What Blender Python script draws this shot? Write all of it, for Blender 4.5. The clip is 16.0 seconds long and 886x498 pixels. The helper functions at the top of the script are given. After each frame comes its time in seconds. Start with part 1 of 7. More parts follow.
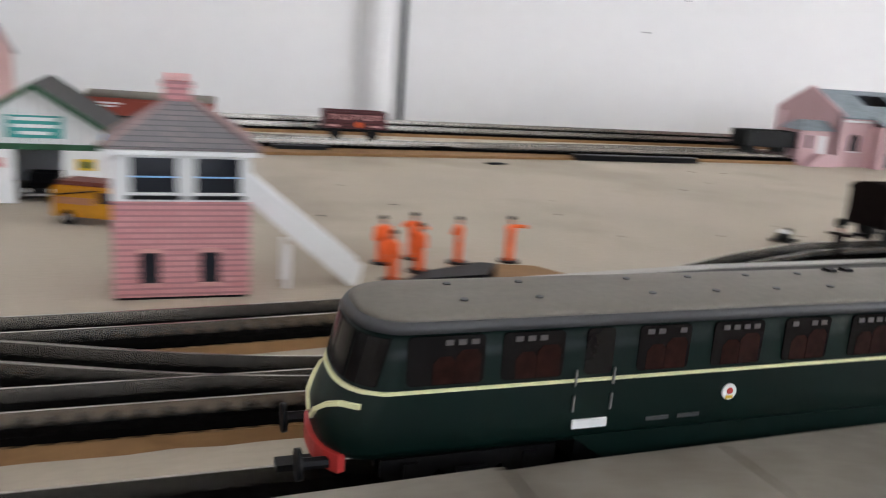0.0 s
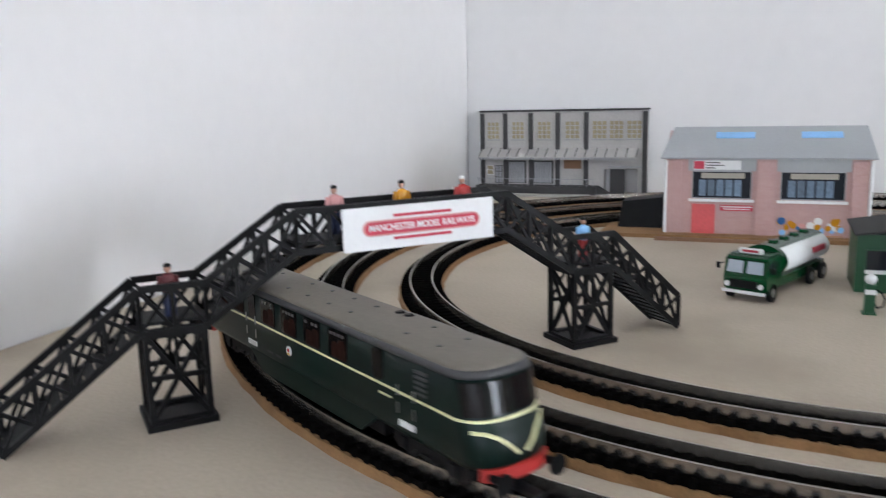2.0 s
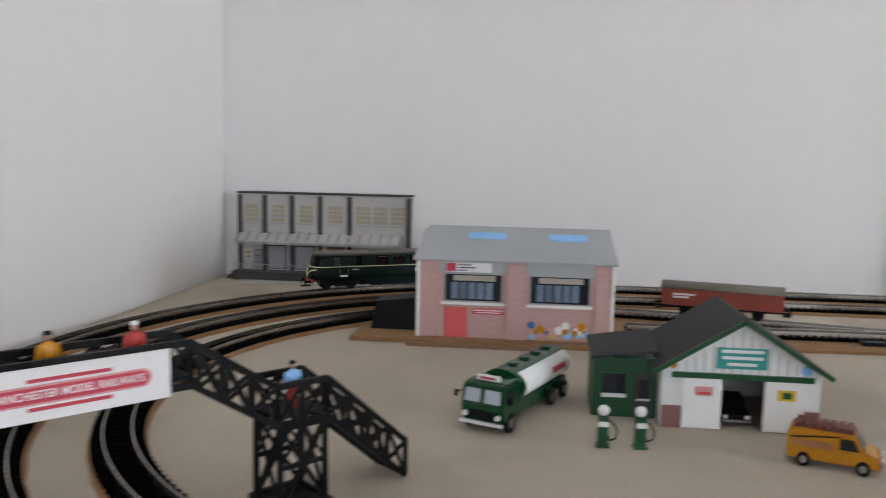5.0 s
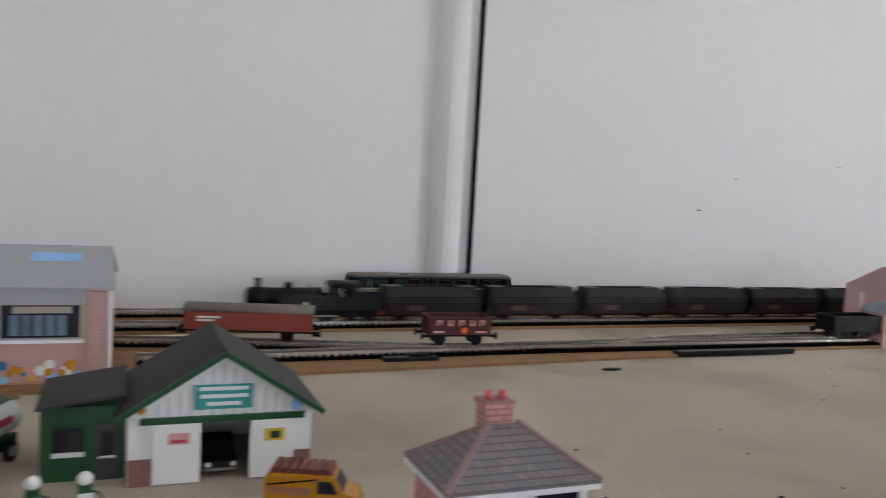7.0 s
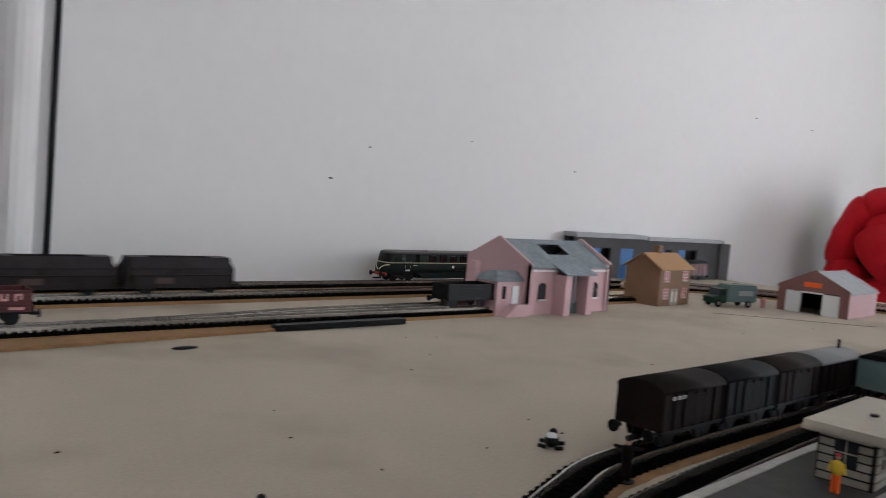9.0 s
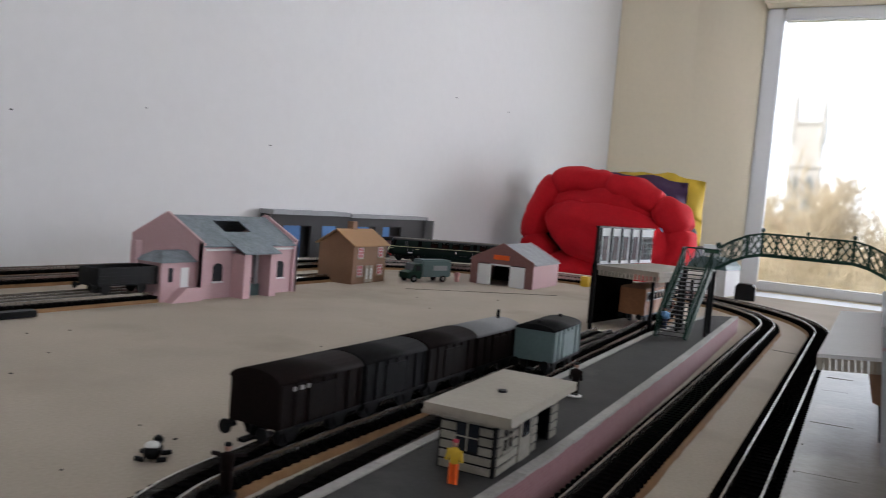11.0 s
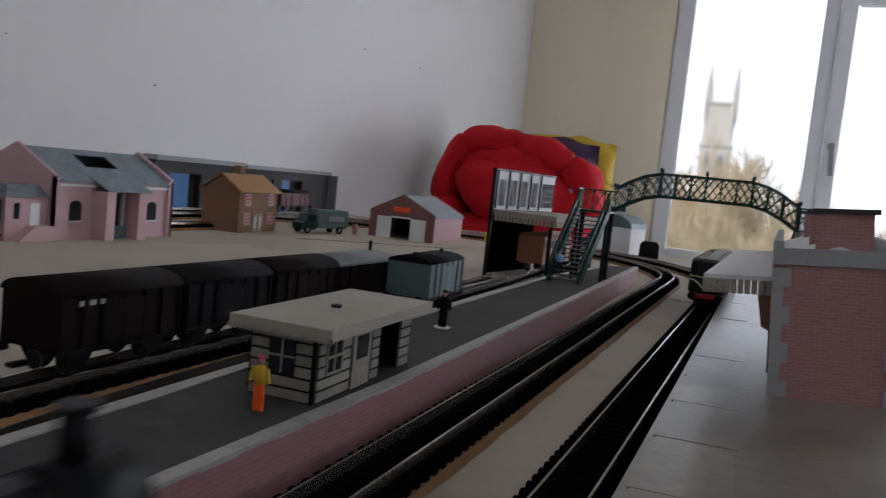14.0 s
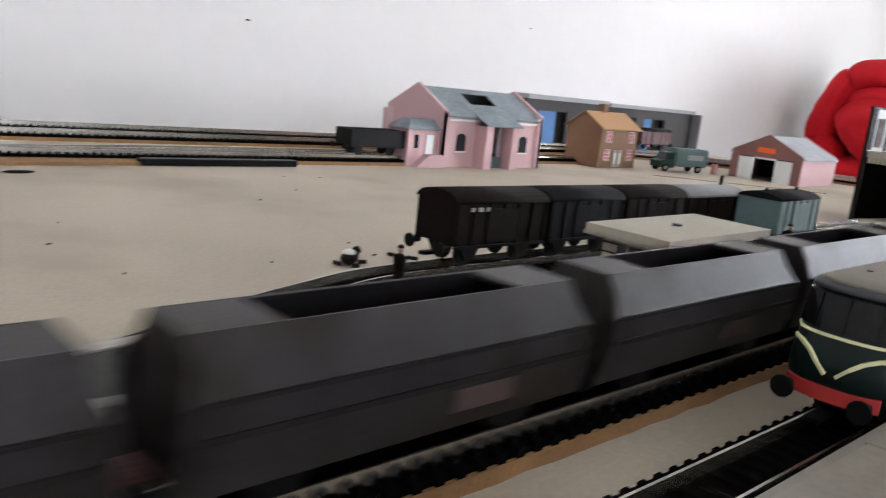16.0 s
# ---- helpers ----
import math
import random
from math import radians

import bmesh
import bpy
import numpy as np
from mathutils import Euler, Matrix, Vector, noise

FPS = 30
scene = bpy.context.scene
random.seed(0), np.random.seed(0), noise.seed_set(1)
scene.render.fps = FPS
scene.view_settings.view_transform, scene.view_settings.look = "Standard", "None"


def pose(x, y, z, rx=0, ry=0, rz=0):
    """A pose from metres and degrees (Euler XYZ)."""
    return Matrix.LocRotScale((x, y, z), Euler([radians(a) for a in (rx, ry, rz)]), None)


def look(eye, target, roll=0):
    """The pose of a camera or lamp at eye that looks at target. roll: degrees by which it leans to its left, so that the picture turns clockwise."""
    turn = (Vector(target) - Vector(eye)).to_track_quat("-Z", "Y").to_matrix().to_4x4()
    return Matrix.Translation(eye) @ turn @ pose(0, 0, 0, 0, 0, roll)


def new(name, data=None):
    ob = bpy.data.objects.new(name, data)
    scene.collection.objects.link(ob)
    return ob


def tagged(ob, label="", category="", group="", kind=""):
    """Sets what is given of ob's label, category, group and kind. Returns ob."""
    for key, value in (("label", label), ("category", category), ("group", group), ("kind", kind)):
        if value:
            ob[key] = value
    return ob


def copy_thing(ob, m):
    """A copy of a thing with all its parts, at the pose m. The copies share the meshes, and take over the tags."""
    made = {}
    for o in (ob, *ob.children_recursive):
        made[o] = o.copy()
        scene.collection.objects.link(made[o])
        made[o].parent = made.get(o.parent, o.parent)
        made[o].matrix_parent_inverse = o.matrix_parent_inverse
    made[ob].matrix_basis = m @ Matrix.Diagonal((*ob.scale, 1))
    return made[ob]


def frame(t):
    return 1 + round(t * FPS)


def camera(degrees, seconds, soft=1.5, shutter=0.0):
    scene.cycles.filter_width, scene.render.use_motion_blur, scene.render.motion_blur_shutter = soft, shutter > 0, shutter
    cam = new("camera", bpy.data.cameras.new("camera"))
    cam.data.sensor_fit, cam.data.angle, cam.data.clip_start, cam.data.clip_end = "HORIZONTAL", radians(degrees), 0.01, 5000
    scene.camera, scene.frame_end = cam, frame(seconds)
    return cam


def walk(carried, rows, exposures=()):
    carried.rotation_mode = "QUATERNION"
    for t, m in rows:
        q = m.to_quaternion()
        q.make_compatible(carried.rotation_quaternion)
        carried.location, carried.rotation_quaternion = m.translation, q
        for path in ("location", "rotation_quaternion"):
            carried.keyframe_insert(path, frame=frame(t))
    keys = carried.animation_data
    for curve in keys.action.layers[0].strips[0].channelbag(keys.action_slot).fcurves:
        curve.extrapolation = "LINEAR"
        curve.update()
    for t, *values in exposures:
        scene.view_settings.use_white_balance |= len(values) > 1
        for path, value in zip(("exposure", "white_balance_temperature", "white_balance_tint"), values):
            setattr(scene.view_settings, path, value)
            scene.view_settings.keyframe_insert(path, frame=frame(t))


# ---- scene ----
cam = camera(57.62, 16.0, soft=0.95, shutter=0.5)
walk(cam, [
    (0, look((0.4813, 0.1202, 0.1115), (0.7989, 1.0365, -0.1322), 4.19)),
    (0.5, look((0.4043, 0.1043, 0.1117), (0.4729, 1.0746, -0.1204), 2.96)),
    (1, look((0.3352, 0.0820, 0.1215), (0.1804, 1.0454, -0.0971), 0.02)),
    (1.5, look((0.2779, 0.0679, 0.1307), (-0.0169, 1.0020, -0.0704), -1.27)),
    (2, look((0.2466, 0.0637, 0.1401), (-0.1154, 0.9773, -0.0453), -1.43)),
    (2.5, look((0.2266, 0.0630, 0.1551), (-0.1745, 0.9645, -0.0076), -1.84)),
    (3, look((0.2230, 0.0671, 0.1621), (-0.1849, 0.9667, 0.0061), -1.88)),
    (5.5, look((0.2859, 0.1632, 0.1722), (0.2918, 1.1574, 0.0648), 1.84)),
    (6, look((0.2991, 0.1880, 0.1723), (0.4261, 1.1747, 0.0709), 2.27)),
    (6.5, look((0.3262, 0.2041, 0.1696), (0.5655, 1.1710, 0.0819), 2.42)),
    (7, look((0.3531, 0.2137, 0.1684), (0.7153, 1.1425, 0.0905), 3.18)),
    (7.5, look((0.3877, 0.2332, 0.1655), (0.8430, 1.1207, 0.0939), 3.27)),
    (8, look((0.4237, 0.2341, 0.1667), (0.9740, 1.0667, 0.1031), 3.33)),
    (8.5, look((0.4668, 0.2471, 0.1537), (1.0753, 1.0378, 0.0862), 3.96)),
    (9, pose(0.4993, 0.2536, 0.1430, 86.13, -4.85, -42.36)),
    (9.5, pose(0.5190, 0.2551, 0.1439, 86.27, -4.46, -46.84)),
    (10, pose(0.5431, 0.2508, 0.1446, 86.28, -4.22, -51.62)),
    (12.5, pose(0.6584, 0.2496, 0.1132, 86.29, -6.00, -70.34)),
    (13, pose(0.6681, 0.2478, 0.1077, 85.94, -6.10, -70.79)),
    (13.5, pose(0.6756, 0.2457, 0.1029, 85.56, -6.27, -70.27)),
    (14, pose(0.6679, 0.2421, 0.1032, 85.02, -5.97, -66.86)),
    (14.5, pose(0.6644, 0.2374, 0.1015, 82.45, -6.26, -62.38)),
    (15, pose(0.6553, 0.2253, 0.1024, 80.91, -6.54, -56.49)),
    (15.5, pose(0.6415, 0.2156, 0.1019, 79.60, -6.14, -48.16)),
    (16, pose(0.6211, 0.2048, 0.1022, 78.12, -5.96, -41.48)),
], exposures=[
    (0, 0.65, 6200, 13), (1.0, 0.75, 5950, 12), (2.0, 0.72, 5950, 12), (3.0, 0.3, 6100, 12), (5.5, 0.27, 6200, 13), (6.5, 0.1, 6200, 13), (8, 0.05, 6200, 13), (9.0, -0.12, 6150, 13), (10, -0.12, 6100, 13), (12.5, -0.55, 6000, 15), (13.5, -0.85, 5950, 15), (14.5, -0.8, 5950, 15), (15.0, -0.28, 6000, 13), (15.5, 0.34, 6100, 13), (16.0, 0.68, 6150, 13)])

# ---- world, sun, window light ----
world = bpy.data.worlds.new("sky")
scene.world = world
world.use_nodes = True
_nt = world.node_tree
_bg = _nt.nodes["Background"]
_sky = _nt.nodes.new("ShaderNodeTexSky")
_sky.sky_type, _sky.sun_disc = "NISHITA", False
_sky.sun_elevation, _sky.sun_rotation = radians(38), radians(-60)
_sky.dust_density = 6.0
_nt.links.new(_sky.outputs[0], _bg.inputs[0])
_bg.inputs[1].default_value = 0.15
sun_lamp = bpy.data.lights.new("sun", "SUN")
sun_lamp.energy, sun_lamp.angle, sun_lamp.color = 5.0, radians(0.5), (1.0, 0.95, 0.87)
new("sun", sun_lamp).matrix_world = look((-6, 4, 7), (0, 0, 0))


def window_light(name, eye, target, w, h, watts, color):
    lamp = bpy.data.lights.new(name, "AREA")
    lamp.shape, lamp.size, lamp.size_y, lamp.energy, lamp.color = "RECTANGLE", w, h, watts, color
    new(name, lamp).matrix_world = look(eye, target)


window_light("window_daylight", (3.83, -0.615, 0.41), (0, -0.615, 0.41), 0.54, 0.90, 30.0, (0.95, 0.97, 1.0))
# lamp of an unseen rear window, assumed from the light on front faces
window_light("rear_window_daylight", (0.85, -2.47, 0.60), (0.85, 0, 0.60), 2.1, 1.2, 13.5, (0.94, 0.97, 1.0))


# ---- materials ----
def mat(name, color, rough=0.6, metal=0.0, vary=0.12, fine=400.0, coarse=25.0, bump=0.1, dirt=None, dirt_at=0.62, rnd=0.0, spec=0.5):
    """Colour with grain at two scales, slight relief and optional stains."""
    m = bpy.data.materials.new(name)
    m.use_nodes = True
    nt = m.node_tree
    b = nt.nodes["Principled BSDF"]
    b.inputs["Roughness"].default_value = rough
    b.inputs["Metallic"].default_value = metal
    b.inputs["Specular IOR Level"].default_value = spec
    tc = nt.nodes.new("ShaderNodeTexCoord")
    n1, n2 = nt.nodes.new("ShaderNodeTexNoise"), nt.nodes.new("ShaderNodeTexNoise")
    for n, s in ((n1, fine), (n2, coarse)):
        n.inputs["Scale"].default_value = s
        n.inputs["Detail"].default_value = 4
        nt.links.new(tc.outputs["Object"], n.inputs["Vector"])
    add = nt.nodes.new("ShaderNodeMath")
    add.operation = "ADD"
    nt.links.new(n1.outputs["Fac"], add.inputs[0])
    nt.links.new(n2.outputs["Fac"], add.inputs[1])
    r = nt.nodes.new("ShaderNodeMapRange")
    r.inputs["From Min"].default_value, r.inputs["From Max"].default_value = 0.6, 1.4
    r.inputs["To Min"].default_value, r.inputs["To Max"].default_value = 1 - vary, 1 + vary
    nt.links.new(add.outputs[0], r.inputs["Value"])
    mul = nt.nodes.new("ShaderNodeVectorMath")
    mul.operation = "SCALE"
    mul.inputs[0].default_value = color
    nt.links.new(r.outputs[0], mul.inputs["Scale"])
    out = mul.outputs[0]
    if rnd:
        oi = nt.nodes.new("ShaderNodeObjectInfo")
        r2 = nt.nodes.new("ShaderNodeMapRange")
        r2.inputs["To Min"].default_value, r2.inputs["To Max"].default_value = 1 - rnd, 1 + rnd
        nt.links.new(oi.outputs["Random"], r2.inputs["Value"])
        m2 = nt.nodes.new("ShaderNodeVectorMath")
        m2.operation = "SCALE"
        nt.links.new(out, m2.inputs[0])
        nt.links.new(r2.outputs[0], m2.inputs["Scale"])
        out = m2.outputs[0]
    if dirt:
        ramp = nt.nodes.new("ShaderNodeMapRange")
        ramp.inputs["From Min"].default_value, ramp.inputs["From Max"].default_value = dirt_at, dirt_at + 0.15
        n3 = nt.nodes.new("ShaderNodeTexNoise")
        n3.inputs["Scale"].default_value, n3.inputs["Detail"].default_value = coarse * 0.7, 6
        nt.links.new(tc.outputs["Object"], n3.inputs["Vector"])
        nt.links.new(n3.outputs["Fac"], ramp.inputs["Value"])
        mix = nt.nodes.new("ShaderNodeMix")
        mix.data_type = "RGBA"
        mix.inputs["B"].default_value = (*dirt, 1)
        nt.links.new(ramp.outputs[0], mix.inputs["Factor"])
        nt.links.new(out, mix.inputs["A"])
        out = mix.outputs["Result"]
    nt.links.new(out, b.inputs["Base Color"])
    if bump:
        bp = nt.nodes.new("ShaderNodeBump")
        bp.inputs["Strength"].default_value, bp.inputs["Distance"].default_value = bump, 0.0008
        nt.links.new(n1.outputs["Fac"], bp.inputs["Height"])
        nt.links.new(bp.outputs[0], b.inputs["Normal"])
    return m


def brick_mat(name, c1, c2, mortar, w=0.0032, h=0.0011, rough=0.75, squash=0.12):
    """Printed brick paper for card buildings, on the two upright faces."""
    m = mat(name, c1, rough)
    nt = m.node_tree
    b = nt.nodes["Principled BSDF"]
    tc = nt.nodes.new("ShaderNodeTexCoord")
    sep, com = nt.nodes.new("ShaderNodeSeparateXYZ"), nt.nodes.new("ShaderNodeCombineXYZ")
    ad = nt.nodes.new("ShaderNodeMath")
    nt.links.new(tc.outputs["Object"], sep.inputs[0])
    nt.links.new(sep.outputs[0], ad.inputs[0])
    nt.links.new(sep.outputs[1], ad.inputs[1])
    nt.links.new(ad.outputs[0], com.inputs[0])
    nt.links.new(sep.outputs[2], com.inputs[1])
    br = nt.nodes.new("ShaderNodeTexBrick")
    br.inputs["Scale"].default_value = 1.0
    br.inputs["Brick Width"].default_value, br.inputs["Row Height"].default_value = w, h
    br.inputs["Mortar Size"].default_value = h * squash
    br.inputs["Color1"].default_value, br.inputs["Color2"].default_value, br.inputs["Mortar"].default_value = (*c1, 1), (*c2, 1), (*mortar, 1)
    nt.links.new(com.outputs[0], br.inputs["Vector"])
    old = b.inputs["Base Color"].links[0].from_socket
    mix = nt.nodes.new("ShaderNodeMix")
    mix.data_type = "RGBA"
    mix.inputs["Factor"].default_value = 0.65
    nt.links.new(old, mix.inputs["A"])
    nt.links.new(br.outputs["Color"], mix.inputs["B"])
    nt.links.new(mix.outputs["Result"], b.inputs["Base Color"])
    return m


WALL = mat("wall_paint", (0.80, 0.785, 0.772), 0.85, vary=0.02, fine=60, coarse=2.0, bump=0.25)
BOARD = mat("fibre_board", (0.45, 0.385, 0.305), 0.75, vary=0.12, fine=420, coarse=9, bump=0.25, dirt=(0.37, 0.31, 0.24), dirt_at=0.52, spec=0.3)
CREAMWALL = mat("cream_wall_paint", (0.80, 0.70, 0.53), 0.85, vary=0.03, fine=60, coarse=2.0, bump=0.25)
CEIL = mat("ceiling_paint", (0.82, 0.82, 0.80), 0.9, vary=0.02)
CARPET = mat("carpet", (0.22, 0.18, 0.15), 0.95)
UPVC = mat("white_upvc", (0.82, 0.82, 0.83), 0.35, vary=0.02, bump=0)
CORK = mat("cork_sheet", (0.25, 0.135, 0.055), 0.9, vary=0.25, fine=900, coarse=60)
SLEEPER = mat("black_plastic_sleeper", (0.0055, 0.005, 0.0046), 0.9, spec=0.0)
RAIL = mat("nickel_rail", (0.42, 0.385, 0.34), 0.25, 0.9, vary=0.25)
BALLAST = mat("dark_trackbed", (0.004, 0.0034, 0.003), 0.95, vary=0.4, fine=1500, spec=0.0)
BLACK = mat("black_satin", (0.004, 0.004, 0.0045), 0.45, spec=0.15)
SOOT = mat("sooty_black", (0.0075, 0.0072, 0.0075), 0.5, vary=0.3, dirt=(0.016, 0.013, 0.011), spec=0.15)
ENGINE = mat("grimy_engine_black", (0.0032, 0.0031, 0.0035), 0.38, vary=0.35, dirt=(0.007, 0.006, 0.005), spec=0.3)
GREEN_D = mat("dark_railcar_green", (0.0015, 0.0088, 0.0068), 0.36, vary=0.1, fine=200, bump=0, spec=0.2)
GREY_ROOF = mat("grey_roof_paint", (0.150, 0.131, 0.105), 0.6)
GUTTER = mat("dark_gutter_grey", (0.045, 0.045, 0.047), 0.5)
CREAM = mat("cream_lining", (0.72, 0.70, 0.40), 0.5)
RED = mat("buffer_red", (0.42, 0.03, 0.025), 0.45)
WHITE = mat("white_card", (0.78, 0.78, 0.77), 0.7, vary=0.04)
STEEL = mat("wheel_steel", (0.35, 0.34, 0.33), 0.35, 0.9)
CARGLASS = mat("railcar_glazing", (0.007, 0.006, 0.006), 0.12, bump=0, vary=0.05, spec=0.2)
SEAT = mat("brown_interior", (0.020, 0.0075, 0.0055), 0.7, vary=0.5, coarse=220, spec=0.04)
YELFAB = mat("yellow_fabric", (0.65, 0.42, 0.02), 0.6)
# reflected light painted in as a pale pane colour, for the tanker windscreen
REFLGLASS = mat("painted_reflection_glazing", (0.42, 0.46, 0.52), 0.08, bump=0, vary=0.1)
PANE_L = mat("pale_toplight", (0.10, 0.09, 0.085), 0.4)


def glass_mat(name, tint, rough=0.05):
    m = bpy.data.materials.new(name)
    m.use_nodes = True
    b = m.node_tree.nodes["Principled BSDF"]
    b.inputs["Base Color"].default_value = (*tint, 1)
    b.inputs["Roughness"].default_value = rough
    b.inputs["Transmission Weight"].default_value = 1.0
    b.inputs["IOR"].default_value = 1.45
    return m


GLASS = glass_mat("clear_glazing", (0.92, 0.95, 0.95))
DARKGLASS = mat("dark_glazing", (0.02, 0.022, 0.028), 0.1, bump=0, vary=0.05)


# ---- mesh helpers ----
def B():
    return bmesh.new()


def hexa(bm, pts):
    """A six-sided solid from 4 lower and 4 upper corners, counter-clockwise."""
    v = [bm.verts.new(p) for p in pts]
    for f in ((3, 2, 1, 0), (4, 5, 6, 7), (0, 1, 5, 4), (1, 2, 6, 5), (2, 3, 7, 6), (3, 0, 4, 7)):
        bm.faces.new([v[i] for i in f])


def box(bm, x0, x1, y0, y1, z0, z1, m=None):
    p = [(x0, y0, z0), (x1, y0, z0), (x1, y1, z0), (x0, y1, z0), (x0, y0, z1), (x1, y0, z1), (x1, y1, z1), (x0, y1, z1)]
    hexa(bm, [m @ Vector(q) for q in p] if m else p)


def prism(bm, poly, d0, d1, axis="y", m=None):
    """Extrude a polygon (seen from the -axis side, counter-clockwise) between two depths along an axis."""
    def place(u, v, d):
        q = {"y": (u, d, v), "x": (d, u, v), "z": (u, v, d)}[axis]
        return m @ Vector(q) if m else q
    a = [bm.verts.new(place(u, v, d0)) for u, v in poly]
    b = [bm.verts.new(place(u, v, d1)) for u, v in poly]
    n = len(poly)
    fl = [bm.faces.new(a), bm.faces.new(b[::-1])]
    for i in range(n):
        fl.append(bm.faces.new((a[i], b[i], b[(i + 1) % n], a[(i + 1) % n])))
    bmesh.ops.recalc_face_normals(bm, faces=fl)


def rod(bm, a, b, r, seg=8, r2=None):
    """A round bar from a to b."""
    a, b = Vector(a), Vector(b)
    q = (b - a).to_track_quat("Z", "Y")
    r2 = r if r2 is None else r2
    A = [bm.verts.new(a + q @ Vector((r * math.cos(2 * math.pi * i / seg), r * math.sin(2 * math.pi * i / seg), 0))) for i in range(seg)]
    C = [bm.verts.new(b + q @ Vector((r2 * math.cos(2 * math.pi * i / seg), r2 * math.sin(2 * math.pi * i / seg), 0))) for i in range(seg)]
    bm.faces.new(A[::-1])
    bm.faces.new(C)
    for i in range(seg):
        f = bm.faces.new((A[i], A[(i + 1) % seg], C[(i + 1) % seg], C[i]))
        f.smooth = seg > 8


def bar(bm, a, b, w, h=None):
    """A square bar from a to b."""
    a, b = Vector(a), Vector(b)
    q = (b - a).to_track_quat("Z", "Y")
    w, h = w / 2, (h or w) / 2
    c = [(-w, -h), (w, -h), (w, h), (-w, h)]
    hexa(bm, [a + q @ Vector((x, y, 0)) for x, y in c] + [b + q @ Vector((x, y, 0)) for x, y in c])


def blob(bm, c, r, seg=10, rings=7):
    """An ellipsoid at c with radii r."""
    vs = []
    for j in range(rings + 1):
        th = math.pi * j / rings
        vs.append([bm.verts.new((c[0] + r[0] * math.sin(th) * math.cos(2 * math.pi * i / seg), c[1] + r[1] * math.sin(th) * math.sin(2 * math.pi * i / seg), c[2] + r[2] * math.cos(th))) for i in range(seg if 0 < j < rings else 1)])
    for j in range(rings):
        for i in range(seg):
            a, b = vs[j], vs[j + 1]
            q = [a[i % len(a)], b[i % len(b)], b[(i + 1) % len(b)], a[(i + 1) % len(a)]]
            q = list(dict.fromkeys(q))
            f = bm.faces.new(q)
            f.smooth = True


def loft(bm, rings, cap=True, smooth=False):
    """Skin a list of equal rings of points."""
    vs = [[bm.verts.new(p) for p in r] for r in rings]
    n = len(vs[0])
    fl = []
    for a, b in zip(vs, vs[1:]):
        for i in range(n):
            f = bm.faces.new((a[i], a[(i + 1) % n], b[(i + 1) % n], b[i]))
            f.smooth = smooth
            fl.append(f)
    if cap:
        fl += [bm.faces.new(vs[0][::-1]), bm.faces.new(vs[-1])]
    bmesh.ops.recalc_face_normals(bm, faces=fl)


def mesh_of(name, bm, material):
    me = bpy.data.meshes.new(name)
    bm.to_mesh(me)
    bm.free()
    me.materials.append(material)
    return me


def part(name, bm, material, parent, label="", kind=""):
    ob = new(name, mesh_of(name, bm, material))
    ob.parent = parent
    return tagged(ob, label, kind=kind)


def thing(name, label, category, m=None, group=""):
    ob = new(name)
    ob.empty_display_size = 0.01
    ob.matrix_world = m or Matrix()
    return tagged(ob, label, category, group)


def solid(name, bm, material, label, category="", kind="", group=""):
    return tagged(new(name, mesh_of(name, bm, material)), label, category, group, kind)


def lettering(text, size, material, parent, m, label="", align="CENTER"):
    """Raised words in the built-in font, as a mesh."""
    cu = bpy.data.curves.new("lettering", "FONT")
    cu.body, cu.size, cu.extrude, cu.offset, cu.align_x, cu.align_y = text, size, size * 0.02, size * 0.018, align, "CENTER"
    tmp = bpy.data.objects.new("lettering", cu)
    scene.collection.objects.link(tmp)
    me = bpy.data.meshes.new_from_object(tmp.evaluated_get(bpy.context.evaluated_depsgraph_get()))
    bpy.data.objects.remove(tmp)
    me.materials.clear()
    me.materials.append(material)
    ob = new("lettering", me)
    ob.parent = parent
    ob.matrix_basis = m
    return tagged(ob, label)


# ---- room ----
XL, XR, YB, YF, ZF, ZC = -0.167, 3.686, 1.225, -2.4, -0.78, 1.75
bm = B(); box(bm, XL - 0.15, XR + 0.15, YB, YB + 0.15, ZF, ZC)
solid("wall_back", bm, WALL, "off-white painted plaster wall behind the layout", kind="structure")
bm = B(); box(bm, XL - 0.15, XL, YF, YB - 0.002, ZF, ZC)
solid("wall_left", bm, WALL, "off-white painted plaster side wall", kind="structure")
WY0, WY1, WZ0, WZ1 = -0.95, 0.70, -0.10, 0.93
bm = B()
box(bm, XR, XR + 0.15, YF, WY0, ZF, ZC)
box(bm, XR, XR + 0.15, WY0, WY1, ZF, WZ0)
box(bm, XR, XR + 0.15, WY0, WY1, WZ1, ZC)
solid("wall_right", bm, CREAMWALL, "cream plaster wall with a deep window opening", kind="structure")
bm = B()
_curve = [(XR, YB - 0.002), (XR, 0.93)] + [(XR + 0.074 * (1 - math.cos(q)), WY1 + 0.001 + 0.219 * (1 - math.sin(q))) for q in np.linspace(0, math.pi / 2, 25)]
_lo = [bm.verts.new((x, y, ZF)) for x, y in _curve + [(XR + 0.15, WY1 + 0.001), (XR + 0.15, YB - 0.002)]]
_hi = [bm.verts.new((x, y, ZC)) for x, y in _curve + [(XR + 0.15, WY1 + 0.001), (XR + 0.15, YB - 0.002)]]
for i in range(len(_lo)):
    k = (i + 1) % len(_lo)
    bm.faces.new((_lo[i], _hi[i], _hi[k], _lo[k])).smooth = 1 <= i < 26
bm.faces.new(_lo); bm.faces.new(_hi[::-1])
bmesh.ops.recalc_face_normals(bm, faces=bm.faces[:])
solid("wall_reveal", bm, CREAMWALL, "cream plaster wall rounding into the window reveal", kind="structure")
# unseen wall behind the camera, opened for the assumed rear window
bm = B()
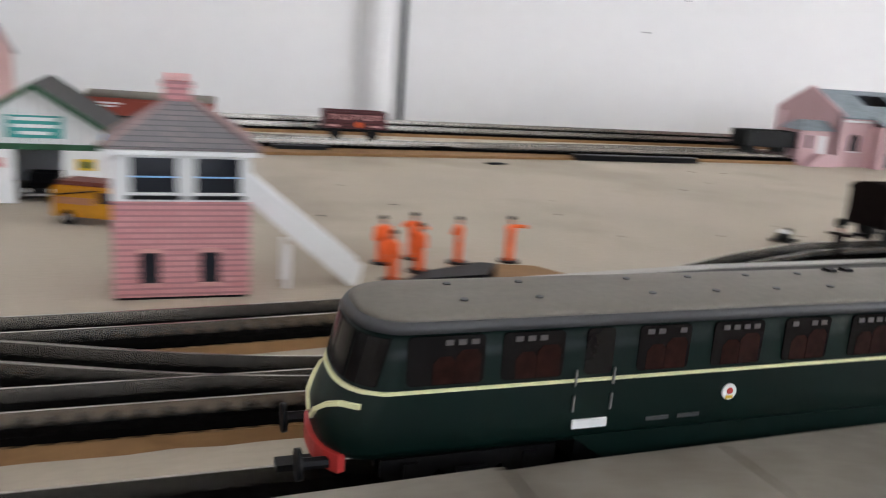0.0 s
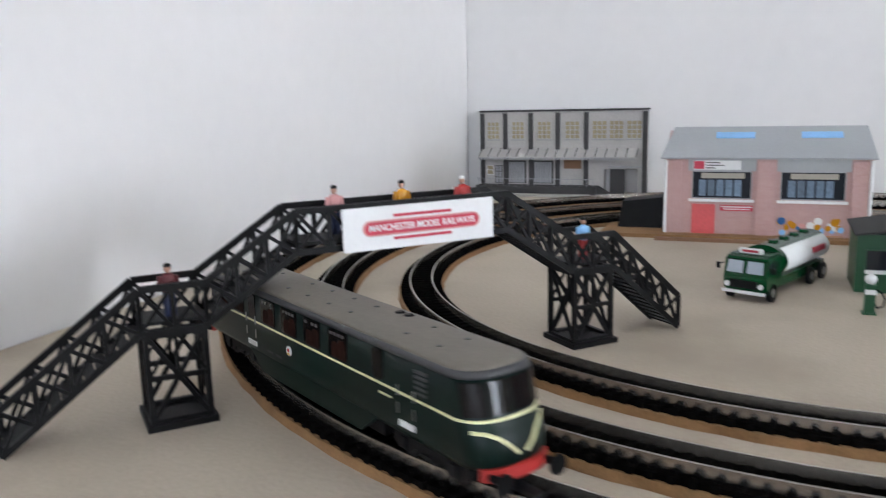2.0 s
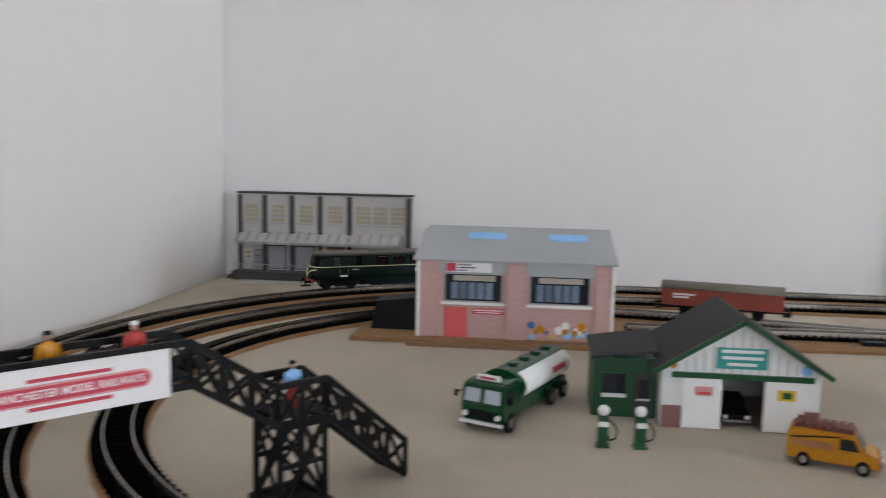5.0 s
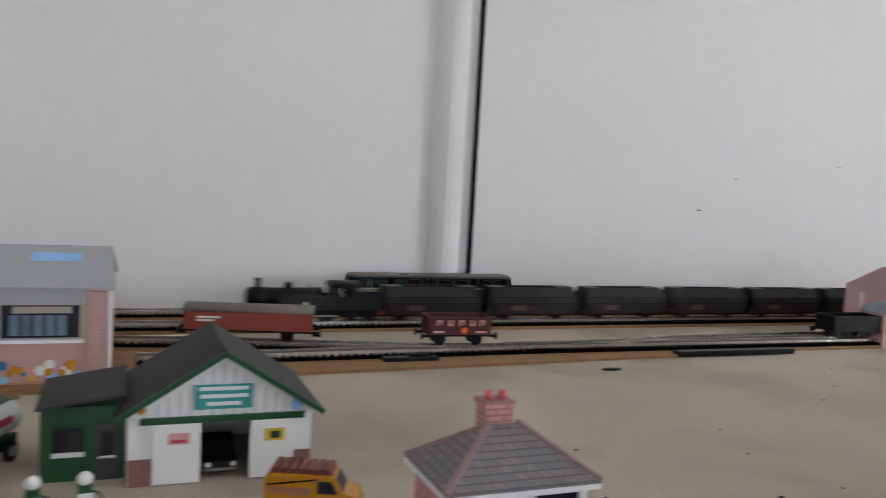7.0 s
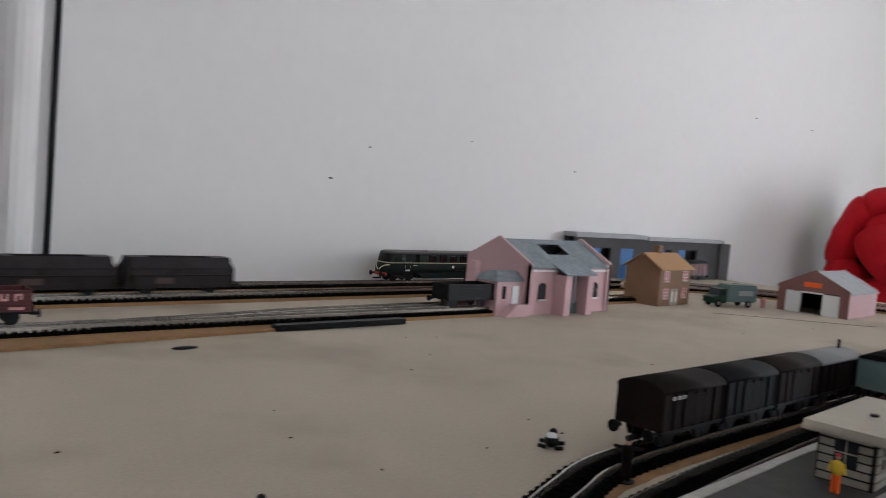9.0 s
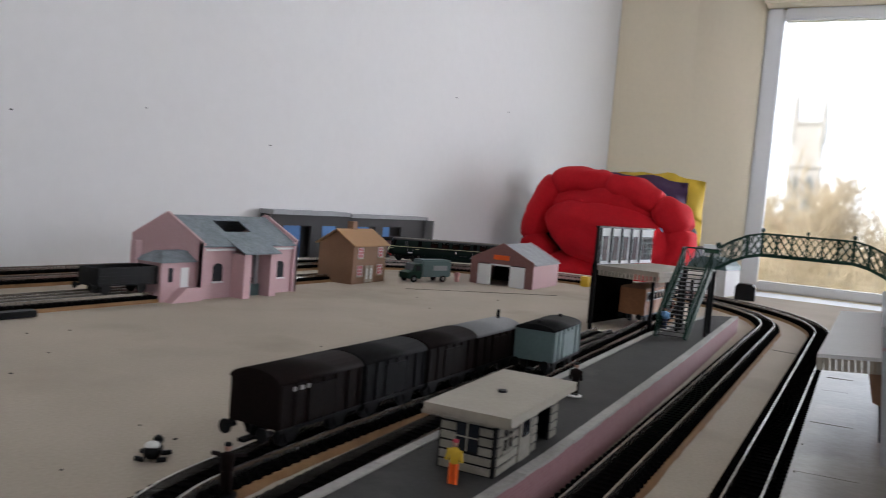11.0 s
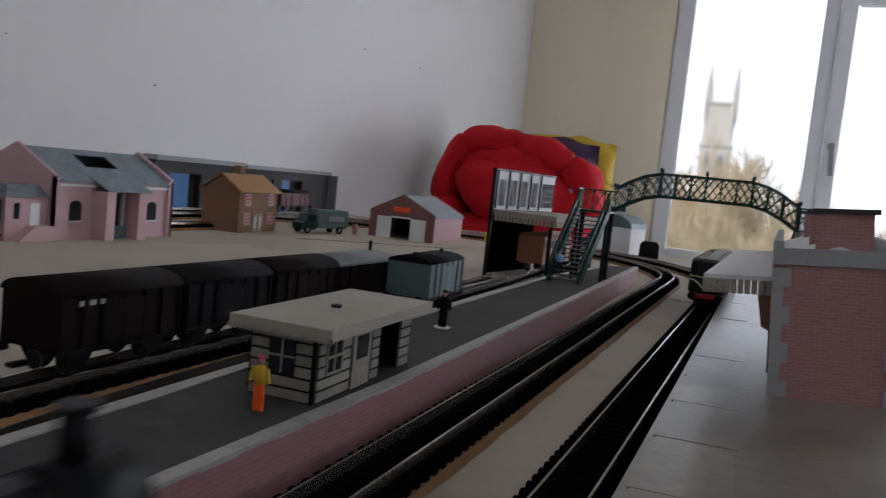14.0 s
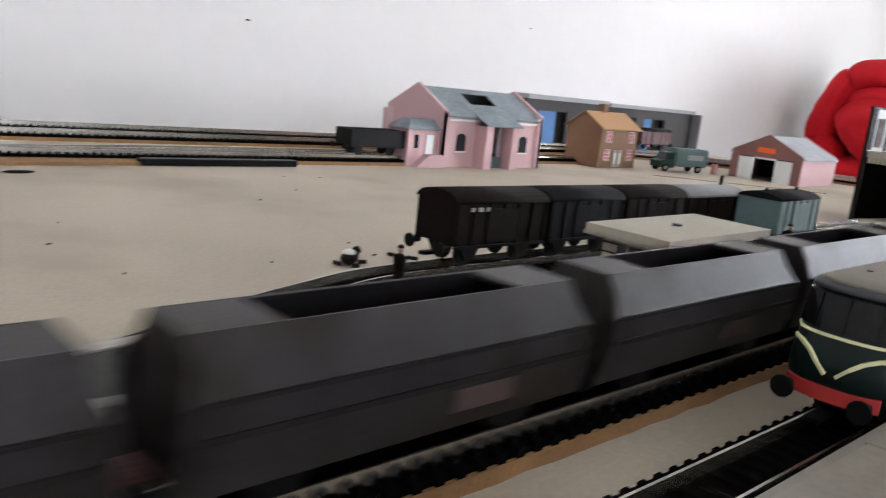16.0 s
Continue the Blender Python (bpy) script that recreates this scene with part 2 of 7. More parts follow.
box(bm, XL - 0.15, -0.2, YF - 0.15, YF, ZF, ZC)
box(bm, 1.9, XR + 0.15, YF - 0.15, YF, ZF, ZC)
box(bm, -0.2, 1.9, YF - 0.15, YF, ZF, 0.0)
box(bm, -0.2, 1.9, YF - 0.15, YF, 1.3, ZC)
solid("wall_front", bm, WALL, "unseen plain painted wall with an assumed second window", kind="structure")
bm = B(); box(bm, XL - 0.15, XR + 0.15, YF - 0.15, YB + 0.15, ZF - 0.1, ZF)
solid("floor", bm, CARPET, "brown carpeted room floor", kind="structure")
bm = B(); box(bm, XL - 0.15, XR + 0.15, YF - 0.15, YB + 0.15, ZC, ZC + 0.1)
solid("ceiling", bm, CEIL, "white painted ceiling", kind="structure")

# boxed pipe and cable on the back wall
bm = B()
prism(bm, [(0.722, 1.2245), (0.726, 1.2180), (0.732, 1.2115), (0.740, 1.2070), (0.748, 1.2060), (0.757, 1.2080), (0.765, 1.2130), (0.770, 1.2245)], 0.0, 1.74, "z")
solid("pipe_boxing", bm, WALL, "white painted rounded pipe boxing on the wall", "pipe boxing")
bm = B(); rod(bm, (0.785, 1.221, 0.004), (0.785, 1.221, 1.74), 0.0035, 8)
solid("wall_cable", bm, BLACK, "black cable running straight up the wall", "cable")
for x, z, w in ((1.23, 0.204, .004), (1.164, 0.153, .008), (1.719, 0.207, .006), (2.406, 0.395, .01), (2.726, 0.402, .01), (1.44, 0.235, .003)):
    bm = B(); blob(bm, (x, YB, z), (w * 0.5, 0.001, 0.0012), 8, 5)
    solid("wall_chip", bm, SOOT, "small dark chip in the wall paint", "paint chip", group="chips in the wall paint")

# baseboard of the layout and the ledge under the window
bm = B(); box(bm, XL + 0.002, 2.27, -0.30, YB - 0.002, -0.03, 0.0)
solid("ground", bm, BOARD, "tan fibre baseboard of the model railway", kind="structure")
bm = B(); box(bm, 2.275, XR - 0.002, -0.9, YB - 0.002, -0.14, -0.10)
solid("window_ledge", bm, UPVC, "white ledge between the baseboard and window", kind="structure")
for x in (0.1, 1.1, 2.1):
    for y in (-0.2, 1.1):
        bm = B(); box(bm, x, x + 0.05, y, y + 0.05, ZF, -0.031)
        solid("table_leg", bm, WHITE, "square wooden leg under the baseboard", "table leg", group="legs of the table")

# joints between the sheets of board
for a, b in (((1.62, 0.86), (1.80, 0.69)), ((1.55, 0.30), (1.56, 0.345))):
    bm = B(); bar(bm, (*a, 0.0), (*b, 0.0), 0.0012, 0.0008)
    solid("board_joint", bm, SOOT, "thin dark joint line in the board", "joint line", group="joints in the board")
rng = random.Random(4)
for i in range(26):
    x, y = rng.uniform(0.55, 1.75), rng.uniform(0.53, 0.86)
    bm = B(); blob(bm, (x, y, 0.0003), (rng.uniform(.0005, .0018), rng.uniform(.0005, .0011), 0.0005), 6, 4)
    solid("debris_speck", bm, SOOT, "small dark speck of debris on the board", "debris", group="specks on the board")

# window in the right wall
FX0, FX1 = XR + 0.075, XR + 0.125
win = tagged(new("window_1"), "white plastic casement window with two panes", kind="structure")
MY = 0.165


def frame_bar(name, y0, y1, z0, z1, x0=FX0, x1=FX1):
    bm = B(); box(bm, x0, x1, y0, y1, z0, z1)
    bmesh.ops.bevel(bm, geom=bm.edges[:], offset=0.006, segments=2, affect="EDGES")
    part(name, bm, UPVC, win)


frame_bar("jamb", 0.64, WY1 - 0.001, WZ0 + 0.001, WZ1 - 0.001)
frame_bar("jamb", WY0 + 0.001, WY0 + 0.06, WZ0 + 0.001, WZ1 - 0.001)
frame_bar("head", WY0 + 0.061, 0.639, 0.885, WZ1 - 0.001)
frame_bar("bottom_rail", WY0 + 0.061, 0.639, WZ0 + 0.001, WZ0 + 0.035)
frame_bar("mullion", 0.155, 0.205, WZ0 + 0.036, 0.884)
frame_bar("sash_stile", 0.105, 0.154, WZ0 + 0.036, 0.884, FX0 - 0.02, FX1 - 0.02)
frame_bar("sash_stile", -0.33, -0.28, WZ0 + 0.036, 0.884, FX0 - 0.02, FX1 - 0.02)
frame_bar("sash_head", -0.279, 0.104, 0.83, 0.884, FX0 - 0.02, FX1 - 0.02)
frame_bar("sash_rail", -0.279, 0.104, WZ0 + 0.036, WZ0 + 0.085, FX0 - 0.02, FX1 - 0.02)
for y0, y1 in ((0.206, 0.639), (-0.279, 0.104), (-0.889, -0.331)):
    bm = B(); box(bm, FX0 + 0.02, FX0 + 0.024, y0, y1, WZ0 + 0.037, 0.883)
    part("pane", bm, GLASS, win).visible_shadow = False
bm = B(); rod(bm, (FX0 - 0.022, 0.13, 0.35), (FX0 - 0.05, 0.13, 0.35), 0.012, 12); bar(bm, (FX0 - 0.05, 0.13, 0.36), (FX0 - 0.05, 0.12, 0.25), 0.016)
part("handle", bm, STEEL, win, "grey metal window handle")
# unseen second window, added as the opening for the rear lamp
win2 = tagged(new("window_2"), "plain white window assumed in the unseen wall behind", kind="structure")
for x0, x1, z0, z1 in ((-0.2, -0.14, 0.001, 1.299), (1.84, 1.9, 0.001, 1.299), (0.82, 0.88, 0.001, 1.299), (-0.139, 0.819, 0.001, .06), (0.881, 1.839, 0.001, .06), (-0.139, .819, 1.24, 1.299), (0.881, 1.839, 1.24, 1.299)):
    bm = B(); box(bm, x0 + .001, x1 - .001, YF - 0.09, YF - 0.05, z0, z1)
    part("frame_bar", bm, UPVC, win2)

# ---- track lines ----
RZ = 0.0105          # rail head above the board
OUT_L, OUT_LR, OUT_R, OUT_RR = (0.311, 0.7325), 0.4445, (1.676, 0.735), 0.433
MID_L, MID_LR, MID_R, MID_RR = (0.304, 0.720), 0.376, (1.676, 0.732), 0.366


def oval(cl, rl, cr, rr, clockwise, step=0.01):
    """Points round the oval, from the right end of the front straight (clockwise) or of the back straight."""
    def arc(c, r, a0, a1):
        n = int(abs(a1 - a0) * r / step)
        return [(c[0] + r * math.cos(a0 + (a1 - a0) * i / n), c[1] + r * math.sin(a0 + (a1 - a0) * i / n)) for i in range(n)]

    def line(a, b):
        n = int(math.dist(a, b) / step)
        return [(a[0] + (b[0] - a[0]) * i / n, a[1] + (b[1] - a[1]) * i / n) for i in range(n)]
    h = math.pi / 2
    fr, fl, bl, br = (cr[0], cr[1] - rr), (cl[0], cl[1] - rl), (cl[0], cl[1] + rl), (cr[0], cr[1] + rr)
    if clockwise:
        return line(fr, fl) + arc(cl, rl, 3 * h, h) + line(bl, br) + arc(cr, rr, h, -h)
    return line(br, bl) + arc(cl, rl, h, 3 * h) + line(fl, fr) + arc(cr, rr, -h, h)


def smooth_line(pts, step=0.008):
    """Catmull-Rom line through a few plan points."""
    p = [Vector(q) for q in pts]
    p = [2 * p[0] - p[1]] + p + [2 * p[-1] - p[-2]]
    out = []
    for i in range(1, len(p) - 2):
        n = max(2, int((p[i + 1] - p[i]).length / step))
        for k in range(n):
            t = k / n
            a, b, c, d = p[i - 1], p[i], p[i + 1], p[i + 2]
            out.append(tuple(0.5 * (2 * b + (c - a) * t + (2 * a - 5 * b + 4 * c - d) * t * t + (3 * b - a - 3 * c + d) * t ** 3)))
    return out + [tuple(pts[-1])]


class Line:
    """A plan line that is read by its length."""

    def __init__(self, pts, closed=False):
        self.p = [Vector(q) for q in pts]
        if closed:
            self.p.append(self.p[0])
        self.s = [0.0]
        for a, b in zip(self.p, self.p[1:]):
            self.s.append(self.s[-1] + (b - a).length)
        self.total, self.closed = self.s[-1], closed

    def at(self, s):
        s = s % self.total if self.closed else min(max(s, 0), self.total - 1e-6)
        i = int(np.searchsorted(self.s, s, side="right")) - 1
        i = min(i, len(self.p) - 2)
        k = (s - self.s[i]) / (self.s[i + 1] - self.s[i])
        return self.p[i].lerp(self.p[i + 1], k)

    def placed(self, s, half, z):
        a, b = self.at(s - half), self.at(s + half)
        c, d = (a + b) / 2, b - a
        return c.x, c.y, z, math.degrees(math.atan2(d.y, d.x))


outer = Line(oval(OUT_L, OUT_LR, OUT_R, OUT_RR, True), True)
middle = Line(oval(MID_L, MID_LR, MID_R, MID_RR, False), True)
inner = Line([(0.302 + 0.307 * math.cos(a), 0.712 + 0.307 * math.sin(a)) for a in np.linspace(math.pi / 2, 3 * math.pi / 2, 90)]
             + smooth_line([(0.315, 0.405), (0.47, 0.410), (0.66, 0.428), (0.845, 0.452), (0.99, 0.462), (1.27, 0.475), (1.62, 0.493), (1.85, 0.53), (2.0, 0.62)])[1:])
vans_line = Line(smooth_line([(0.62, 0.424), (0.70, 0.440), (0.80, 0.482), (0.90, 0.501), (1.24, 0.503), (1.46, 0.507)]))
crossover = Line(smooth_line([(0.60, 0.350), (0.50, 0.362), (0.40, 0.392), (0.32, 0.405)]))
yard_link = Line(smooth_line([(0.302, 1.023), (0.42, 1.006), (0.55, 0.975), (0.66, 0.953), (0.76, 0.946)]))
yard_near = Line([(0.36, 0.938), (0.76, 0.946), (1.40, 0.942)])
yard_far = Line(smooth_line([(0.74, 0.947), (0.85, 0.957), (0.95, 0.971), (1.15, 0.976), (1.62, 0.98)]))


def track(label, line, cork=True, s0=None, s1=None):
    """Cork bed, sleepers and two rails along a plan line."""
    tr = tagged(new("railway_track"), label, "track", "model railway tracks")
    s0, s1 = s0 or 0.0, s1 or line.total
    n = max(2, int((s1 - s0) / 0.012))
    ss = [s0 + (s1 - s0) * i / n for i in range(n + 1)]
    fr = []
    for s in ss:
        a, b = (line.at(s - 0.004), line.at(s + 0.004)) if line.closed else (line.at(max(s - 0.004, 0)), line.at(min(s + 0.004, line.total)))
        t = (b - a).normalized()
        fr.append((line.at(s), Vector((-t.y, t.x))))

    def strip(bm, off, w0, w1, z0, z1):
        rows = []
        for c, nn in fr:
            rows.append([bm.verts.new((*(c + nn * (off + q)), z)) for q, z in ((-w0, z0), (w0, z0), (w1, z1), (-w1, z1))])
        for a, b in zip(rows, rows[1:]):
            for i in range(4):
                bm.faces.new((a[i], a[(i + 1) % 4], b[(i + 1) % 4], b[i]))
        if not line.closed:
            bm.faces.new(rows[0][::-1]); bm.faces.new(rows[-1])
        bmesh.ops.recalc_face_normals(bm, faces=bm.faces[:])
    bm = B(); strip(bm, 0, 0.0168, 0.0154, 0.0, 0.0035)
    rag = random.Random(int(line.total * 1000))
    for v in bm.verts:
        v.co.x += rag.uniform(-.0007, .0007); v.co.y += rag.uniform(-.0007, .0007)
    part("cork_bed", bm, CORK, tr, "orange-brown cork underlay strip")
    bm = B(); strip(bm, 0, 0.0138, 0.0134, 0.0034, 0.0056)
    part("web", bm, BALLAST, tr)
    for side in (-1, 1):
        bm = B(); strip(bm, side * 0.0080, 0.0008, 0.00045, 0.0060, RZ)
        part("rail", bm, RAIL, tr)
    bm = B()
    k = int((s1 - s0) / 0.0075)
    for i in range(k):
        s = s0 + (i + 0.5) * (s1 - s0) / k
        a, b = line.at(s - 0.003), line.at(s + 0.003)
        t = (b - a).normalized(); nn = Vector((-t.y, t.x)); c = line.at(s)
        q = [c + nn * u + t * v for u, v in ((-0.0148, -0.0016), (0.0148, -0.0016), (0.0148, 0.0016), (-0.0148, 0.0016))]
        if (q[1] - q[0]).cross(q[2] - q[1]) < 0:
            q = q[::-1]
        hexa(bm, [(*w, 0.0033) for w in q] + [(*w, 0.0066) for w in q])
        for u in (-0.0110, 0.0110):
            e = [c + nn * (u + du) + t * dv for du, dv in ((-.0013, -.0011), (.0013, -.0011), (.0013, .0011), (-.0013, .0011))]
            if (e[1] - e[0]).cross(e[2] - e[1]) < 0:
                e = e[::-1]
            hexa(bm, [(*w, 0.0064) for w in e] + [(*w, 0.0079) for w in e])
    part("sleeper_strip", bm, SLEEPER, tr, "black plastic sleepers with cable-tie chairs", kind="stuff")
    return tr


track("outer oval of model track with bright rails", outer)
track("middle oval of model track on cork strip", middle)
track("inner curve of track leading past the platform", inner)
track("siding track holding a row of dark vans", vans_line)
track("crossover turnout track linking two front lines", crossover)
track("link track into the rear goods yard", yard_link)
track("near goods yard track beside a cork sheet", yard_near)
track("far goods yard track leading behind the goods shed", yard_far)


# ---- rolling stock that moves ----
def wheelset(parent, x, r, half, name="wheel"):
    for sd in (-1, 1):
        bm = B(); rod(bm, (x, sd * 0.0068, r), (x, sd * 0.0088, r), r, 16)
        part(name, bm, SOOT, parent)


def buffers(parent, x, d, z, half=0.0115, m=None):
    for sd in (-1, 1):
        bm = B(); rod(bm, (x, sd * half, z), (x + d * 0.006, sd * half, z), 0.0014, 8); rod(bm, (x + d * 0.006, sd * half, z), (x + d * 0.0072, sd * half, z), 0.0036, 12)
        part("buffer", bm, m or BLACK, parent)


def railcar():
    """Streamlined green diesel railcar, 234 mm long, nose at +x."""
    t = thing("railcar", "dark green streamlined diesel railcar with cream lining and grey roof", "railcar")
    L, W, ZB, ZW, ZG = 0.1170, 0.0165, 0.0125, 0.0282, 0.0415

    def end_x(y, z):
        """How far the raked, rounded nose reaches at a width and height."""
        k = min(1.0, abs(y) / W)
        rake = max(0.0, min(z, ZW) - 0.0205) * 0.50 + max(0.0, z - ZW) * 0.24
        return L - rake - 0.0108 * (1 - (1 - k ** 2.6) ** 0.5)

    def outline(z, wk=1.0, short=0.0):
        ys = [W * math.sin(q) for q in np.linspace(-math.pi / 2, math.pi / 2, 17)]
        front = [((end_x(y, z) - short), y * wk, z) for y in ys]
        return front + [(-x, -y, z) for x, y, z in front]

    def wrap(y0, y1, z0, z1, e, proud=0.0004, n=6):
        """A thin strip that follows the curve of a nose."""
        bm = B()
        rings = []
        for y in np.linspace(y0, y1, n + 1):
            yy = y * (1 + 0.02)
            rings.append([(e * (end_x(y, z0) + proud), yy, z0), (e * (end_x(y, z1) + proud), yy, z1), (e * (end_x(y, z1) - 0.0008), y * .97, z1), (e * (end_x(y, z0) - 0.0008), y * .97, z0)])
        loft(bm, rings)
        return bm
    bm = B()
    loft(bm, [outline(ZB, 0.95, 0.0006), outline(ZB + .002), outline(0.0205), outline(0.0245), outline(ZW), outline(0.0350, 0.985), outline(ZG, 0.965)], smooth=True)
    part("body", bm, GREEN_D, t)
    bm = B()
    loft(bm, [outline(ZG - .0002, 0.995, -0.0005), outline(ZG + .0014, 0.975, 0.0002), outline(ZG + .0022, 0.93, 0.001)], smooth=True)
    part("gutter", bm, GUTTER, t, "dark grey gutter band under the roof")
    bm = B()
    loft(bm, [outline(ZG + .0021, 0.935, 0.0008), outline(ZG + .0030, 0.80, 0.0022), outline(ZG + .0036, 0.56, 0.0050), outline(ZG + .0039, 0.22, 0.009)], smooth=True)
    part("roof", bm, GREY_ROOF, t, "grey-brown domed roof with ventilators")
    for u in (.033, .052, .083, .102, .121, .139, .179, .199):
        for sd in (-1, 1):
            y, z = .0062, ZG + .0034
            bm = B(); rod(bm, (L - u, sd * y, z - .0008), (L - u, sd * y, z + .0004), 0.0007, 8); rod(bm, (L - u, sd * y, z + .0004), (L - u, sd * y, z + .0007), 0.0010, 8)
            part("roof_vent", bm, GUTTER, t)
    for u in (.153, .159):
        bm = B(); box(bm, L - u - .0018, L - u + .0018, -0.0105, -0.0065, ZG + .0026, ZG + .0044)
        bmesh.ops.bevel(bm, geom=bm.edges[:], offset=0.0006, segments=2, affect="EDGES")
        part("exhaust_box", bm, SOOT, t)
    for sd in (-1, 1):
        bm = B(); box(bm, -L + 0.012, L - 0.012, sd * (W + 0.0001) - 0.0003, sd * (W + 0.0001) + 0.0003, ZW - .0004, ZW + .0004)
        part("waist_line", bm, CREAM, t, "thin cream waist line")
        for i, (u0, u1) in enumerate(((.0175, .0345), (.0395, .0540), (.0605, .0670), (.0745, .0880), (.0955, .1095), (.1170, .1305), (.1385, .1520), (.1715, .1775))):
            x0, x1, y = L - u1 - .0004, L - u0 + .0004, sd * W * 0.985
            z0, z1, c = ZW + .0013, ZG - .0007, .0011
            bm = B(); prism(bm, [(x0 + c, z0), (x1 - c, z0), (x1 - c * .3, z0 + c * .3), (x1, z0 + c), (x1, z1 - c), (x1 - c * .3, z1 - c * .3), (x1 - c, z1), (x0 + c, z1), (x0 + c * .3, z1 - c * .3), (x0, z1 - c), (x0, z0 + c), (x0 + c * .3, z0 + c * .3)], y - 0.0004, y + 0.0004, "y")
            win_ = part("window", bm, CARGLASS, t)
            if i not in (2, 7):
                for q, w, h in ((.0009, .0058, .0080), (.0069, .0050, .0066)):
                    bm = B(); prism(bm, [(x0 + q, z0 + .0002), (x0 + q + w, z0 + .0002), (x0 + q + w, z0 + h - .0016), (x0 + q + w - .0014, z0 + h), (x0 + q + .0010, z0 + h), (x0 + q, z0 + h - .0012)], y + sd * 0.0004 - .0001, y + sd * 0.0004 + .0001, "y")
                    part("seat_back", bm, SEAT, win_)
                for q in range(4):
                    if (i * 3 + q) % 7 == 3:
                        continue
                    bm = B(); box(bm, x0 + .0016 + q * .0030, x0 + .0034 + q * .0030, y + sd * 0.0004 - .00005, y + sd * 0.0004 + .0002, z1 - .0021, z1 - .0009)
                    part("toplight", bm, PANE_L, win_, "small pale ventilator pane")
        for j in range(5):
            bm = B(); box(bm, L - 0.205, L - 0.198, sd * W * .99 - .0004, sd * W * .99 + .0004, ZW + .0022 + j * .0019, ZW + .0031 + j * .0019)
            part("louvre", bm, GUTTER, t)
        bm = B(); rod(bm, (L - 0.1020, sd * W, 0.0222), (L - 0.1020, sd * (W + 0.0006), 0.0222), 0.0021, 16)
        crest = part("crest", bm, WHITE, t, "round white crest with a red and yellow mark")
        bm = B(); rod(bm, (L - 0.1020, sd * (W + 0.0006), 0.0225), (L - 0.1020, sd * (W + 0.0008), 0.0225), 0.0009, 10)
        part("crest_mark", bm, RED, crest)
        bm = B(); box(bm, L - .1030, L - .1010, sd * (W + .0007) - .0001, sd * (W + .0007) + .0001, 0.0205, 0.0213)
        part("crest_mark", bm, YELFAB, crest)
        for u in (0.0630, 0.1930):
            bm = B(); box(bm, L - u - 0.0046, L - u + 0.0046, sd * W * .985 - 0.0004, sd * W * .985 + 0.0008, 0.0160, 0.0182)
            part("step_plate", bm, WHITE, t, "white step plate")
            for q in (-0.0050, 0.0050):
                for z0, z1 in ((.0205, .0245), (.0270, .0310)):
                    bm = B(); bar(bm, (L - u + q, sd * (W + 0.0006), z0), (L - u + q, sd * (W + 0.0006), z1), 0.0005)
                    part("handrail", bm, STEEL, t)
        for u in (.082, .091):
            bm = B(); box(bm, L - u - .0032, L - u + .0032, sd * (W + .0001) - .0001, sd * (W + .0001) + .0001, .0162, .0172)
            part("text_bar", bm, GUTTER, t)
        bm = B(); box(bm, L - .183, L - .175, sd * (W + .0001) - .0001, sd * (W + .0001) + .0001, .0242, .0250)
        part("text_bar", bm, CREAM, t)
        bm = B(); prism(bm, [(L - .160, 0.0046), (L - .072, 0.0046), (L - .059, ZB + .0012), (L - .173, ZB + .0012)], sd * W * 0.955 - 0.0006, sd * W * 0.955 + 0.0006, "y")
        part("skirt", bm, GREEN_D, t, "deep green skirt between the bogies")
    for e in (-1, 1):
        for y0, y1 in ((-0.0155, -0.0092), (-0.0084, -0.0004), (0.0004, 0.0084), (0.0092, 0.0155)):
            part("windscreen", wrap(y0, y1, ZW + .0014, ZG - .0012, e), CARGLASS, t)
        part("nose_line", wrap(-0.0163, 0.0163, ZW - .0004, ZW + .0004, e, 0.0006, 16), CREAM, t, "cream line round the nose")
        for sd in (-1, 1):
            bm = B()
            pts = [(0.0150, 0.0250), (0.0115, 0.0246), (0.0080, 0.0230), (0.0050, 0.0206), (0.0016, 0.0172)]
            for (y0, z0), (y1, z1) in zip(pts, pts[1:]):
                bar(bm, (e * (end_x(y0, z0) + .0003), sd * y0, z0), (e * (end_x(y1, z1) + .0003), sd * y1, z1), 0.0011)
            part("whisker_line", bm, CREAM, t, "cream curved nose lining")
        part("buffer_beam", wrap(-0.0140, 0.0140, 0.0092, 0.0135, e, 0.0010, 8), RED, t, "red buffer beam")
        buffers(t, e * (L - 0.002), e, 0.0108)
        bm = B(); box(bm, min(e * (L - .004), e * (L + .008)), max(e * (L - .004), e * (L + .008)), -0.0022, 0.0022, 0.0040, 0.0056)
        part("coupling", bm, BLACK, t)
        for q in (0.066, 0.096):
            wheelset(t, e * q, 0.0062, 0)
        bm = B(); box(bm, e * 0.081 - 0.022, e * 0.081 + 0.022, -0.0062, 0.0062, 0.0050, 0.0124)
        bogie = part("bogie", bm, BLACK, t)
        for sd in (-1, 1):
            c = e * 0.081
            bm = B(); prism(bm, [(c - .022, .0052), (c - .019, .0030), (c - .011, .0030), (c - .008, .0058), (c - .004, .0036), (c + .004, .0036), (c + .008, .0058), (c + .011, .0030), (c + .019, .0030), (c + .022, .0052), (c + .022, .0094), (c - .022, .0094)], sd * .0106 - .0006, sd * .0106 + .0006, "y")
            part("side_frame", bm, SOOT, bogie)
            for q in (-.015, .015):
                bm = B(); box(bm, c + q - .0017, c + q + .0017, sd * .0118 - .0006, sd * .0118 + .0006, .0040, .0084)
                part("axle_box", bm, SOOT, bogie)
            bm = B(); box(bm, c - .0038, c + .0038, sd * .0118 - .0006, sd * .0118 + .0006, .0046, .0060)
            part("leaf_spring", bm, SOOT, bogie)
    bm = B(); box(bm, -.055, .055, -.013, .013, .0052, .0128)
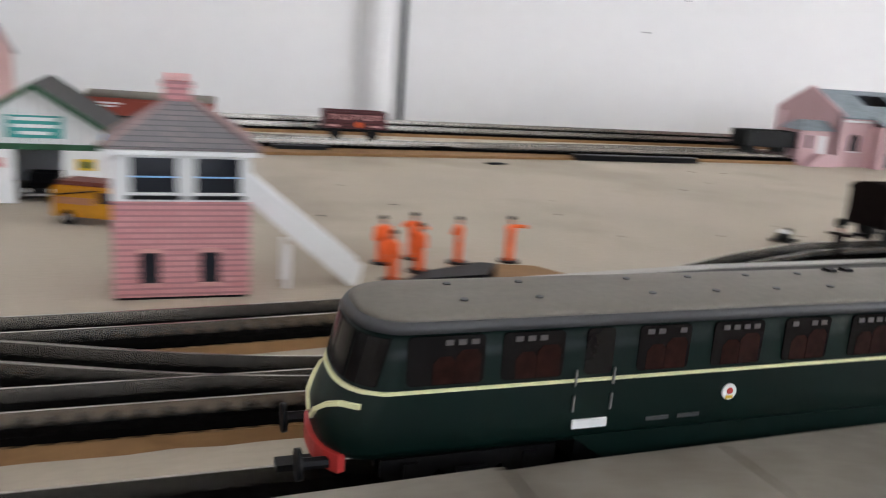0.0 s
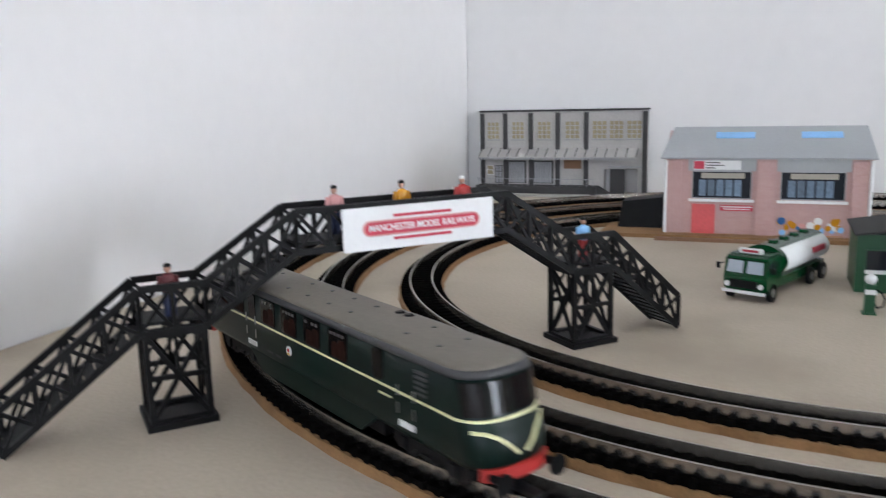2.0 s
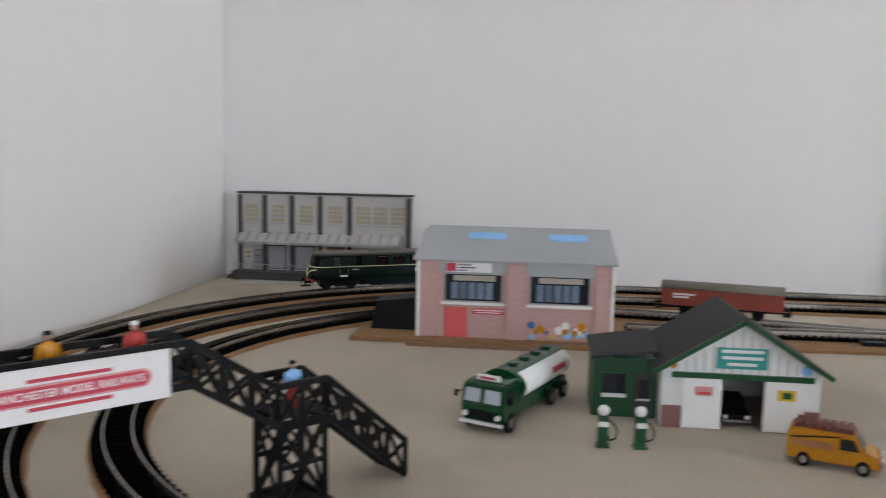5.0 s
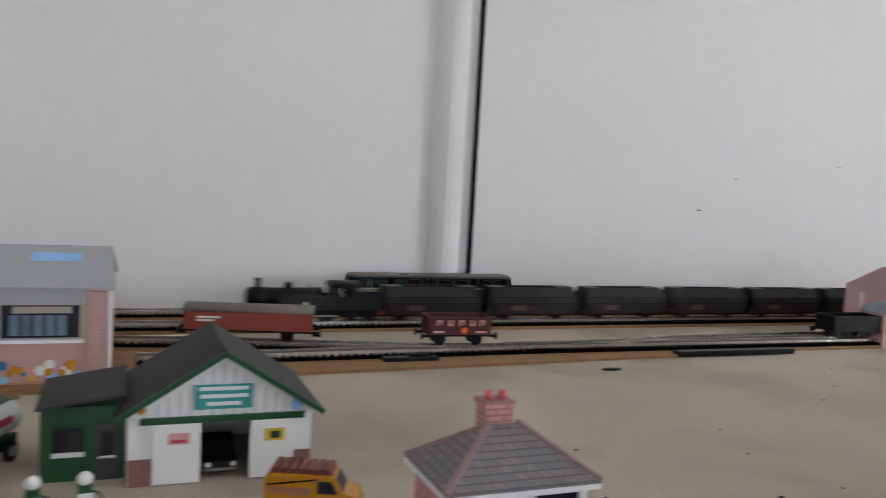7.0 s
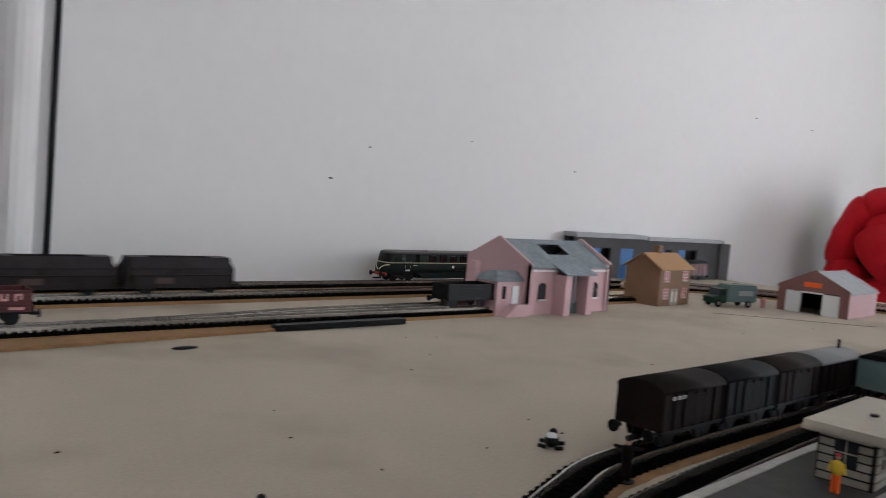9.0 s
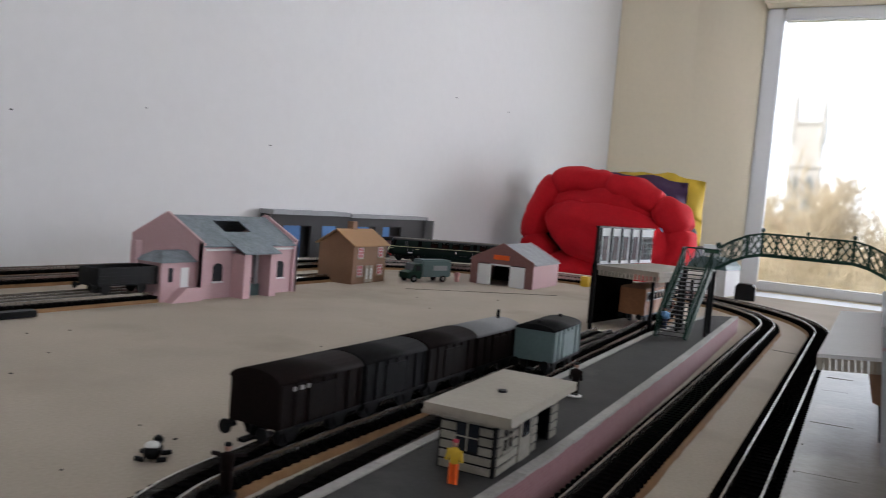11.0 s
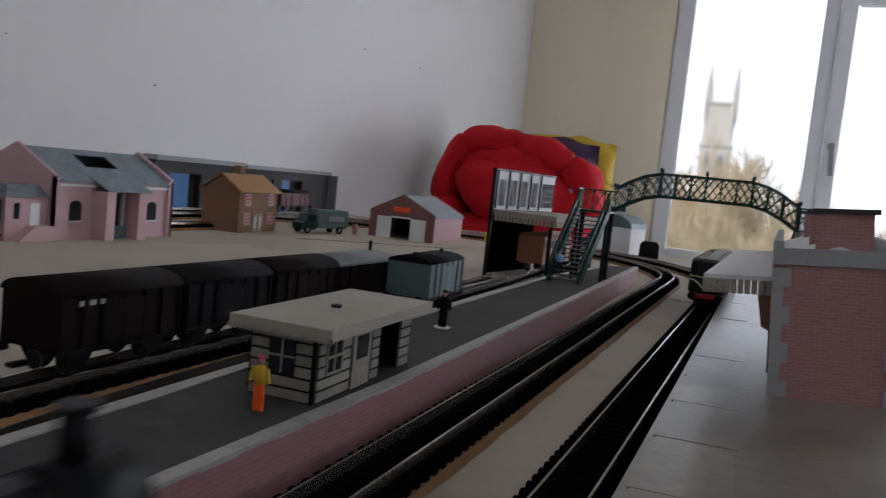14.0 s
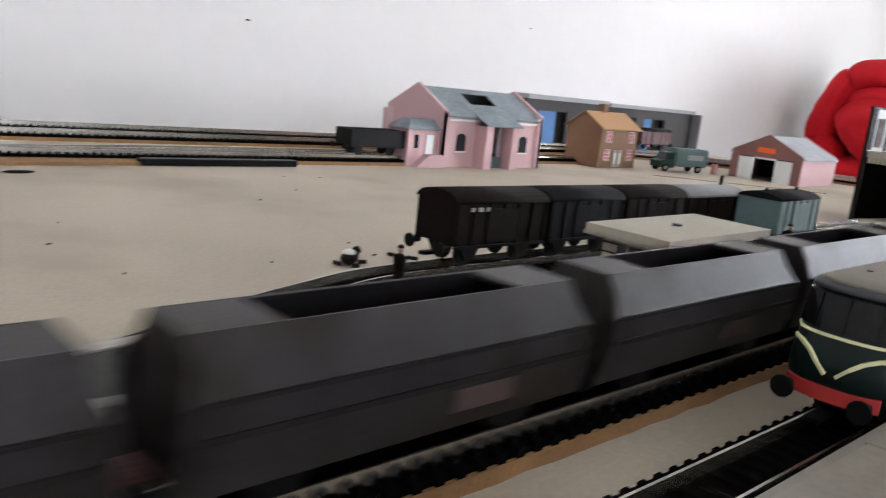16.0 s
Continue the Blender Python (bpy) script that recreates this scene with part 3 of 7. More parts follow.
    part("underframe", bm, BLACK, t)
    return t


def tank_loco():
    """Black tank engine, 152 mm long, smokebox at +x."""
    t = thing("tank_locomotive", "black tank steam locomotive with side tanks and bunker", "locomotive")
    bm = B(); box(bm, -0.072, 0.072, -0.0160, 0.0160, 0.0112, 0.0130)
    part("running_plate", bm, BLACK, t)
    bm = B(); rod(bm, (-0.012, 0, 0.0245), (0.050, 0, 0.0240), 0.0102, 20)
    part("boiler", bm, ENGINE, t)
    bm = B(); rod(bm, (0.046, 0, 0.0240), (0.064, 0, 0.0240), 0.0106, 20); rod(bm, (0.064, 0, 0.024), (0.0665, 0, 0.024), 0.0085, 16)
    part("smokebox", bm, BLACK, t)
    bm = B(); rod(bm, (0.055, 0, 0.033), (0.055, 0, 0.0425), 0.0030, 14); rod(bm, (0.055, 0, 0.0425), (0.055, 0, 0.0437), 0.0037, 14)
    part("chimney", bm, BLACK, t)
    bm = B(); rod(bm, (0.024, 0, 0.032), (0.024, 0, 0.0375), 0.0044, 14); blob(bm, (0.024, 0, 0.0375), (0.0044, 0.0044, 0.0028))
    part("dome", bm, BLACK, t)
    bm = B(); rod(bm, (0.002, 0, 0.033), (0.002, 0, 0.038), 0.0020, 10)
    part("safety_valve", bm, STEEL, t)
    for sd in (-1, 1):
        bm = B(); hexa(bm, [(-0.020, sd * 0.0125 - 0.0030, 0.013), (0.034, sd * 0.0125 - 0.003, 0.013), (0.034, sd * 0.0125 + 0.003, 0.013), (-0.020, sd * 0.0125 + 0.003, 0.013),
                            (-0.020, sd * 0.0115 - 0.0030, 0.0275), (0.034, sd * 0.0115 - 0.003, 0.0255), (0.034, sd * 0.0115 + 0.003, 0.0255), (-0.020, sd * 0.0115 + 0.003, 0.0275)])
        part("side_tank", bm, ENGINE, t)
        bm = B(); rod(bm, (0.008, sd * 0.0156, 0.0195), (0.008, sd * 0.0160, 0.0195), 0.0020, 12)
        part("crest", bm, CREAM, t, "small round crest on the tank")
        bm = B(); bar(bm, (-0.026, sd * 0.0095, 0.0060), (0.020, sd * 0.0095, 0.0060), 0.0016)
        bar(bm, (0.016, sd * 0.0100, 0.0062), (0.050, sd * 0.0100, 0.0080), 0.0014)
        part("coupling_rod", bm, STEEL, t)
        bm = B(); rod(bm, (0.046, sd * 0.0125, 0.0085), (0.060, sd * 0.0125, 0.0085), 0.0042, 12)
        part("cylinder", bm, BLACK, t)
    bm = B(); box(bm, -0.045, -0.020, -0.0158, 0.0158, 0.0130, 0.0265)
    part("cab_side", bm, ENGINE, t)
    bm = B()
    for x in (-0.045, -0.0215):
        box(bm, x, x + 0.0015, -0.0158, 0.0158, 0.0265, 0.0365)
    for sd in (-1, 1):
        box(bm, -0.0435, -0.040, sd * 0.0150 - 0.0008, sd * 0.0150 + 0.0008, 0.0265, 0.0360)
        box(bm, -0.027, -0.0215, sd * 0.0150 - 0.0008, sd * 0.0150 + 0.0008, 0.0265, 0.0360)
    part("cab_front", bm, ENGINE, t)
    bm = B()
    loft(bm, [[(x, 0.0168 * math.cos(a), 0.0358 + 0.0062 * math.sin(a)) for a in np.linspace(0, math.pi, 9)] for x in (-0.048, -0.018)], smooth=True)
    part("cab_roof", bm, BLACK, t)
    bm = B(); box(bm, -0.071, -0.0452, -0.0145, 0.0145, 0.0130, 0.0290); box(bm, -0.071, -0.0452, -0.0125, 0.0125, 0.0291, 0.0320)
    part("bunker", bm, ENGINE, t, "coal bunker behind the cab")
    for x in (-0.016, 0.006, 0.028):
        wheelset(t, x, 0.0105, 0, "driving_wheel")
    for x in (-0.062, -0.042, 0.054):
        wheelset(t, x, 0.0062, 0)
    for e in (-1, 1):
        bm = B(); box(bm, e * 0.072 - 0.001, e * 0.072 + 0.001, -0.015, 0.015, 0.0075, 0.0128)
        part("buffer_beam", bm, RED, t, "red buffer beam")
        buffers(t, e * 0.0732, e, 0.0100)
    bm = B(); box(bm, -0.066, 0.062, -0.0060, 0.0060, 0.0045, 0.0112)
    part("frame", bm, BLACK, t)
    return t


HOP = mat("weathered_hopper_grey", (0.032, 0.028, 0.0285), 0.42, 0.2, vary=0.35, fine=500, coarse=45, dirt=(0.020, 0.015, 0.012), dirt_at=0.5, spec=0.15)
HOP_LOW = mat("grimy_hopper_base", (0.013, 0.011, 0.0105), 0.6, vary=0.35, dirt=(0.026, 0.017, 0.013), spec=0.15)
LABEL = mat("faded_panel", (0.075, 0.045, 0.042), 0.7)


def hopper():
    """Covered-shoulder grey hopper wagon, 128 mm long, with an open top slot."""
    t = thing("hopper_wagon", "weathered grey coal hopper wagon with sloping shoulders and open top", "wagon", group="hopper wagons in the moving train")
    L, W = 0.0620, 0.0168
    bm = B()
    # sides, shoulders and the lip round the open top
    prof = [(W * 0.80, 0.0075), (W, 0.0215), (W, 0.0287), (W * 0.55, 0.0404)]
    for sd in (-1, 1):
        for (y0, z0), (y1, z1) in zip(prof, prof[1:]):
            q = [(-L + 0.002 * (z0 > .02), sd * y0, z0), (L - 0.002 * (z0 > .02), sd * y0, z0), (L - 0.006 * (z1 > .036) - 0.002, sd * y1, z1), (-L + 0.006 * (z1 > .036) + 0.002, sd * y1, z1)]
            th = Vector((0, -sd * 0.0010, -0.0002))
            pts = q if sd < 0 else [q[1], q[0], q[3], q[2]]
            bm = B()
            hexa(bm, [Vector(p) for p in pts[:2]] + [Vector(p) + th for p in pts[:2]][::-1] + [Vector(p) for p in (pts[3], pts[2])] + [Vector(p) + th for p in (pts[2], pts[3])])
            bmesh.ops.recalc_face_normals(bm, faces=bm.faces[:])
            part("side_plate", bm, HOP, t)
    for e in (-1, 1):
        bm = B()
        prism(bm, [(-W * 0.8, 0.0075), (W * 0.8, 0.0075), (W, 0.0215), (W, 0.0287), (W * 0.55, 0.0404), (-W * 0.55, 0.0404), (-W, 0.0287), (-W, 0.0215)],
              min(e * (L - 0.0075), e * (L - 0.005)), max(e * (L - 0.0075), e * (L - 0.005)), "x")
        part("end_plate", bm, HOP, t)
        bm = B(); box(bm, min(e * 0.036, e * 0.055), max(e * 0.036, e * 0.055), -W * 0.55, W * 0.55, 0.0390, 0.0403)
        part("top_plate", bm, HOP, t)
        buffers(t, e * (L - 0.001), e, 0.0098)
        wheelset(t, e * 0.036, 0.0066, 0)
        for sd in (-1, 1):
            bm = B(); prism(bm, [(e * 0.036 - 0.009, 0.010), (e * 0.036 - 0.004, 0.0035), (e * 0.036 + 0.004, 0.0035), (e * 0.036 + 0.009, 0.010)], sd * 0.0120 - 0.0006, sd * 0.0120 + 0.0006, "y")
            part("axle_guard", bm, BLACK, t)
    bm = B(); box(bm, -L + 0.003, L - 0.003, -0.0135, 0.0135, 0.0088, 0.0116)
    part("underframe", bm, HOP_LOW, t)
    bm = B(); box(bm, -0.045, 0.045, -W * 0.78, W * 0.78, 0.024, 0.0245)
    part("hopper_floor", bm, BLACK, t)
    for sd in (-1, 1):
        bm = B(); box(bm, -L + 0.004, L - 0.004, sd * (W + 0.0002) - 0.0006, sd * (W + 0.0002) + 0.0006, 0.0208, 0.0222)
        part("side_rib", bm, HOP_LOW, t)
        bm = B(); box(bm, -L + 0.004, L - 0.004, sd * (W + 0.0002) - 0.0005, sd * (W + 0.0002) + 0.0005, 0.0282, 0.0292)
        part("shoulder_rib", bm, HOP_LOW, t)
        bm = B(); hexa(bm, [(0.010, sd * 0.0150 - 0.0004, 0.0125), (0.030, sd * 0.0150 - 0.0004, 0.0125), (0.030, sd * 0.0150 + 0.0004, 0.0125), (0.010, sd * 0.0150 + 0.0004, 0.0125),
                            (0.010, sd * 0.0162 - 0.0004, 0.0190), (0.030, sd * 0.0162 - 0.0004, 0.0190), (0.030, sd * 0.0162 + 0.0004, 0.0190), (0.010, sd * 0.0162 + 0.0004, 0.0190)])
        part("data_panel", bm, LABEL, t, "faded reddish data panel")
    return t


the_railcar = railcar()
the_loco = tank_loco()
the_loco.scale = (1.07, 1, 1.08)
hoppers = [hopper()]
for _i in range(5):
    hoppers.append(copy_thing(hoppers[0], Matrix()))


# ---- materials of the models ----
PINKBRICK = brick_mat("pink_brick_paper", (0.45, 0.265, 0.245), (0.53, 0.335, 0.31), (0.56, 0.43, 0.41))
SBRICK = brick_mat("signal_box_brick_paper", (0.58, 0.24, 0.25), (0.66, 0.33, 0.33), (0.26, 0.15, 0.16), 0.0062, 0.0024, squash=0.2)
STNBRICK = brick_mat("faded_red_brick_paper", (0.36, 0.17, 0.165), (0.43, 0.22, 0.21), (0.46, 0.32, 0.31), 0.0045, 0.0016)
GSPINK = brick_mat("pale_pink_brick_paper", (0.58, 0.36, 0.37), (0.62, 0.40, 0.41), (0.62, 0.46, 0.47), 0.003, 0.001)
SHEDBRICK = brick_mat("dark_red_brick_paper", (0.22, 0.09, 0.08), (0.27, 0.12, 0.10), (0.25, 0.16, 0.15), 0.004, 0.0013)
PLATBRICK = brick_mat("platform_brick_paper", (0.30, 0.135, 0.145), (0.35, 0.17, 0.175), (0.33, 0.21, 0.21), 0.005, 0.0017)
SLATE = mat("blue_grey_slate_paper", (0.20, 0.23, 0.25), 0.7, vary=0.35, fine=260, coarse=60)
# lighter slate copy, with the shine of the engine shed roof in its colour
SLATE_LIT = mat("lit_slate_paper", (0.33, 0.345, 0.37), 0.5, vary=0.25, fine=260, coarse=60)
SLATE_D = mat("dark_felt_roof", (0.035, 0.033, 0.033), 0.85, vary=0.15)
SLATE_P = brick_mat("printed_slate", (0.17, 0.16, 0.17), (0.27, 0.22, 0.21), (0.09, 0.085, 0.085), 0.0048, 0.0019)
CORR = mat("grey_sheet_roof", (0.36, 0.37, 0.38), 0.6, vary=0.06)
WGREEN = mat("bottle_green_paint", (0.006, 0.066, 0.021), 0.4)
FBGREEN = mat("dark_green_footbridge_paint", (0.004, 0.034, 0.020), 0.4, spec=0.3)
LORRY = mat("gloss_green_enamel", (0.0035, 0.050, 0.0145), 0.18, vary=0.05, bump=0)
YELLOW = mat("mustard_yellow_enamel", (0.52, 0.23, 0.008), 0.25, vary=0.08, bump=0)
BROWNRACK = mat("red_brown_rack", (0.16, 0.035, 0.02), 0.5)
TEAL = mat("teal_sign", (0.03, 0.30, 0.27), 0.5)
SKYBLUE = mat("sky_blue_print", (0.25, 0.50, 0.80), 0.5)
BLUEDOOR = mat("blue_print", (0.03, 0.14, 0.36), 0.6)
REDPRINT = mat("crimson_print", (0.50, 0.04, 0.07), 0.6)
REDDOOR = mat("red_door_print", (0.62, 0.10, 0.10), 0.6)
PALESTRIP = mat("pale_blue_strip", (0.12, 0.17, 0.24), 0.4, vary=0.4, rnd=0.35)
GREYCARD = mat("grey_card", (0.36, 0.36, 0.37), 0.75, vary=0.1)
DGREYCARD = mat("dark_grey_card", (0.055, 0.052, 0.052), 0.8)
PALEWIN = mat("pale_window_print", (0.36, 0.30, 0.185), 0.6, vary=0.2)
TANROOF = mat("tan_hardboard", (0.40, 0.22, 0.10), 0.75, vary=0.08)
BROWNCARD = mat("brown_hardboard", (0.22, 0.12, 0.065), 0.75, vary=0.12)
CREAMCARD = mat("weathered_cream_card", (0.38, 0.34, 0.275), 0.75, vary=0.08)
HUTBOARD = mat("weathered_grey_cream_boards", (0.27, 0.245, 0.20), 0.8, vary=0.25, fine=300, coarse=90, rnd=0.15)
ASPHALT = mat("grey_platform_paper", (0.048, 0.046, 0.043), 0.7, vary=0.2, coarse=40, dirt=(0.075, 0.071, 0.066), spec=0.25)
PLATEDGE = mat("pale_platform_edging", (0.40, 0.375, 0.345), 0.7, vary=0.2, rnd=0.12)
PAVING = mat("paving_paper", (0.245, 0.215, 0.18), 0.30, vary=0.2, fine=220, coarse=28, bump=0.2, dirt=(0.165, 0.138, 0.11), dirt_at=0.5, rnd=0.10)
DKWAG = mat("grimy_brown_van", (0.0085, 0.0045, 0.0036), 0.75, vary=0.35, dirt=(0.013, 0.008, 0.0065), spec=0.1)
GREYWAG = mat("dark_grey_van", (0.0085, 0.008, 0.0088), 0.75, vary=0.35, spec=0.12)
LTROOF = mat("light_grey_van_roof", (0.24, 0.24, 0.245), 0.65)
BLUEGREY = mat("blue_green_grey_van", (0.12, 0.18, 0.18), 0.6, vary=0.1)
BAUX = mat("bauxite_red_van", (0.26, 0.045, 0.025), 0.55, vary=0.12)
MINRED = mat("dark_red_wagon", (0.075, 0.008, 0.010), 0.55)
REDFAB = mat("red_nylon_fabric", (0.50, 0.006, 0.013), 0.75, vary=0.12, fine=120, coarse=14, bump=0.4, spec=0.2)
PURPLE = mat("purple_fabric", (0.055, 0.018, 0.07), 0.7)
NAVY = mat("dark_navy_fabric", (0.015, 0.016, 0.024), 0.7)
ORANGE = mat("orange_overalls", (0.90, 0.13, 0.01), 0.6)
SKIN = mat("painted_flesh", (0.45, 0.25, 0.18), 0.6)
PINKCL = mat("pink_paint", (0.60, 0.30, 0.28), 0.6)
NAVYCL = mat("navy_paint", (0.02, 0.03, 0.08), 0.6)
BROWNTIMB = mat("orange_brown_planks", (0.36, 0.15, 0.06), 0.6, vary=0.2)

PALECARD = mat("pale_warm_grey_card", (0.46, 0.44, 0.42), 0.75, vary=0.1)
RIDGE = mat("grey_pink_ridge_paper", (0.30, 0.20, 0.19), 0.75, vary=0.3)


def gable_house(bm, x0, x1, y0, y1, z0, ze, zr, ridge="x"):
    """Walls with gable ends under a ridge along x or y."""
    if ridge == "x":
        yc = (y0 + y1) / 2
        prism(bm, [(y0, z0), (y1, z0), (y1, ze), (yc, zr), (y0, ze)], x0, x1, "x")
    else:
        xc = (x0 + x1) / 2
        prism(bm, [(x0, z0), (x1, z0), (x1, ze), (xc, zr), (x0, ze)], y0, y1, "y")


def roof_slope(bm, a, b, c, d, th=0.0015):
    """A slab from eave corners a, b to ridge corners c, d."""
    up = Vector((0, 0, th))
    hexa(bm, [Vector(q) for q in (a, b, c, d)] + [Vector(q) + up for q in (a, b, c, d)])


def panel(name, x0, x1, y, z0, z1, material, parent, d=0.0006, label=""):
    """A thin piece fixed to a wall that faces -y."""
    bm = B(); box(bm, x0, x1, y - d, y + 0.0002, z0, z1)
    return part(name, bm, material, parent, label)


def window_y(x0, x1, y, z0, z1, parent, frame_m, nx=2, nz=2, glass=None, bw=0.0008):
    """A glazed window on a wall facing -y with a raised frame and glazing bars."""
    bm = B(); box(bm, x0, x1, y - 0.0003, y + 0.0002, z0, z1)
    w = part("window", bm, glass or DARKGLASS, parent)
    bm = B()
    for i in range(nx + 1):
        x = x0 + (x1 - x0) * i / nx
        box(bm, x - bw / 2, x + bw / 2, y - 0.0010, y - 0.0002, z0 - bw / 2, z1 + bw / 2)
    for i in range(nz + 1):
        z = z0 + (z1 - z0) * i / nz
        box(bm, x0 - bw / 2, x1 + bw / 2, y - 0.0012, y - 0.0004, z - bw / 2, z + bw / 2)
    part("glazing_grid", bm, frame_m, w)
    return w


# ---- low-relief warehouse in the corner ----
def warehouse():
    t = thing("warehouse", "grey low-relief card warehouse with canopy and loading dock", "building", pose(-0.1405, 1.2, 0.0) @ Matrix.Diagonal((0.962, 1, 0.945, 1)))
    W, H, Y = 0.250, 0.123, 0.004
    bm = B(); box(bm, 0, 0.190, Y, 0.022, 0, H); box(bm, 0.190, W, Y, 0.022, 0.037, H); box(bm, 0.238, W, Y, 0.022, 0, 0.037)
    part("wall", bm, PALECARD, t)
    for x in (0.0, 0.0365, 0.0765, 0.1175, 0.160, 0.2445):
        bm = B(); box(bm, x, x + 0.0065, Y - 0.0025, Y, 0.012 if x < 0.2 else 0.0, H - 0.002)
        part("pilaster", bm, DGREYCARD, t)
    bm = B(); box(bm, -0.001, W + 0.002, Y - 0.003, 0.022, H, H + 0.0025)
    part("coping", bm, DGREYCARD, t)
    for x0, x1 in ((0.011, 0.030), (0.050, 0.069), (0.090, 0.110), (0.132, 0.153), (0.172, 0.193), (0.197, 0.217), (0.222, 0.243)):
        window_y(x0, x1, Y, 0.082, 0.108, t, PALECARD, 3, 4, PALEWIN, 0.0011)
        panel("sill", x0 - .001, x1 + .001, Y, 0.0795, 0.0815, GREYCARD, t, 0.002)
    # sloping canopy in panels
    bm = B(); hexa(bm, [(0.002, -0.016, 0.0545), (0.239, -0.016, 0.0545), (0.239, Y, 0.066), (0.002, Y, 0.066), (0.002, -0.016, 0.0560), (0.239, -0.016, 0.0560), (0.239, Y, 0.0675), (0.002, Y, 0.0675)])
    can = part("canopy", bm, PALECARD, t)
    for i in range(17):
        x = 0.003 + i * 0.0147
        bm = B(); bar(bm, (x, -0.016, 0.0563), (x, Y, 0.0678), 0.0010)
        part("canopy_rib", bm, DGREYCARD, can)
    bm = B()
    for i in range(60):
        box(bm, 0.003 + i * 0.0039, 0.0058 + i * 0.0039, -0.0165, -0.0158, 0.0515, 0.0548)
    part("valance", bm, GREYCARD, can)
    for x0, x1, m in ((0.043, 0.072, GREYCARD), (0.083, 0.114, GREYCARD)):
        d = panel("door", x0, x1, Y, 0.014, 0.049, DGREYCARD, t, 0.001)
        for i in range(7):
            panel("board", x0 + 0.002 + i * (x1 - x0 - .004) / 7, x0 + 0.0016 + (i + .93) * (x1 - x0 - .004) / 7, Y - .001, 0.015, 0.047, m, d, 0.0005)
    window_y(0.010, 0.020, Y, 0.027, 0.041, t, WHITE, 1, 2, PALEWIN)
    window_y(0.023, 0.034, Y, 0.014, 0.041, t, DGREYCARD, 2, 3, GREYCARD)
    panel("sign_board", 0.130, 0.156, Y, 0.037, 0.050, BROWNCARD, t, 0.0012, "brown sign board")
    panel("door", 0.1985, 0.220, Y - 0.001, 0.0, 0.037, DGREYCARD, t, 0.001)
    panel("lintel", 0.196, 0.2445, Y, 0.0395, 0.0415, GREYCARD, t, 0.003)
    bm = B(); box(bm, 0.0, 0.182, -0.022, Y - 0.003, 0, 0.0125)
    prism(bm, [(0.182, 0), (0.203, 0), (0.182, 0.0125)], -0.014, Y - 0.003, "y"); prism(bm, [(-0.013, 0), (0.0, 0), (0.0, 0.0125)], -0.012, Y - 0.003, "y")
    part("loading_dock", bm, DGREYCARD, t)
    for i in range(19):
        bm = B(); bar(bm, (0.004 + i * 0.0097, -0.021, 0.0125), (0.004 + i * 0.0097, -0.021, 0.0235), 0.0007)
        part("railing_post", bm, GREYCARD, t)
    bm = B(); bar(bm, (0.003, -0.021, 0.0235), (0.181, -0.021, 0.0235), 0.0009)
    part("handrail", bm, GREYCARD, t)


warehouse()
bm = B(); box(bm, -0.122, 0.030, 1.160, 1.1645, 0.0, 0.003); box(bm, -0.122, 0.030, 1.151, 1.1555, 0.0, 0.003)
solid("spare_rail_length", bm, PLATEDGE, "pale spare rails lying on the board", "spare rail")


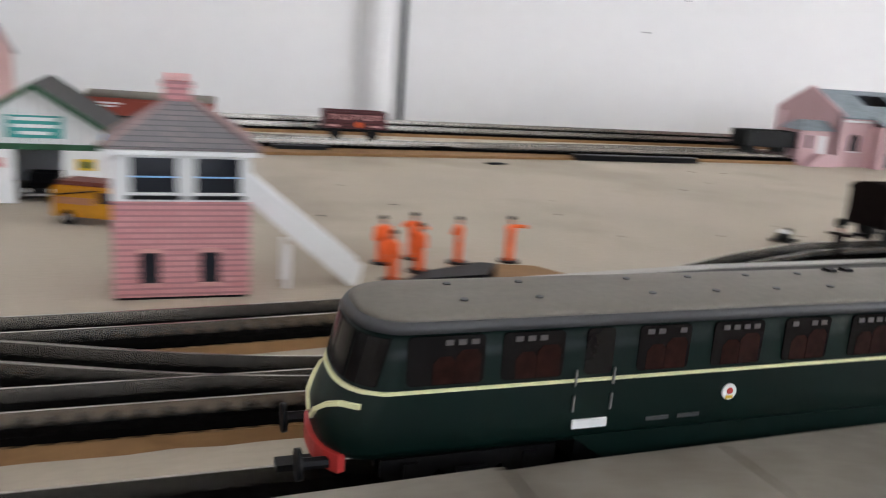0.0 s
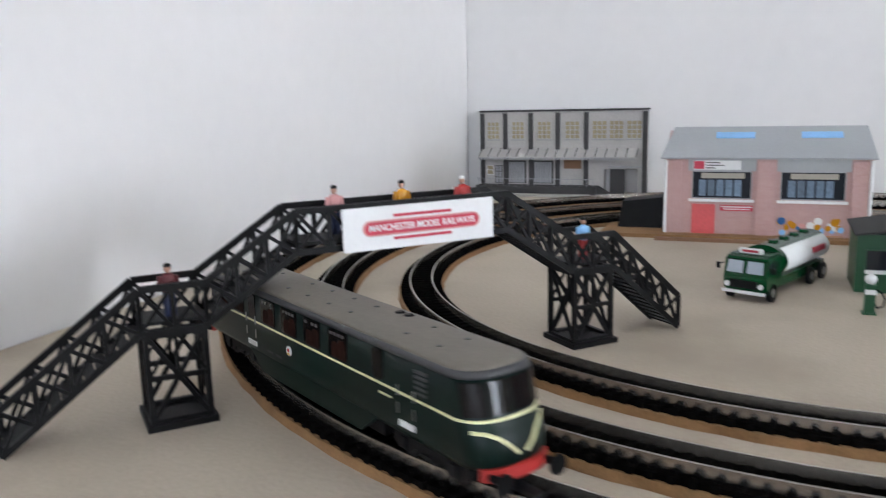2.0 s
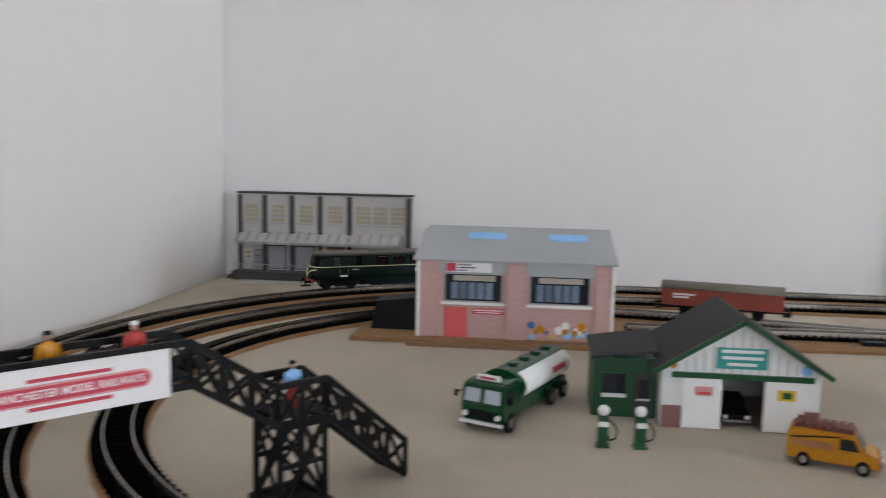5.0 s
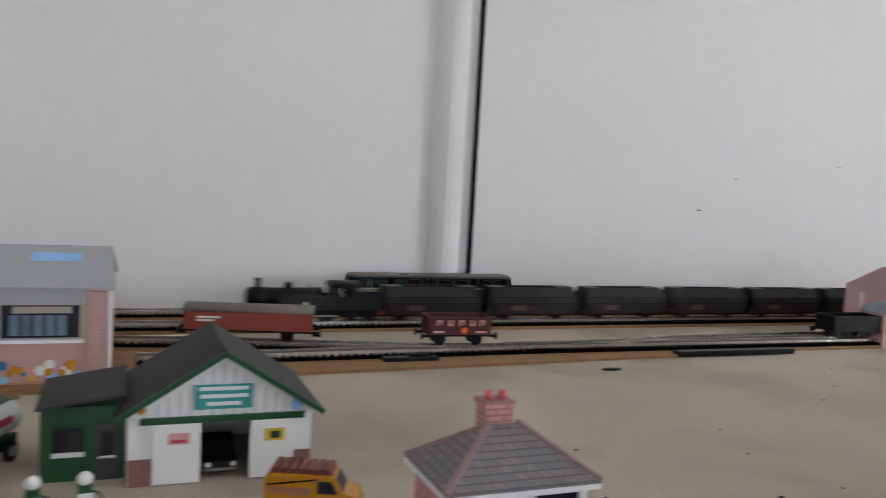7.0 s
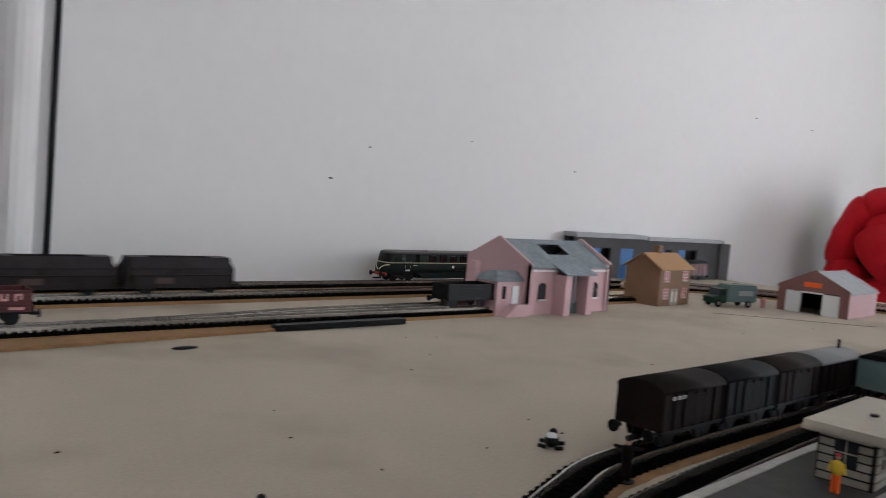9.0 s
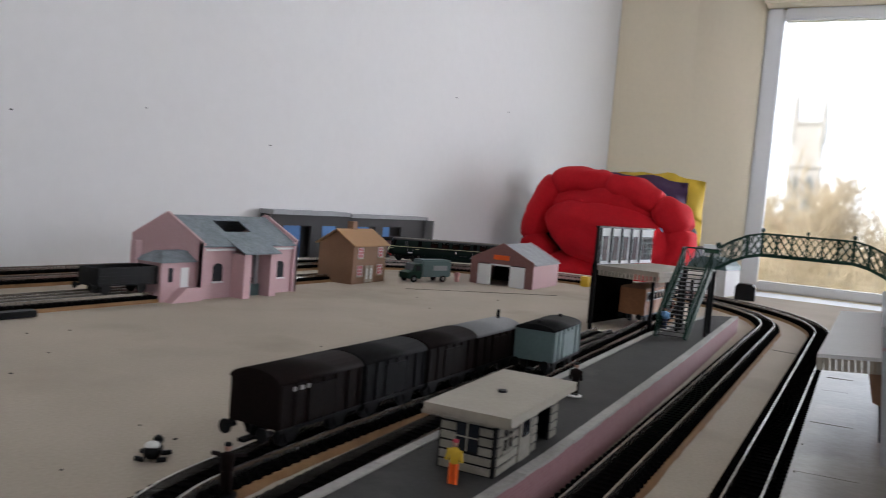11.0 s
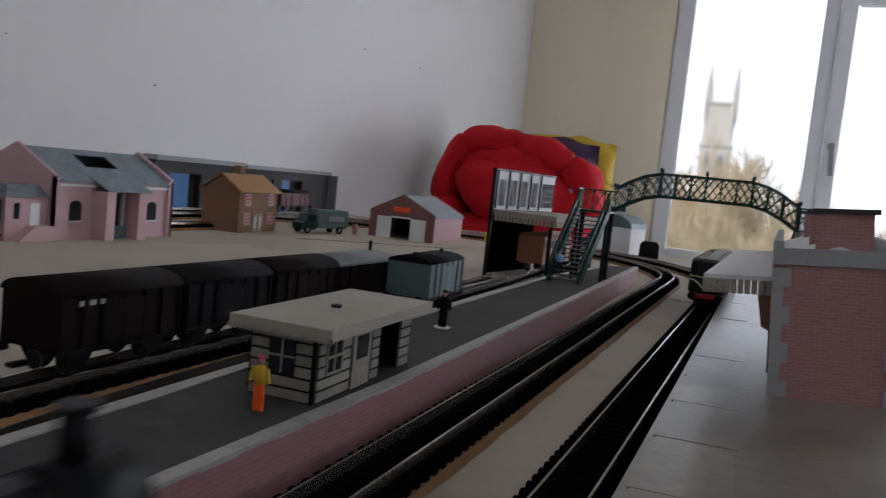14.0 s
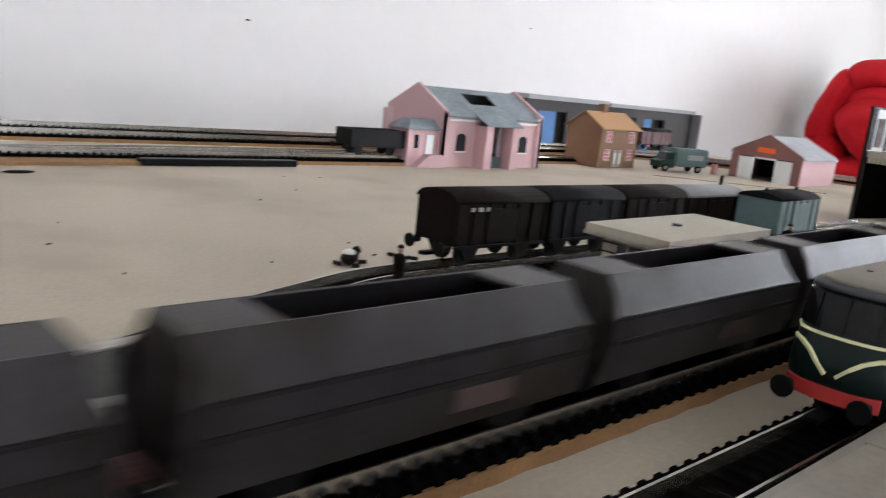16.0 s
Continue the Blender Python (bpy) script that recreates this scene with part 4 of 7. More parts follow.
# ---- pink brick depot office ----
def depot():
    t = thing("depot_building", "pink brick card depot with grey roof and large windows", "building", pose(0.160, 0.874, 0.004))
    W, D, ZE, ZR = 0.181, 0.105, 0.073, 0.0985
    bm = B(); gable_house(bm, 0.0, W, 0.0, D, 0, ZE, ZR - 0.002)
    part("wall", bm, PINKBRICK, t)
    bm = B(); roof_slope(bm, (-0.003, -0.005, ZE - 0.001), (W + 0.003, -0.005, ZE - 0.001), (W - 0.001, D / 2, ZR), (0.004, D / 2, ZR))
    part("roof", bm, CORR, t, "pale grey sheet roof")
    bm = B(); roof_slope(bm, (W + 0.003, D + 0.004, ZE - 0.001), (-0.003, D + 0.004, ZE - 0.001), (0.004, D / 2, ZR), (W - 0.001, D / 2, ZR))
    part("roof", bm, CORR, t)
    for x in (0.045, 0.122):
        bm = B(); roof_slope(bm, (x, 0.030, 0.0895), (x + 0.036, 0.030, 0.0895), (x + 0.036, 0.040, 0.0940), (x, 0.040, 0.0940), 0.0012)
        part("skylight", bm, SKYBLUE, t, "pale blue roof light")
    for x in (0.0, 0.0845, W - 0.016):
        panel("pilaster", x + (0.003 if x == 0 else 0), x + 0.016, 0.0, 0.0, ZE - 0.003, PINKBRICK, t, 0.002)
    bm = B(); rod(bm, (0.0015, -0.002, 0), (0.0015, -0.002, ZE - .002), 0.0015, 8); part("downpipe", bm, WHITE, t)
    bm = B(); rod(bm, (W - 0.001, -0.002, 0), (W - 0.001, -0.002, ZE - .002), 0.0015, 8); part("downpipe", bm, WHITE, t)
    for x0, x1 in ((0.0225, 0.0835), (0.1015, 0.1635)):
        panel("fascia", x0, x1, 0.0, 0.0605, 0.0715, CORR, t, 0.0015)
        w = window_y(x0 + 0.004, x1 - 0.004, 0.0, 0.0345, 0.060, t, GREYCARD, 1, 1)
        for i in range(5):
            panel("hanging_strip", x0 + 0.010 + i * 0.008, x0 + 0.0165 + i * 0.008, -0.0002, 0.0365, 0.052, PALESTRIP, w, 0.0003)
        panel("blind", x0 + 0.012, x1 - 0.010, -0.0005, 0.0535, 0.0585, CREAMCARD, w, 0.0003)
        panel("sill", x0 + 0.001, x1 - 0.001, 0.0, 0.0310, 0.0335, WHITE, t, 0.0025)
    sg = panel("sign_board", 0.027, 0.070, -0.0015, 0.0618, 0.0705, WHITE, t, 0.0006, "white printed sign with red panel")
    panel("red_panel", 0.0275, 0.037, -0.0021, 0.0625, 0.0700, REDPRINT, sg, 0.0003)
    for i in range(3):
        panel("text_bar", 0.0385, 0.047 + 0.008 * (i == 1) + 0.004 * (i == 2), -0.0021, 0.0630 + i * 0.0025, 0.0640 + i * 0.0025, DGREYCARD, sg, 0.0003)
    panel("door", 0.0265, 0.048, 0.0, 0.0, 0.0285, REDDOOR, t, 0.0012, "red door")
    s2 = panel("notice_strip", 0.0525, 0.082, 0.0, 0.0225, 0.0280, REDPRINT, t, 0.0008, "crimson strip with pale text bars")
    panel("text_bar", 0.0555, 0.079, -0.0008, 0.0238, 0.0246, WHITE, s2, 0.0003)
    panel("text_bar", 0.0535, 0.081, -0.0008, 0.0258, 0.0268, WHITE, s2, 0.0003)
    r = random.Random(3)
    g = panel("graffiti", 0.105, 0.160, 0.0, 0.0008, 0.0012, YELLOW, t, 0.0006, "bright spray-paint graffiti in yellow and blue")
    for i in range(26):
        x, z = r.uniform(0.105, 0.158), 0.003 + r.random() * (0.013 if r.random() < .8 else 0.016)
        mm = r.choice((YELFAB, YELFAB, YELLOW, WHITE, SKYBLUE, PINKCL)) if x > 0.122 else r.choice((YELFAB, BLUEDOOR, SKYBLUE, YELLOW))
        bm = B(); rod(bm, (x, -0.0006 - i * 0.00002, z), (x, 0.0001, z), r.uniform(.0018, .0040), 7)
        part("paint_stroke", bm, mm, g)


depot()
bm = B(); box(bm, 0.100, 0.365, 0.857, 0.985, 0.0003, 0.004)
solid("cork_sheet", bm, CORK, "brown cork sheet under the depot building", "cork sheet", group="cork sheets")
bm = B(); prism(bm, [(0.366, 0.880), (0.90, 0.912), (0.905, 0.930), (0.84, 0.928), (0.366, 0.922)], 0.0003, 0.003, "z")
solid("cork_sheet", bm, CORK, "long ragged brown cork sheet along the yard", "cork sheet", group="cork sheets")
bm = B(); box(bm, 0.155, 0.282, 0.846, 0.8515, 0.0, 0.003)
solid("timber_strip", bm, BROWNCARD, "thin dark brown strip lying on the board", "strip")
bm = B(); hexa(bm, [(0.112, 0.895, 0.004), (0.156, 0.895, 0.004), (0.156, 0.935, 0.004), (0.112, 0.935, 0.004), (0.116, 0.900, 0.030), (0.156, 0.900, 0.035), (0.156, 0.932, 0.035), (0.116, 0.932, 0.030)])
solid("coal_staithe", bm, BLACK, "black block leaning beside the depot", "coal bunker")


# ---- garage with lean-to ----
def garage():
    t = thing("garage", "white boarded garage with green trim and dark felt roof", "building", pose(0.354, 0.659, 0.0))
    W, D, ZE, ZR, XC = 0.098, 0.082, 0.0400, 0.0705, 0.049
    bm = B(); prism(bm, [(0, ZE - .004), (0, 0), (0.036, 0), (0.036, ZE - .004), (0.064, ZE - .004), (0.064, 0), (W, 0), (W, ZE), (XC, ZR), (0, ZE)], 0.0, 0.002, "y")
    wall = part("wall", bm, WHITE, t)
    for x in (0, W - 0.002):
        bm = B(); box(bm, x, x + 0.002, 0.002, D - 0.002, 0, ZE); part("side_wall", bm, WHITE, t)
    bm = B(); prism(bm, [(0, 0), (W, 0), (W, ZE), (XC, ZR), (0, ZE)], D - 0.002, D, "y"); part("back_wall", bm, WHITE, t)
    for i in range(17):
        x = 0.003 + i * 0.0057
        top = ZE + (ZR - ZE) * (1 - abs(x - XC) / XC) - 0.005
        bm = B(); box(bm, x, x + 0.0005, -0.0004, 0.0002, 0.036, max(top, .037)); part("board_joint", bm, GREYCARD, wall)
    for sd in (-1, 1):
        bm = B()
        xe = XC + sd * (XC + 0.006)
        a = [(xe, -0.004, ZE - 0.0035), (XC, -0.004, ZR + 0.001), (XC, D + 0.003, ZR + 0.001), (xe, D + 0.003, ZE - 0.0035)]
        roof_slope(bm, *(a if sd < 0 else a[::-1]), 0.0022)
        bmesh.ops.recalc_face_normals(bm, faces=bm.faces[:])
        part("roof", bm, SLATE_D, t, "dark grey felt roof")
        bm = B(); bar(bm, (xe, -0.0048, ZE - 0.0030), (XC, -0.0048, ZR + 0.0012), 0.0016, 0.003)
        part("bargeboard", bm, WGREEN, t, "green bargeboard")
    panel("door_rail", 0.006, 0.0935, 0.0, 0.0335, 0.0370, WGREEN, t, 0.002, "green sliding door rail")
    for x0, x1 in ((0.0130, 0.0372), (0.0640, 0.0880)):
        panel("sliding_door", x0, x1, -0.0005, 0.0008, 0.0335, WHITE, t, 0.0018, "white sliding door")
    panel("poster", 0.0205, 0.0315, -0.0024, 0.0225, 0.0285, PINKCL, t, 0.0003, "small pink and white poster")
    panel("poster", 0.0715, 0.0825, -0.0024, 0.0215, 0.0285, YELFAB, t, 0.0003, "small yellow and green poster")
    panel("poster_mark", 0.0745, 0.0800, -0.0027, 0.0230, 0.0270, WGREEN, t, 0.0003)
    panel("poster_mark", 0.0220, 0.0300, -0.0027, 0.0235, 0.0250, REDPRINT, t, 0.0003)
    panel("brick_plinth", 0.0003, 0.0125, 0.0, 0.0, 0.0145, SHEDBRICK, t, 0.0012); panel("brick_plinth", 0.0885, W - .0003, 0.0, 0.0, 0.0145, SHEDBRICK, t, 0.0012)
    sg = panel("sign_board", 0.0335, 0.0645, 0.0, 0.0405, 0.0540, TEAL, t, 0.0012, "teal sign board with three lines of text")
    for i, (a, b) in enumerate(((0.040, 0.058), (0.0365, 0.0618), (0.036, 0.062))):
        panel("text_bar", a, b, -0.0012, 0.0425 + i * 0.0042, 0.0445 + i * 0.0042, WHITE, sg, 0.0003)
    bm = B(); rod(bm, (0.0065, -0.001, 0.0415), (0.0065, 0.0, 0.0415), 0.0030, 4); part("badge", bm, YELLOW, t, "small yellow badge")
    bm = B(); rod(bm, (0.0890, -0.001, 0.0410), (0.0890, 0.0, 0.0410), 0.0036, 6); part("badge", bm, SKYBLUE, t, "small blue badge")
    # lean-to office
    bm = B(); box(bm, -0.043, -0.001, 0.015, 0.065, 0, 0.0405)
    lean = part("lean_to", bm, WGREEN, t, "green lean-to office")
    bm = B(); roof_slope(bm, (-0.045, 0.010, 0.0400), (-0.001, 0.010, 0.0465), (-0.001, 0.068, 0.0490), (-0.045, 0.068, 0.0420)); part("lean_to_roof", bm, SLATE_D, t)
    window_y(-0.037, -0.021, 0.015, 0.013, 0.030, lean, WGREEN, 1, 1)
    panel("sill", -0.037, -0.021, 0.015, 0.0135, 0.0160, WHITE, lean, 0.0012)
    panel("door", -0.0155, -0.004, 0.015, 0.0, 0.0310, DGREYCARD, lean, 0.0010); window_y(-0.0135, -0.006, 0.0138, 0.012, 0.027, lean, DGREYCARD, 1, 1)
    panel("sill", -0.014, -0.0055, 0.0138, 0.0118, 0.0135, WHITE, lean, 0.0012)


garage()


def small_car(name, label, m, L, W, paint, roofm=None):
    """A little parked saloon, nose at +x."""
    t = thing(name, label, "car", m)
    bm = B()
    prism(bm, [(-L / 2, 0.003), (L / 2, 0.003), (L / 2, 0.0085), (L * 0.22, 0.0095), (L * 0.08, 0.0145), (-L * 0.25, 0.0145), (-L * 0.38, 0.0095), (-L / 2, 0.009)], -W / 2, W / 2, "y")
    part("body", bm, paint, t)
    for x in (-L * .3, L * .3):
        for sd in (-1, 1):
            bm = B(); rod(bm, (x, sd * W * .40, 0.0035), (x, sd * W * .52, 0.0035), 0.0035, 12); part("wheel", bm, BLACK, t)
    bm = B(); bar(bm, (L / 2 + .0006, -W * .45, .0045), (L / 2 + .0006, W * .45, .0045), 0.0015); part("bumper", bm, STEEL, t)
    for sd in (-1, 1):
        bm = B(); rod(bm, (L / 2 - .001, sd * W * .36, .0070), (L / 2 + .0008, sd * W * .36, .0070), 0.0014, 8); part("headlight", bm, WHITE, t)
    return t


small_car("parked_car", "dark grey car with pale bumper inside the garage", pose(0.403, 0.688, 0, 0, 0, -90), 0.046, 0.019, GREYWAG)


def pump(x, y):
    t = thing("petrol_pump", "green petrol pump with a white globe and hose", "petrol pump", pose(x, y, 0), "petrol pumps on the forecourt")
    bm = B(); box(bm, -0.0030, 0.0030, -0.0028, 0.0028, 0.0008, 0.0190); box(bm, -0.0040, 0.0040, -0.0036, 0.0036, 0, 0.0012); part("body", bm, WGREEN, t)
    bm = B(); box(bm, -0.0032, 0.0032, -0.0034, -0.0028, 0.0130, 0.0160); part("dial", bm, WHITE, t)
    bm = B(); blob(bm, (0, 0, 0.0222), (0.0036, 0.0030, 0.0034)); part("globe", bm, WHITE, t, "white lamp globe")
    bm = B()
    p = [Vector((0.003, 0, 0.016)), Vector((0.0062, -.0005, 0.0145)), Vector((0.0085, -.001, 0.010)), Vector((0.0075, -.001, 0.0055)), Vector((0.004, -.001, 0.0040)), Vector((0.0032, -.001, .007))]
    for a, b in zip(p, p[1:]):
        rod(bm, a, b, 0.0005, 6)
    part("hose", bm, BLACK, t)
    return t


_p = pump(0.314, 0.615)
copy_thing(_p, pose(0.336, 0.616, 0, 0, 0, 8))


def wheels(t, xs, half, r, m=BLACK):
    for x in xs:
        for sd in (-1, 1):
            bm = B(); rod(bm, (x, sd * (half - 0.0024), r), (x, sd * half, r), r, 16)
            w = part("wheel", bm, m, t)
            bm = B(); rod(bm, (x, sd * half, r), (x, sd * (half + 0.0003), r), r * 0.5, 12); part("hub", bm, STEEL, w)


def yellow_van():
    t = thing("delivery_van", "mustard yellow delivery van with red-brown roof rack", "van", pose(0.443, 0.606, 0, 0, 0, -22))
    W = 0.0105
    prof = [(-0.0285, 0.0045), (0.0285, 0.0045), (0.0290, 0.0100), (0.0270, 0.0125), (0.0190, 0.0140), (0.0140, 0.0215), (0.0100, 0.0232), (-0.0255, 0.0232), (-0.0285, 0.0200)]
    bm = B(); prism(bm, prof, -W, W, "y")
    bmesh.ops.bevel(bm, geom=bm.edges[:], offset=0.0009, segments=2, affect="EDGES")
    part("body", bm, YELLOW, t)
    for sd in (-1, 1):
        bm = B(); prism(bm, [(0.0040, 0.0140), (0.0160, 0.0140), (0.0122, 0.0205), (0.0040, 0.0205)], sd * (W + .0003) - .0002, sd * (W + .0003) + .0002, "y"); part("side_window", bm, DARKGLASS, t)
        bm = B(); box(bm, -0.0250, 0.0, sd * (W + .0003) - .0002, sd * (W + .0003) + .0002, 0.0125, 0.0165); part("lettering_panel", bm, BROWNTIMB, t, "orange-brown lettering panel")
        bm = B(); rod(bm, (0.0285, sd * 0.0078, 0.0100), (0.0298, sd * 0.0078, 0.0100), 0.0015, 10); part("headlight", bm, WHITE, t)
    bm = B(); hexa(bm, [(0.0192, -.0088, .0142), (0.0192, .0088, .0142), (0.0186, .0088, .0142), (0.0186, -.0088, .0142), (.0146, -.0085, .0212), (.0146, .0085, .0212), (.0140, .0085, .0212), (.0140, -.0085, .0212)])
    part("windscreen", bm, DARKGLASS, t)
    bm = B(); box(bm, 0.0288, 0.0298, -0.0095, 0.0095, 0.0055, 0.0068); part("bumper", bm, STEEL, t)
    bm = B(); box(bm, -0.0250, 0.0125, -0.0088, 0.0088, 0.0233, 0.0240); rack = part("roof_rack", bm, BROWNRACK, t, "red-brown roof rack")
    for i in range(7):
        bm = B(); box(bm, -0.0240 + i * 0.0052, -0.0200 + i * 0.0052, -0.0085, 0.0085, 0.0240, 0.0258); part("plank", bm, BROWNRACK, rack)
    bm = B(); bar(bm, (-0.026, -0.0112, 0.0175), (0.004, -0.0112, 0.0215), 0.0007); part("ladder", bm, BLACK, t)
    wheels(t, (-0.0175, 0.0185), W + 0.0004, 0.0045)
    t.scale = (0.84, 0.95, 0.95)


yellow_van()


def tanker():
    a = -113
    t = thing("tanker_lorry", "glossy green and white petrol tanker lorry", "lorry", pose(0.262, 0.676, 0, 0, 0, a))
    W = 0.0125
    bm = B(); prism(bm, [(0.026, 0.0060), (0.0480, 0.0060), (0.0490, 0.0140), (0.0468, 0.0245), (0.0430, 0.0262), (0.026, 0.0262)], -W, W, "y")
    bmesh.ops.bevel(bm, geom=bm.edges[:], offset=0.0012, segments=2, affect="EDGES")
    part("cab", bm, LORRY, t)
    for sd in (-1, 1):
        bm = B(); hexa(bm, [(0.0489, sd * .0058 - .0046, .0165), (0.0489, sd * .0058 + .0046, .0165), (.0480, sd * .0058 + .0046, .0165), (.0480, sd * .0058 - .0046, .0165), (.0476, sd * .0056 - .0042, .0232), (.0476, sd * .0056 + .0042, .0232), (.0466, sd * .0056 + .0042, .0232), (.0466, sd * .0056 - .0042, .0232)])
        part("windscreen", bm, REFLGLASS, t, "windscreen with a pale reflection painted in")
        bm = B(); box(bm, 0.0345, 0.0440, sd * W - .0003, sd * W + .0003, 0.0160, 0.0230); part("side_window", bm, DARKGLASS, t)
        bm = B(); rod(bm, (0.0485, sd * 0.0095, 0.0098), (0.0499, sd * 0.0095, 0.0098), 0.0015, 10); part("headlight", bm, WHITE, t)
        bm = B(); bar(bm, (0.047, sd * W, 0.021), (0.048, sd * 0.0155, 0.020), 0.0006); box(bm, 0.0472, 0.0482, sd * 0.0158 - .0010, sd * 0.0158 + .0010, 0.0175, 0.0210); part("mirror", bm, BLACK, t)
    bm = B(); box(bm, 0.0490, 0.0500, -0.0075, 0.0075, 0.0082, 0.0125); part("grille", bm, SOOT, t, "black slatted grille")
    bm = B(); box(bm, 0.0488, 0.0502, -0.0122, 0.0122, 0.0050, 0.0066); part("bumper", bm, WHITE, t, "white bumper")
    bm = B(); box(bm, 0.0400, 0.0418, -0.0070, 0.0070, 0.0264, 0.0295)
    bmesh.ops.bevel(bm, geom=bm.edges[:], offset=0.0006, segments=2, affect="EDGES")
    part("name_board", bm, WHITE, t, "white roof name board with red bar")
    bm = B(); box(bm, 0.0418, 0.0420, -0.0045, 0.0045, 0.0273, 0.0286); part("text_bar", bm, REDPRINT, t)
    bm = B(); loft(bm, [[(x, 0.0125 * k * math.cos(q), 0.0195 + 0.0092 * k * math.sin(q)) for q in np.linspace(0, 2 * math.pi, 25)[:-1]] for x, k in ((0.022, 0.90), (0.0205, 1.0), (-0.049, 1.0), (-0.0505, 0.9))], smooth=True)
    part("tank", bm, WHITE, t, "white oval tank")
    bm = B(); loft(bm, [[(x, 0.0128 * math.cos(q), 0.0195 + 0.0095 * math.sin(q)) for q in np.linspace(0.95, math.pi - 0.95, 9)] + [(x, 0.006 * math.cos(q), 0.0235 + .002 * math.sin(q)) for q in np.linspace(math.pi - .6, .6, 9)] for x in (0.021, -0.0495)])
    part("tank_top", bm, LORRY, t, "green tank top")
    bm = B(); loft(bm, [[(x, 0.0130 * math.cos(q), 0.0195 + 0.0097 * math.sin(q)) for q in np.linspace(0, 2 * math.pi, 25)[:-1]] for x in (0.0200, 0.0245)]); part("tank_front_ring", bm, LORRY, t)
    for i in range(4):
        bm = B(); rod(bm, (0.010 - i * 0.016, 0, 0.0285), (0.010 - i * 0.016, 0, 0.0302), 0.0030, 10); part("hatch", bm, LORRY, t)
    for sd in (-1, 1):
        bm = B(); box(bm, -0.040, -0.020, sd * 0.0123 - .0003, sd * 0.0123 + .0006, 0.0190, 0.0225); part("text_bar", bm, REDPRINT, t, "red lettering bar")
    bm = B(); box(bm, -0.050, 0.026, -0.0095, 0.0095, 0.0055, 0.0110); part("chassis", bm, LORRY, t)
    wheels(t, (0.0390, -0.0200, -0.0400), 0.0128, 0.0052)
    t.scale = (1.15, 1.20, 1.20)


tanker()


